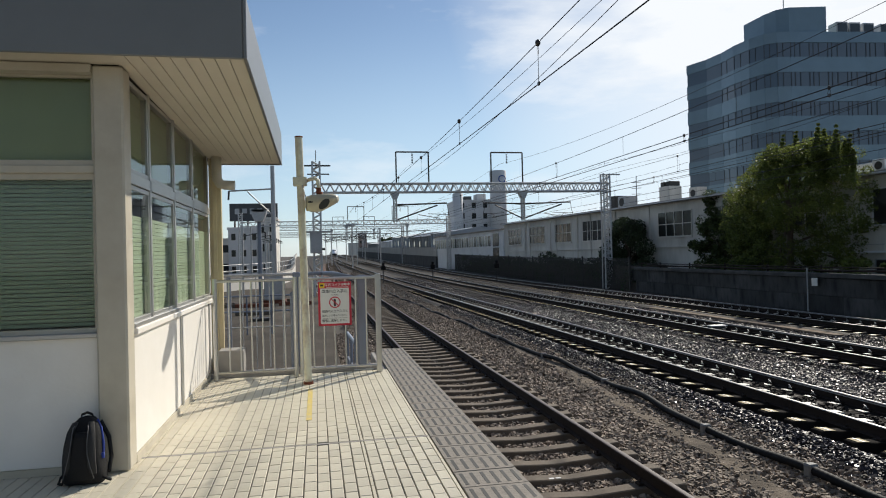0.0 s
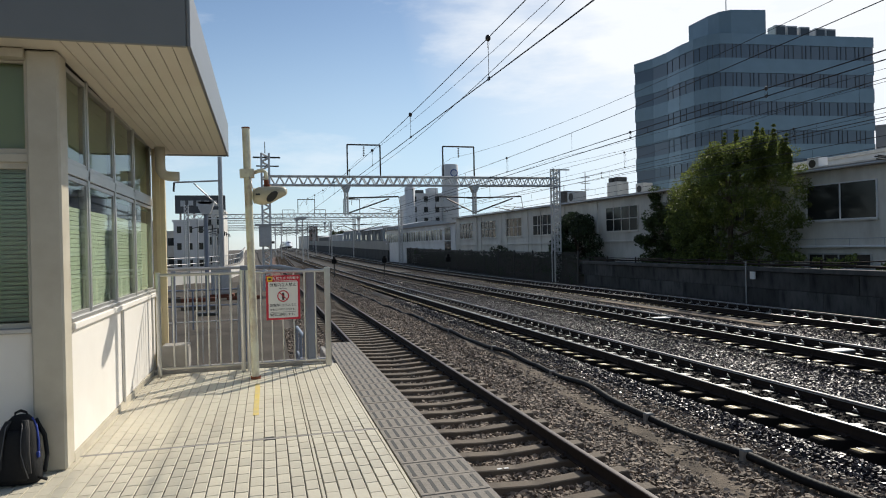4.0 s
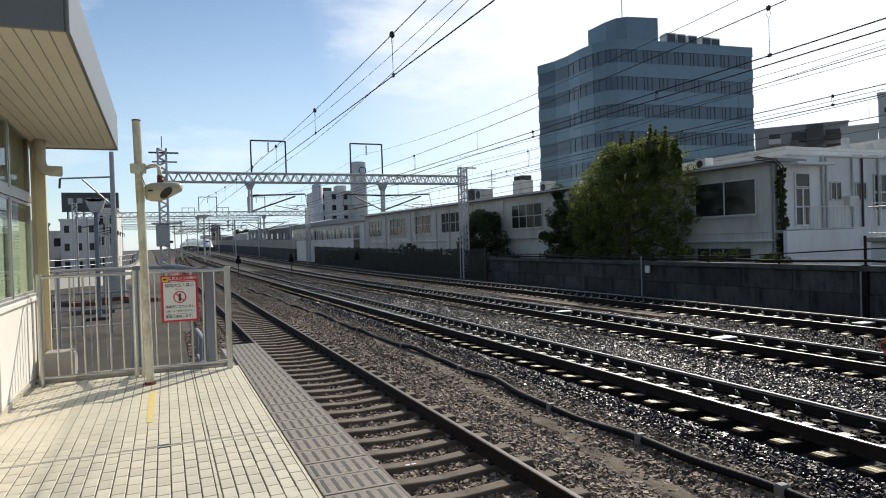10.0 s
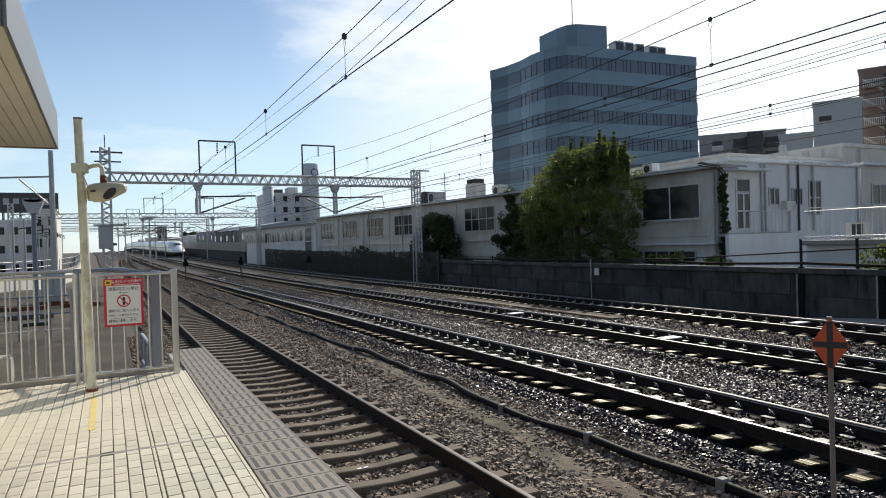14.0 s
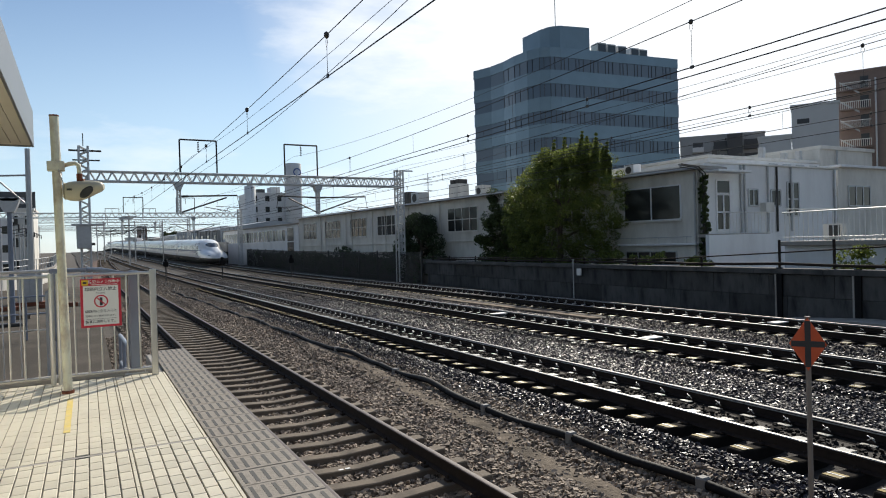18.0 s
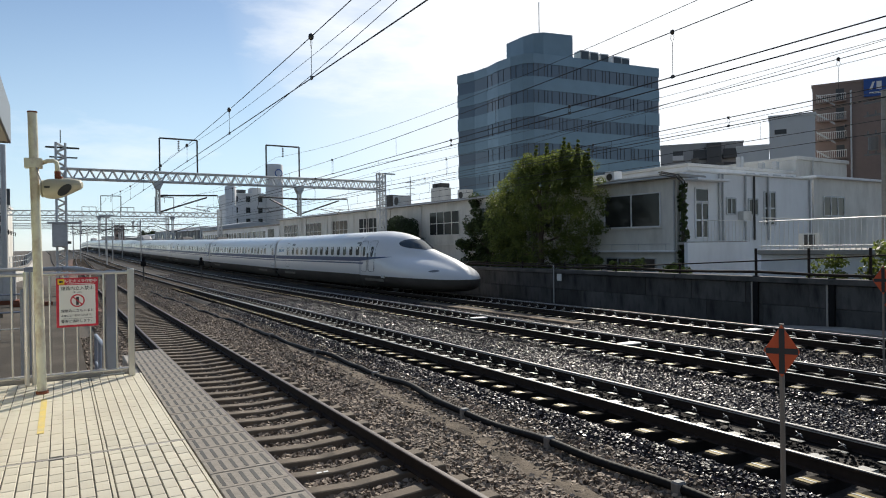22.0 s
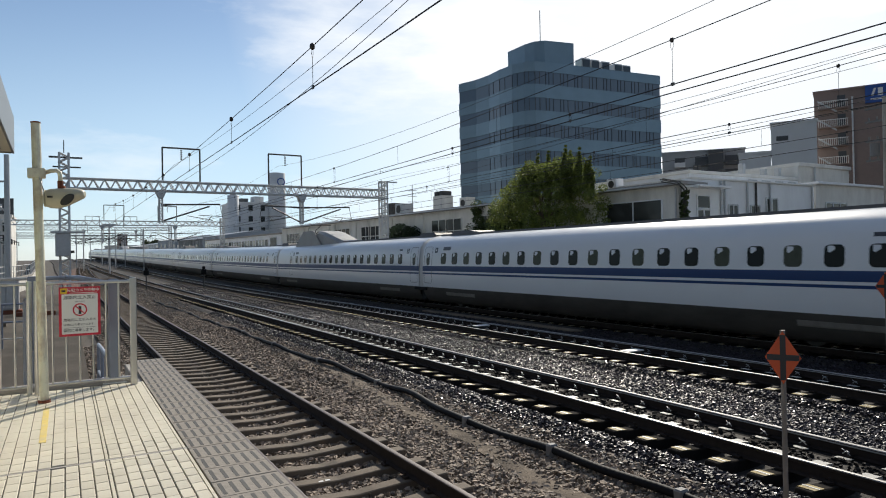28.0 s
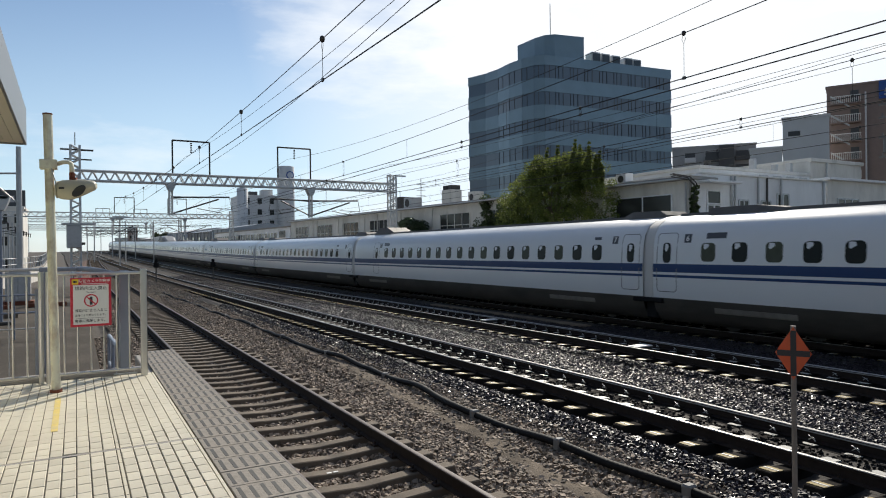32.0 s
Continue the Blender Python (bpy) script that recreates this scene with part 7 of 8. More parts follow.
loft(lw, [[(x, y, -1.5), (x, y, 0.45 + rise(y)), (x + 0.25, y, 0.45 + rise(y)), (x + 0.25, y, -1.5)] for x, y in ((21.2 + bend(y), y) for y in range(106, 262, 6))])
far_wall = solid("far_boundary_wall", lw, M_WALL, "dark concrete boundary wall with pale panels along the far curve", "wall", "structure")
for y in range(106, 256, 6):
    x0, x1 = 21.3 + bend(y), 21.3 + bend(y + 6)
    part("wall_panel", loft(bmesh.new(), [[(x, v, 0.46 + rise(v)), (x, v, 1.95 + rise(v)), (x + 0.12, v, 1.95 + rise(v)), (x + 0.12, v, 0.46 + rise(v))] for x, v in ((x0, y + 0.03), (x1, y + 5.97))]), M_WALLPALE if y % 18 else M_SHED, far_wall)
br2 = block("brick_tower", "reddish brown flats in the distance", (16.5, 262), 0, 3.0, 6, 10.6, M_BROWN, 5, 2, win=(0.5, 0.4))
# far skyline, low and uneven
rs = random.Random(8)
for k in range(46):
    a = -24 + k * 2.0
    dist = rs.uniform(300, 430)
    w, h = rs.uniform(10, 26), rs.uniform(5, 13) if a > 10 else rs.uniform(2.5, 5.5)
    x, y = dist * math.sin(radians(a)), dist * math.cos(radians(a))
    if -9 < a < 3:
        continue
    b = bx(-w / 2, w / 2, -5, 5, -1.5, h)
    t = thing("far_house", "small pale building on the skyline", "building", pose(x, y, rise(y), 0, 0, -a + rs.uniform(-20, 20)), group="buildings of the skyline")
    part("body", b, rs.choice((M_PALE, M_OLDWHITE, M_METALROOF, M_BROWN)), t)
    part("roof", bx(-w / 2 - 0.2, w / 2 + 0.2, -5.2, 5.2, h, h + 0.5), M_METALROOF, t)
wood = [(rs.uniform(60, 90), 330 + rs.uniform(-20, 20), rs.uniform(2, 9), rs.uniform(2, 3.5)) for _ in range(30)] + [(28 + rs.uniform(-6, 7), 270 + rs.uniform(-4, 4), rs.uniform(3, 8.5), rs.uniform(1.4, 2.4)) for _ in range(16)]
wd = leaf_cloud(wood, 160, 0.5, 77)
wd.materials.append(M_LEAFDARK)
tagged(new("far_trees", wd), "dark clump of trees far beyond the roofs", "trees", kind="stuff")


# ---- overhead line ----
M_WIRE = material("dark_wire", (0.03, 0.03, 0.032), 0.5, metal=0.5)
M_INSUL = material("dark_insulator", (0.035, 0.03, 0.028), 0.35)


def lattice(name, parent, p0, p1, up, side, h, w, n, r=0.03):
    """A square lattice girder from p0 to p1: four chords and zigzag webs."""
    p0, p1, up, side = Vector(p0), Vector(p1), Vector(up), Vector(side)
    b = bmesh.new()
    cs = [(a * h / 2, c * w / 2) for a in (-1, 1) for c in (-1, 1)]
    for u, s in cs:
        o = up * u + side * s
        rod(b, p0 + o, p1 + o, r, 5)
    for k in range(n):
        a, m, c = p0.lerp(p1, k / n), p0.lerp(p1, (k + 0.5) / n), p0.lerp(p1, (k + 1) / n)
        for s in (-w / 2, w / 2):
            rod(b, a + up * (-h / 2) + side * s, m + up * (h / 2) + side * s, r * 0.6, 4)
            rod(b, m + up * (h / 2) + side * s, c + up * (-h / 2) + side * s, r * 0.6, 4)
        rod(b, a + up * (h / 2) - side * (w / 2), m + up * (h / 2) + side * (w / 2), r * 0.5, 4)
    return part(name, b, M_GANTRY, parent)


def gantry(y, xl, xr, portals, first):
    dx, up = bend(y) if y > 60 else 0.0, rise(y) if y > 120 else 0.0
    z0, z1 = (5.94, 6.55) if y < 60 else (6.12 + up, 6.72 + up)
    g = thing("gantry", "grey lattice steel gantry spanning the tracks", "gantry", group="gantries over the line")
    lattice("beam", g, (xl + dx, y, (z0 + z1) / 2), (xr + dx, y, (z0 + z1) / 2), (0, 0, 1), (0, 1, 0), z1 - z0, 0.55, 34, 0.065)
    for x, zt in ((xl, 8.1), (xr, 7.25)):
        lattice("mast", g, (x + dx, y, -1.45), (x + dx, y, zt + up), (1, 0, 0), (0, 1, 0), 0.50, 0.5, 17, 0.07)
    part("arm", bx(xl + dx - 0.8, xl + dx + 1.0, y - 0.05, y + 0.05, 7.78 + up, 7.88 + up), M_DARKSTEEL, g)
    part("arm", bx(xl + dx - 0.6, xl + dx + 0.9, y - 0.05, y + 0.05, 7.20 + up, 7.28 + up), M_DARKSTEEL, g)
    part("arm", bx(xr + dx - 0.3, xr + dx + 1.2, y - 0.05, y + 0.05, 7.15 + up, 7.25 + up), M_GALV, g)
    part("lightning_rod", rod(bmesh.new(), (xl + dx, y, 8.1 + up), (xl + dx, y, 8.9 + up), 0.03, 6), M_DARKSTEEL, g)
    for a, b, drop in portals:
        f = bmesh.new()
        for x in (a, b):
            rod(f, (x + dx, y, z1), (x + dx, y, 8.82 + up), 0.055, 6)
        rod(f, (a + dx, y, 8.82 + up), (b + dx, y, 8.82 + up), 0.055, 6)
        part("portal", f, M_DARKSTEEL, g, "dark pipe portal above the beam")
        x = (a + b) / 2 + dx
        ins = bmesh.new()
        for k in range(6):
            rod(ins, (x, y, 8.7 - 0.12 * k + up), (x, y, 8.63 - 0.12 * k + up), 0.075, 8, 0.04)
        part("insulator", ins, M_INSUL, g)
        lattice("hanger", g, (drop + dx, y, z0), (drop + dx, y, 3.85 + up), (1, 0, 0), (0, 1, 0), 0.20, 0.20, 6, 0.05)
        part("collar", loft(bmesh.new(), [[(drop + dx + s * w, y + c * 0.3, z) for s, c in ((-1, -1), (1, -1), (1, 1), (-1, 1))] for z, w in ((z0, 0.34), (z0 - 0.5, 0.12))]), M_GALV, g)
    for cx, ti, li in TRACKS[1:]:
        arm = bmesh.new()
        hx = min((p[2] for p in portals), key=lambda v: abs(v - cx)) if portals else cx + 2.5
        s = 1 if hx > cx else -1
        rod(arm, (hx + dx, y, 5.05 + up), (cx - s * 0.9 + dx, y - 0.05, 5.15 + up), 0.055, 6)
        rod(arm, (hx + dx, y, 3.95 + up), (cx - s * 0.2 + dx, y - 0.05, 5.0 + up), 0.05, 6)
        rod(arm, (cx + s * 1.2 + dx, y, 4.35 + up), (cx - s * 0.4 + dx, y - 0.05, 4.05 + up), 0.025, 6)
        rod(arm, (cx - s * 1.1 + dx, y, 4.32 + up), (cx + s * 0.5 + dx, y, 4.40 + up), 0.022, 5)
        rod(arm, (cx - s * 0.9 + dx, y, 5.15 + up), (cx - s * 1.05 + dx, y, 4.3 + up), 0.02, 5)
        rod(arm, (cx - s * 0.4 + dx, y, 4.4 + up), (cx - s * 0.1 + dx, y, 4.02 + up), 0.02, 5)
        part("cantilever", arm, M_DARKSTEEL, g)
        part("insulator", rod(bmesh.new(), (hx - s * 0.15 + dx, y, 5.05 + up), (hx - s * 0.6 + dx, y, 5.07 + up), 0.07, 8), M_INSUL, g)
    return g


gantry(46.0, -0.1, 21.35, ((5.49, 7.83, 5.36), (12.46, 14.85, 14.82)), True)
gantry(97.0, -9.0, 21.3, ((6.2, 8.6, 6.0), (12.8, 15.2, 15.0)), False)
gantry(142.0, -8.0, 21.3, ((6.2, 8.6, 6.0), (12.8, 15.2, 15.0)), False)
gantry(190.0, -8.0, 21.3, ((6.2, 8.6, 6.0),), False)
gantry(238.0, -8.0, 21.3, (), False)
pm = thing("track_mast", "slim steel mast with a wide head between the tracks", "mast", Matrix.Translation((5.8, 112.0, rise(112))))
part("shaft", rod(bmesh.new(), (0, 0, -1.45), (0, 0, 6.0), 0.13, 10), M_GALV, pm)
part("head", loft(bmesh.new(), [[(s * w, c * 0.3, z) for s, c in ((-1, -1), (1, -1), (1, 1), (-1, 1))] for z, w in ((5.75, 0.22), (6.15, 1.0), (6.3, 1.0))]), M_GALV, pm)


def span_height(y, mid, low, k, span=48.0):
    """Height of a wire hung as a parabola, lowest at mid in the span over the platform and repeated beyond."""
    u = (y - 46.0) % span - span / 2 if y > 46 else y - mid
    kk = k * ((46.0 - mid) / (span / 2)) ** 2 if y > 46 else k
    return low + kk * u * u + rise(y)


def wire(name, label, x, zf, y0, y1, r=0.009):
    n = int((y1 - y0) / 2.0)
    pts = [(x + bend(y), y, zf(y)) for y in (y0 + (y1 - y0) * k / n for k in range(n + 1))]
    return solid(name, pipe(bmesh.new(), pts, r, 5), M_WIRE, label, "wire", group="wires of the overhead line")


def spacer(x, y, z, d, r=0.058):
    """A round clamp with a thin dropper of d metres."""
    sp = thing("wire_spacer", "small round spacer clamped on the wire", "spacer", Matrix.Translation((x + bend(y), y, z)), group="spacers on the wires")
    part("ball", turned(bmesh.new(), [(0.3 * r, -1.2 * r), (0.85 * r, -0.75 * r), (r, 0), (0.85 * r, 0.75 * r), (0.3 * r, 1.2 * r)], 12), M_INSUL, sp)
    if d:
        part("loop", pipe(bmesh.new(), [(0, -0.02, -r), (0, -0.035, -r - 0.06), (0, 0, -r - 0.13), (0, 0.035, -r - 0.06), (0, 0.02, -r)], 0.0035, 5), M_WIRE, sp)
        part("dropper", rod(bmesh.new(), (0, 0, -r - 0.12), (0.0, 0, -d), 0.004, 5), M_WIRE, sp)
        part("clamp", bx(-0.012, 0.012, -0.03, 0.03, -d - 0.02, -d + 0.03, 0.004), M_INSUL, sp)


# near track: one messenger over the contact wire
near_low = lambda y: span_height(y, 18.0, 4.22, 0.0009)
wire("messenger_wire", "sagging dark messenger wire above the contact wire", 2.85, near_low, -14, 185, 0.0065)
wire("contact_wire", "dark contact wire over the track", 2.85, lambda y: 3.73 + 0.005 * max(0, min(y, 24) - 5) + rise(y), -14, 185, 0.0085)
for k in range(-2, 8):
    y = 8.28 + 4.9 * k
    spacer(2.85, y, near_low(y), near_low(y) - 3.73 - 0.005 * max(0, min(y, 24) - 5), 0.038)
# crossing wire drawn up over the platform
wire("anchor_wire", "dark wire drawn up from the turnout over the platform", 5.4, lambda y: 5.45 + 0.0019 * max(0.0, 29.0 - y) ** 2 + rise(y), -8, 46, 0.008)
# main tracks: messenger, auxiliary wire and contact wire
for cx, mid, low, k, za, zc in ((8.2, 21.0, 4.55, 0.00105, 4.06, 3.93), (12.85, 22.0, 4.83, 0.00055, 4.26, 4.07), (17.6, 22.0, 4.90, 0.0006, 4.47, 4.15)):
    top = lambda y: span_height(y, mid, low, k)
    wire("messenger_wire", "sagging dark messenger wire above the contact wire", cx, top, -20, 290, 0.0075)
    wire("auxiliary_wire", "dark auxiliary wire between messenger and contact wire", cx, lambda y: za + rise(y), -20, 290, 0.0095)
    wire("contact_wire", "dark contact wire over the track", cx, lambda y: zc + rise(y), -20, 290, 0.0095)
    dr = bmesh.new()
    for q in range(42):
        y = 11.6 + 4.9 * q
        rod(dr, (cx + bend(y), y, top(y)), (cx + bend(y), y, za + rise(y)), 0.004, 4)
        rod(dr, (cx + bend(y), y + 1.2, za + rise(y)), (cx + bend(y), y + 1.2, zc + rise(y)), 0.004, 4)
    solid("droppers", dr, M_WIRE, "thin droppers between messenger and contact wire", "wire", kind="stuff")
    for y in (6.8, 21.5, 36.2):
        spacer(cx, y, top(y), top(y) - za - rise(y), 0.034)
    for y in (9.2, 13.5, 23.2):
        spacer(cx, y, za, za - zc, 0.03)
# feeders on the portals' insulators and beyond the far track
for cx, mid, low, k, far in ((6.66, 25.5, 7.30, 0.00098, 290), (13.55, 24.0, 7.15, 0.0017, 290), (21.6, 19.0, 7.55, 0.0006, 290), (22.3, 22.0, 7.25, 0.0006, 290), (22.3, 24.0, 6.1, 0.0004, 150), (-0.9, 24.0, 7.45, 0.0006, 240)):
    wire("feeder_wire", "dark feeder wire high beside the tracks", cx, lambda y: span_height(y, mid, low, k), -30 if cx > 0 else 46, far, 0.008)
wire("service_wire", "dark service wire climbing beside the far track", 21.6, lambda y: 6.43 + 0.0413 * max(0.0, 37.3 - y) + rise(y), -20, 46, 0.008)

# ---- trackside signals ----
for x, y in ((6.0, 62.0), (10.6, 61.0), (15.9, 57.5)):
    sgl = thing("dwarf_signal", "low dark signal post beside the track", "signal", Matrix.Translation((x, y, 0)), group="dwarf signals")
    part("post", rod(bmesh.new(), (0, 0, -1.45), (0, 0, 0.4), 0.06, 8), M_DARKSTEEL, sgl)
    part("head", bx(-0.22, 0.22, -0.15, 0.15, 0.1, 0.55, 0.06), M_BLACK, sgl)
    part("hood", bx(-0.12, 0.12, -0.15, 0.15, 0.55, 0.80, 0.05), M_BLACK, sgl)
    part("foot", bx(-0.2, 0.2, -0.2, 0.2, -1.5, -1.25), M_CONC, sgl)

# ---- beyond the platform end ----
solid("service_yard", bx(-16, 0.35, 8.6, 60, -1.6, -1.22), M_ASPHALT, "grey asphalt service yard past the platform end", "yard", "structure")
stp = thing("steps", "concrete steps down from the platform end", "steps", kind="structure")
for k in range(6):
    part("step", bx(-0.42, 0.34, 8.61 + 0.30 * k, 8.91 + 0.30 * k, -1.4, -0.05 - 0.19 * k, 0.01), M_CONC, stp)
hr = thing("stair_railing", "blue-grey pipe railing beside the steps", "railing")
for x in (-0.5, 0.42):
    part("top_rail", pipe(bmesh.new(), [(x, 8.75, 1.0), (x, 9.2, 0.98), (x, 10.6, 0.05), (x, 13.5, -0.1)], 0.03, 8), M_BLUEGREY, hr)
    part("mid_rail", pipe(bmesh.new(), [(x, 8.75, 0.55), (x, 9.2, 0.5), (x, 10.6, -0.4), (x, 13.5, -0.6)], 0.022, 8), M_BLUEGREY, hr)
    for y, z0, z1 in ((8.75, -0.1, 1.0), (9.6, -0.9, 0.7), (10.6, -1.3, 0.05), (12.0, -1.3, -0.02), (13.5, -1.3, -0.1)):
        part("post", rod(bmesh.new(), (x, y, z0), (x, y, z1), 0.028, 8), M_BLUEGREY, hr)
yf = thing("yard_fence", "grey steel fence across the service yard", "fence")
for k in range(14):
    part("post", rod(bmesh.new(), (-12 + 0.85 * k, 24.0, -1.25), (-12 + 0.85 * k, 24.0, 0.15), 0.03, 6), M_BLUEGREY, yf)
for z in (0.15, -0.4):
    part("rail", rod(bmesh.new(), (-12, 24.0, z), (-0.6, 24.0, z), 0.03, 6), M_BLUEGREY, yf)
lp = thing("yard_lamp", "blue-grey lamp post with a flared floodlight head", "lamp post", Matrix.Translation((-2.6, 29.3, -1.22)))
part("post", rod(bmesh.new(), (0, 0, 0), (0, 0, 4.35), 0.085, 12), M_BLUEGREY, lp)
part("base", bx(-0.45, 0.45, -0.3, 0.3, 0, 0.12, 0.03), M_DARKSTEEL, lp)
part("head", loft(bmesh.new(), [[(s * w, c * 0.25, z) for s, c in ((-1, -1), (1, -1), (1, 1), (-1, 1))] for z, w in ((4.3, 0.16), (4.5, 0.26), (4.82, 0.36), (4.72, 0.2))]), M_GALV, lp, "flared grey lamp head")
cm = thing("catenary_mast", "tall grey steel mast with a side arm", "mast", Matrix.Translation((-3.25, 49.5, -1.3)))
part("shaft", rod(bmesh.new(), (0, 0, 0), (0, 0, 9.6), 0.18, 12, 0.15), M_GALV, cm)
part("arm", rod(bmesh.new(), (0.1, 0, 7.9), (-3.1, 0, 7.75), 0.06, 8), M_GALV, cm)
part("brace", rod(bmesh.new(), (-0.1, 0, 6.0), (-1.8, 0, 7.7), 0.05, 8), M_GALV, cm)
part("insulator", rod(bmesh.new(), (-3.1, 0, 7.75), (-3.15, 0, 7.1), 0.07, 8), M_INSUL, cm)
cab = thing("cabinet", "grey equipment cabinet on a rust-red plinth", "cabinet", Matrix.Translation((-2.75, 40.5, -1.22)))
part("body", bx(-0.55, 0.55, -0.4, 0.4, 0.2, 1.75, 0.03), M_GALV, cab)
part("door", bx(-0.50, -0.02, -0.43, -0.402, 0.28, 1.68, 0.01), M_GALV, cab)
part("door", bx(0.02, 0.50, -0.43, -0.402, 0.28, 1.68, 0.01), M_GALV, cab)
part("plinth", bx(-0.7, 0.7, -0.5, 0.5, 0, 0.2), M_RUST, cab)
eq = thing("relay_box", "grey relay box on the lattice mast", "relay box", Matrix.Translation((-0.10, 45.4, 1.75)))
part("casing", bx(-0.5, 0.3, -0.3, 0.3, 0, 1.4, 0.04), M_GALV, eq)
part("roof", bx(-0.75, 1.0, -0.35, 0.35, 1.4, 1.52), M_GALV, eq)
part("bracket", bx(0.2, 0.5, -0.1, 0.7, 0.2, 0.35), M_DARKSTEEL, eq)
wf = thing("white_wall", "long low white wall behind the yard", "wall")
WALL_LINE = ((-14.5, 44), (-10.4, 52), (-7.8, 57), (-5.4, 62), (-4.0, 70), (-3.1, 80), (-3.5, 105), (-4.6, 140), (-6.6, 200), (-9.0, 300))
part("wall", loft(bmesh.new(), [[(x, y, -1.5), (x, y, -0.22 + rise(y)), (x - 0.3, y, -0.22 + rise(y)), (x - 0.3, y, -1.5)] for x, y in WALL_LINE]), M_OLDWHITE, wf)
part("coping", loft(bmesh.new(), [[(x + 0.05, y, -0.22 + rise(y)), (x + 0.05, y, -0.13 + rise(y)), (x - 0.35, y, -0.13 + rise(y)), (x - 0.35, y, -0.22 + rise(y))] for x, y in WALL_LINE]), M_CONC, wf)
for k in range(64):
    y = 44.5 + 1.5 * k
    x = float(np.interp(y, [q[1] for q in WALL_LINE], [q[0] for q in WALL_LINE]))
    part("fence_post", bx(x - 0.18, x - 0.12, y - 0.03, y + 0.03, -0.13 + rise(y), 0.95 + rise(y)), M_GALV, wf)
for h in (0.92, 0.40):
    part("fence_rail", pipe(bmesh.new(), [(x - 0.15, y, h + rise(y)) for x, y in WALL_LINE[:8]], 0.03, 6), M_GALV, wf)
for x0, y0, w, top, fl_, c_, mt in ((-13.4, 104, 4.6, 6.0, 3, 3, M_PALE), (-9.2, 106, 2.8, 7.6, 3, 2, M_OLDWHITE), (-16, 112, 7.0, 4.6, 2, 3, M_OLDWHITE), (-22, 96, 7, 5.5, 2, 3, M_PALE)):
    block("town_house", "white town house with small windows", (x0, y0), 0, w, 10, top, mt, fl_, c_, win=(0.4, 0.4))
bb = thing("billboard", "black rooftop billboard seen from behind", "billboard", Matrix.Translation((-9.9, 108, 0)))
part("panel", bx(-3.7, 3.7, -0.2, 0.1, 7.5, 10.3), M_SLATE, bb)
for x in (-3.0, -1.0, 1.0, 2.6):
    part("strut", bx(x - 0.08, x + 0.08, -0.1, 1.2, 4.0, 7.6), M_DARKSTEEL, bb)
for k in range(5):
    part("bar", bx(-2.9 + 1.15 * k, -2.2 + 1.15 * k, -0.22, -0.201, 8.6 + 0.15 * (k % 2), 9.5), M_GALV, bb)
# railing round the landing past the fence
lr = thing("landing_railing", "blue-grey steel railing behind the platform fence", "railing")
part("post", bx(-0.545, -0.43, 10.25, 10.36, -1.22, 1.25, 0.01), M_BLUEGREY, lr)
for x in (-1.5, -2.6, -3.7, -4.8):
    part("post", bx(x - 0.03, x + 0.03, 10.28, 10.34, -1.22, 1.20, 0.006), M_BLUEGREY, lr)
part("top_rail", rod(bmesh.new(), (-0.45, 10.3, 1.22), (-0.08, 10.3, 1.22), 0.03, 8), M_BLUEGREY, lr)
part("top_rail", rod(bmesh.new(), (-5.0, 10.3, 1.22), (-0.5, 10.3, 1.22), 0.022, 8), M_GALV, lr)
part("mid_rail", rod(bmesh.new(), (-5.0, 10.3, 0.42), (-0.5, 10.3, 0.42), 0.012, 8), M_GALV, lr)
part("side_rail", pipe(bmesh.new(), [(-0.08, 10.3, 1.22), (0.06, 10.0, 1.22), (0.30, 8.9, 1.18)], 0.035, 8), M_BLUEGREY, lr)
for k in range(22):
    part("bar", rod(bmesh.new(), (-4.9 + 0.2 * k, 10.3, -0.2), (-4.9 + 0.2 * k, 10.3, 1.21), 0.010, 6), M_GALV, lr)
# clutter of the yard
ry2 = random.Random(14)
for k in range(9):
    x, y = -1.2 - 0.9 * k + ry2.uniform(-0.3, 0.3), 33 + ry2.uniform(-4, 9)
    solid("stacked_sleeper", bx(x - 0.9, x + 0.9, y - 0.12, y + 0.12, -1.22, -1.02, 0.015), M_SLEEPER if k % 3 else M_RUST, "old sleeper lying in the service yard", "sleeper", group="old sleepers in the yard")
for k in range(7):
    y = 52 + 9 * k
    m = thing("yard_mast", "slim grey line mast beside the service yard", "mast", Matrix.Translation((-5.2 + bend(y), y, -1.4 + rise(y))), group="line masts by the yard")
    part("shaft", rod(bmesh.new(), (0, 0, 0), (0, 0, 5.2 + 0.5 * (k % 3)), 0.07, 8), M_GALV, m)
    part("arm", rod(bmesh.new(), (0, 0, 4.6), (1.7, 0, 4.9), 0.035, 6), M_DARKSTEEL, m)
    part("insulator", rod(bmesh.new(), (1.7, 0, 4.9), (1.7, 0, 4.4), 0.06, 6), M_INSUL, m)
for y in (132, 166, 214):
    for x in (5.45, 10.5, 15.2):
        m = thing("track_mast", "slim steel mast with a side arm between the tracks", "mast", Matrix.Translation((x + bend(y), y, rise(y))), group="masts between the far tracks")
        part("shaft", rod(bmesh.new(), (0, 0, -1.45), (0, 0, 6.1), 0.10, 8), M_GALV, m)
        part("arm", rod(bmesh.new(), (-2.4, 0, 4.9), (2.4, 0, 4.9), 0.05, 6), M_DARKSTEEL, m)
        part("brace", rod(bmesh.new(), (-1.6, 0, 4.9), (0, 0, 3.9), 0.04, 6), M_DARKSTEEL, m)
        part("brace", rod(bmesh.new(), (1.6, 0, 4.9), (0, 0, 3.9), 0.04, 6), M_DARKSTEEL, m)
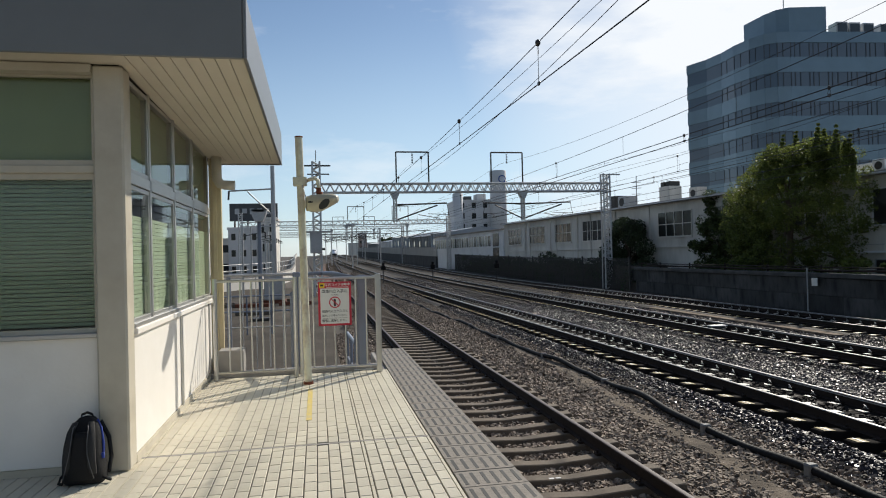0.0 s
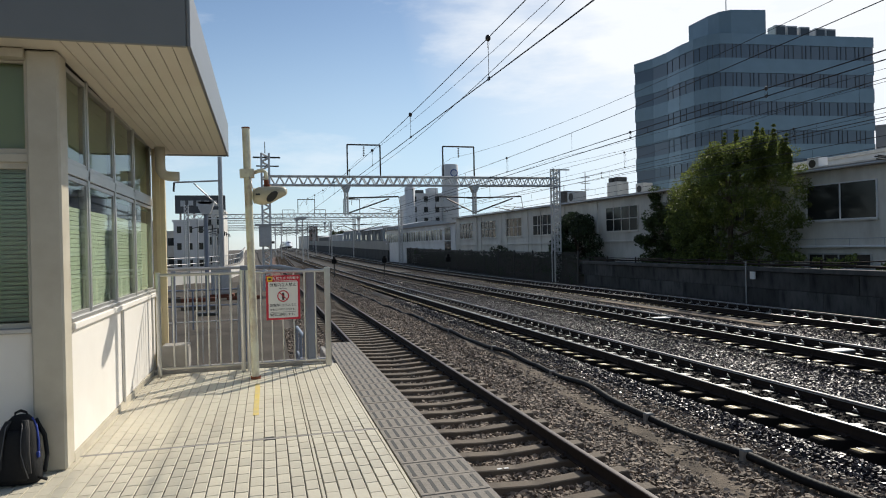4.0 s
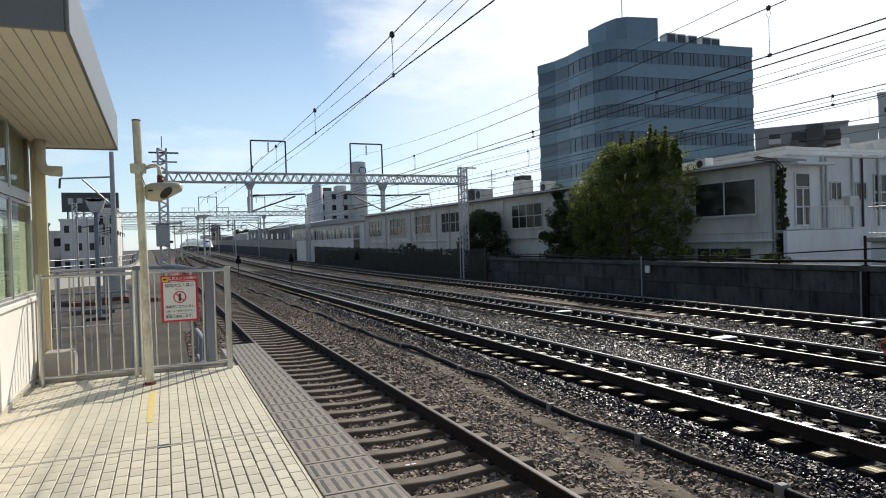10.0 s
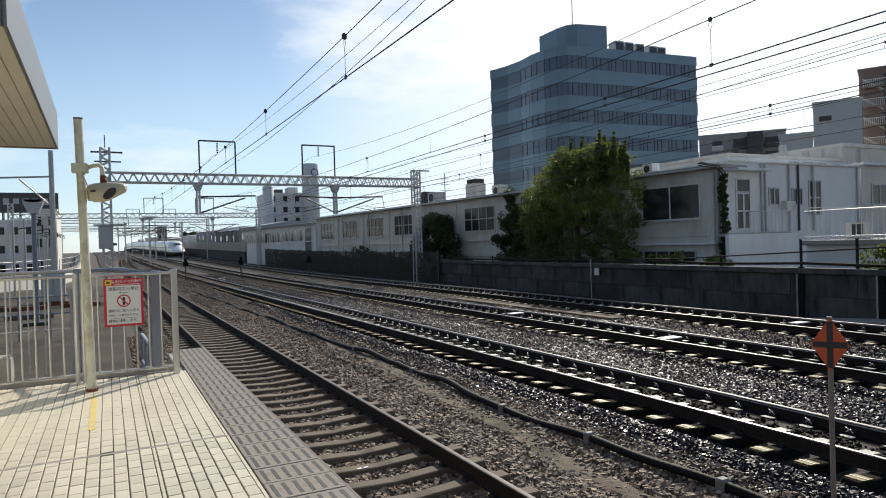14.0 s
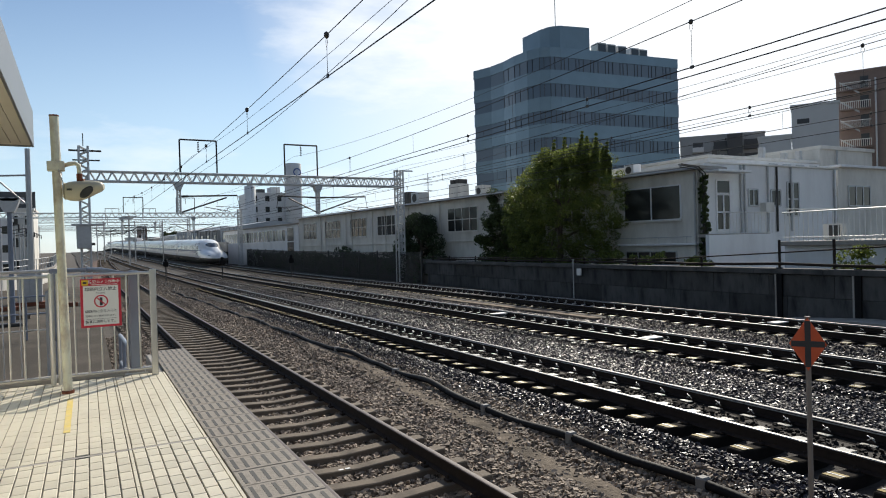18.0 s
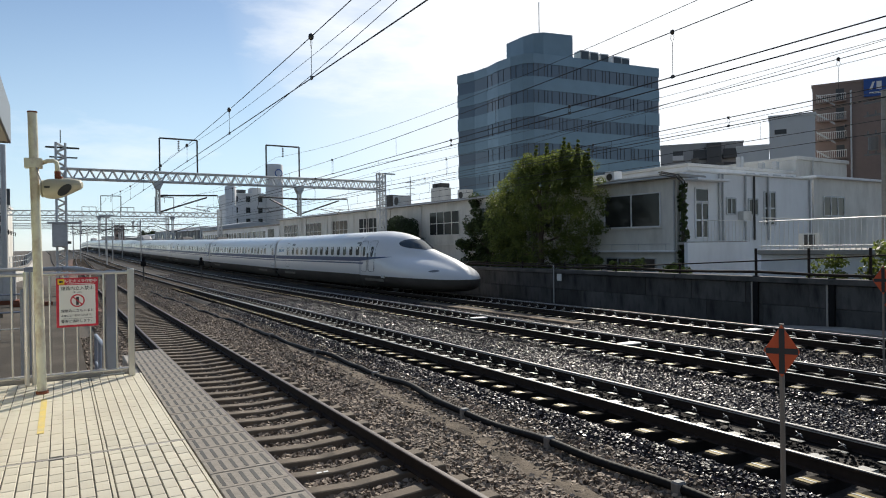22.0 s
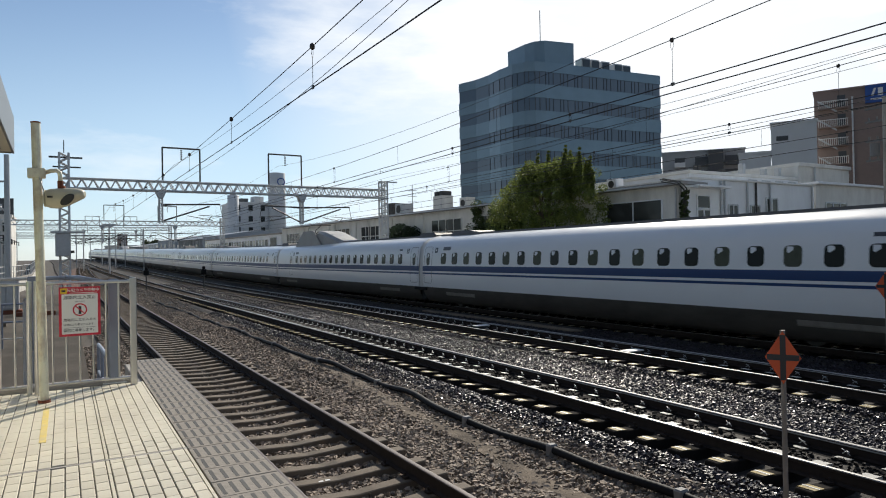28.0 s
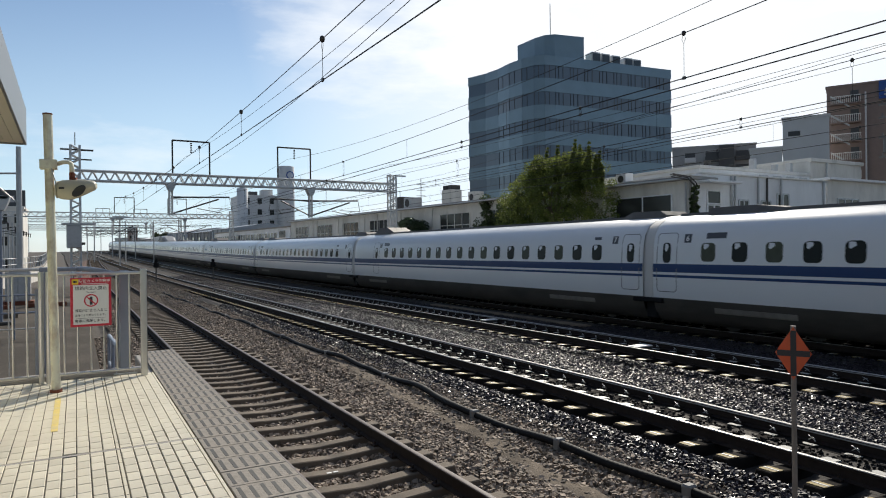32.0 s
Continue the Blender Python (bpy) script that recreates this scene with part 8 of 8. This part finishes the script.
# rusty earth beside the curve of the near track
rb = bmesh.new()
loft(rb, [[(0.0 + w, y, -1.42 + rise(y)), (1.0 + w, y, -1.345 + rise(y)), (1.9 + w, y, -1.40 + rise(y))] for y, w in ((34, 0.3), (50, 0.1), (65, -0.2), (80, -0.3), (95, -0.3), (110, -0.2), (130, 0.2), (150, 0.9))], closed=False)
solid("rusty_ballast", rb, material("rust_stained_ballast", (0.11, 0.055, 0.035), 0.9, vary=0.4, scale=8, bump=0.8), "rust-stained ballast beside the near track", "ballast", "structure")

# ---- platform tiles and edge blocks ----
def tile_mesh(name, w, l, mat):
    b = bx(-w / 2, w / 2, -l / 2, l / 2, -0.011, 0.0)
    bmesh.ops.bevel(b, geom=[e for e in b.edges if all(v.co.z > -0.001 for v in e.verts)], offset=0.003, segments=1, affect="EDGES")
    me = bpy.data.meshes.new(name)
    b.to_mesh(me)
    b.free()
    me.materials.append(mat)
    return me


TW, TL = 0.0843, 0.170
TILE = tile_mesh("tile", TW - 0.008, TL - 0.005, M_TILE)
YC = 5.13                      # cross joint
COLUMNS = [(0.140 - TW * (k + 0.5), TW) for k in range(46)] + [(0.1535, 0.026)] + [(0.167 + TW * (k + 0.5), TW) for k in range(6)] + [(0.684, 0.026)]
rest = bmesh.new()
count = 0
for c, (x, w) in enumerate(COLUMNS):
    y_to = 4.86 if x < -1.6 else 8.345
    shift = (c * 0.618) % 1.0 if c % 3 == 0 else (0.5 if c % 2 else 0.0)
    for base, way in ((YC + 0.02, 1), (YC - 0.02, -1)):
        k = 0
        while True:
            a = TL * (k - shift)
            b = a + TL
            k += 1
            y0, y1 = sorted((base + way * max(a, 0.0), base + way * b))
            if (way > 0 and y0 > y_to - 0.03) or y1 < -2.5:
                break
            y1 = min(y1, y_to)
            if y1 - y0 < 0.03:
                continue
            full = abs(y1 - y0 - TL) < 1e-4 and w == TW
            if full and x > -1.3 and 3.7 < y0 < 5.5 and count < 300:
                ob = new("tile", TILE)
                ob.parent = platform
                ob.matrix_basis = Matrix.Translation((x, (y0 + y1) / 2, random.uniform(-0.0012, 0.0006))) @ Matrix.Rotation(random.uniform(-0.006, 0.006), 4, "Z")
                count += 1
            else:
                h = random.uniform(-0.0012, 0.0004)
                vs = [rest.verts.new(p) for p in ((x - w / 2 + 0.004, y0 + 0.0025, h), (x + w / 2 - 0.004, y0 + 0.0025, h), (x + w / 2 - 0.004, y1 - 0.0025, h), (x - w / 2 + 0.004, y1 - 0.0025, h),
                                                 (x - w / 2 + 0.002, y0, -0.011), (x + w / 2 - 0.002, y0, -0.011), (x + w / 2 - 0.002, y1, -0.011), (x - w / 2 + 0.002, y1, -0.011))]
                rest.faces.new(vs[:4])
                for i in range(4):
                    rest.faces.new((vs[i + 4], vs[(i + 1) % 4 + 4], vs[(i + 1) % 4], vs[i]))
tagged(part("more_tiles", rest, M_TILE, platform), kind="stuff")
part("yellow_line", bx(-0.295, -0.245, 5.92, 7.33, -0.002, 0.0022), material("worn_yellow_paint", (0.68, 0.52, 0.14), 0.7, vary=0.2, scale=20, dirt=(0.5, 0.43, 0.3), dirt_amount=0.7, dirt_scale=9), platform, "worn yellow painted line")
part("cross_joint", bx(-1.5, PX0, YC - 0.017, YC + 0.017, -0.008, -0.001), M_CONC, platform)
eb = bx(PX0 + 0.004, PX1, 0.003, 0.297, -0.022, 0.0, 0.004)
EDGE_BLOCK = bpy.data.meshes.new("edge_block")
for k in range(6):
    x = PX0 + 0.045 + k * 0.070
    box(eb, x - 0.012, x + 0.012, 0.04, 0.26, -0.003, 0.0012, slot=1)
eb.to_mesh(EDGE_BLOCK)
eb.free()
EDGE_BLOCK.materials.append(M_EDGE)
EDGE_BLOCK.materials.append(M_EDGEDARK)
for k in range(-10, 34):
    ob = new("edge_block", EDGE_BLOCK)
    ob.parent = platform
    ob.matrix_basis = Matrix.Translation((0, k * 0.30, random.uniform(-0.0015, 0.001)))


def car_pose(s0, length, t):
    """A car stands on its two bogies, on the bent track."""
    front, back = nose_at(t) + s0, nose_at(t) + s0 + length
    a = face_s(front + 0.12 * length)
    b = face_s(back - 0.12 * length)
    d = (b - a).normalized()
    base = a - d * 0.12 * length
    return Matrix.Translation(base) @ Matrix.Rotation(math.atan2(-d.x, d.y), 4, "Z") @ Matrix.Rotation(math.asin(d.z), 4, "X")


def motions():
    for c, s0 in train_cars:
        length = 27.35 if s0 == 0 else 25.0
        times = [0, 2, 4, 6, 8, 10, 12, 14, 16, 18, 19, 20, 21, 22, 22.5, 23, 23.5, 24, 25, 26, 27, 28, 29, 30, 31, 32]
        walk(c, [(t, car_pose(s0, length, t)) for t in times])


motions()
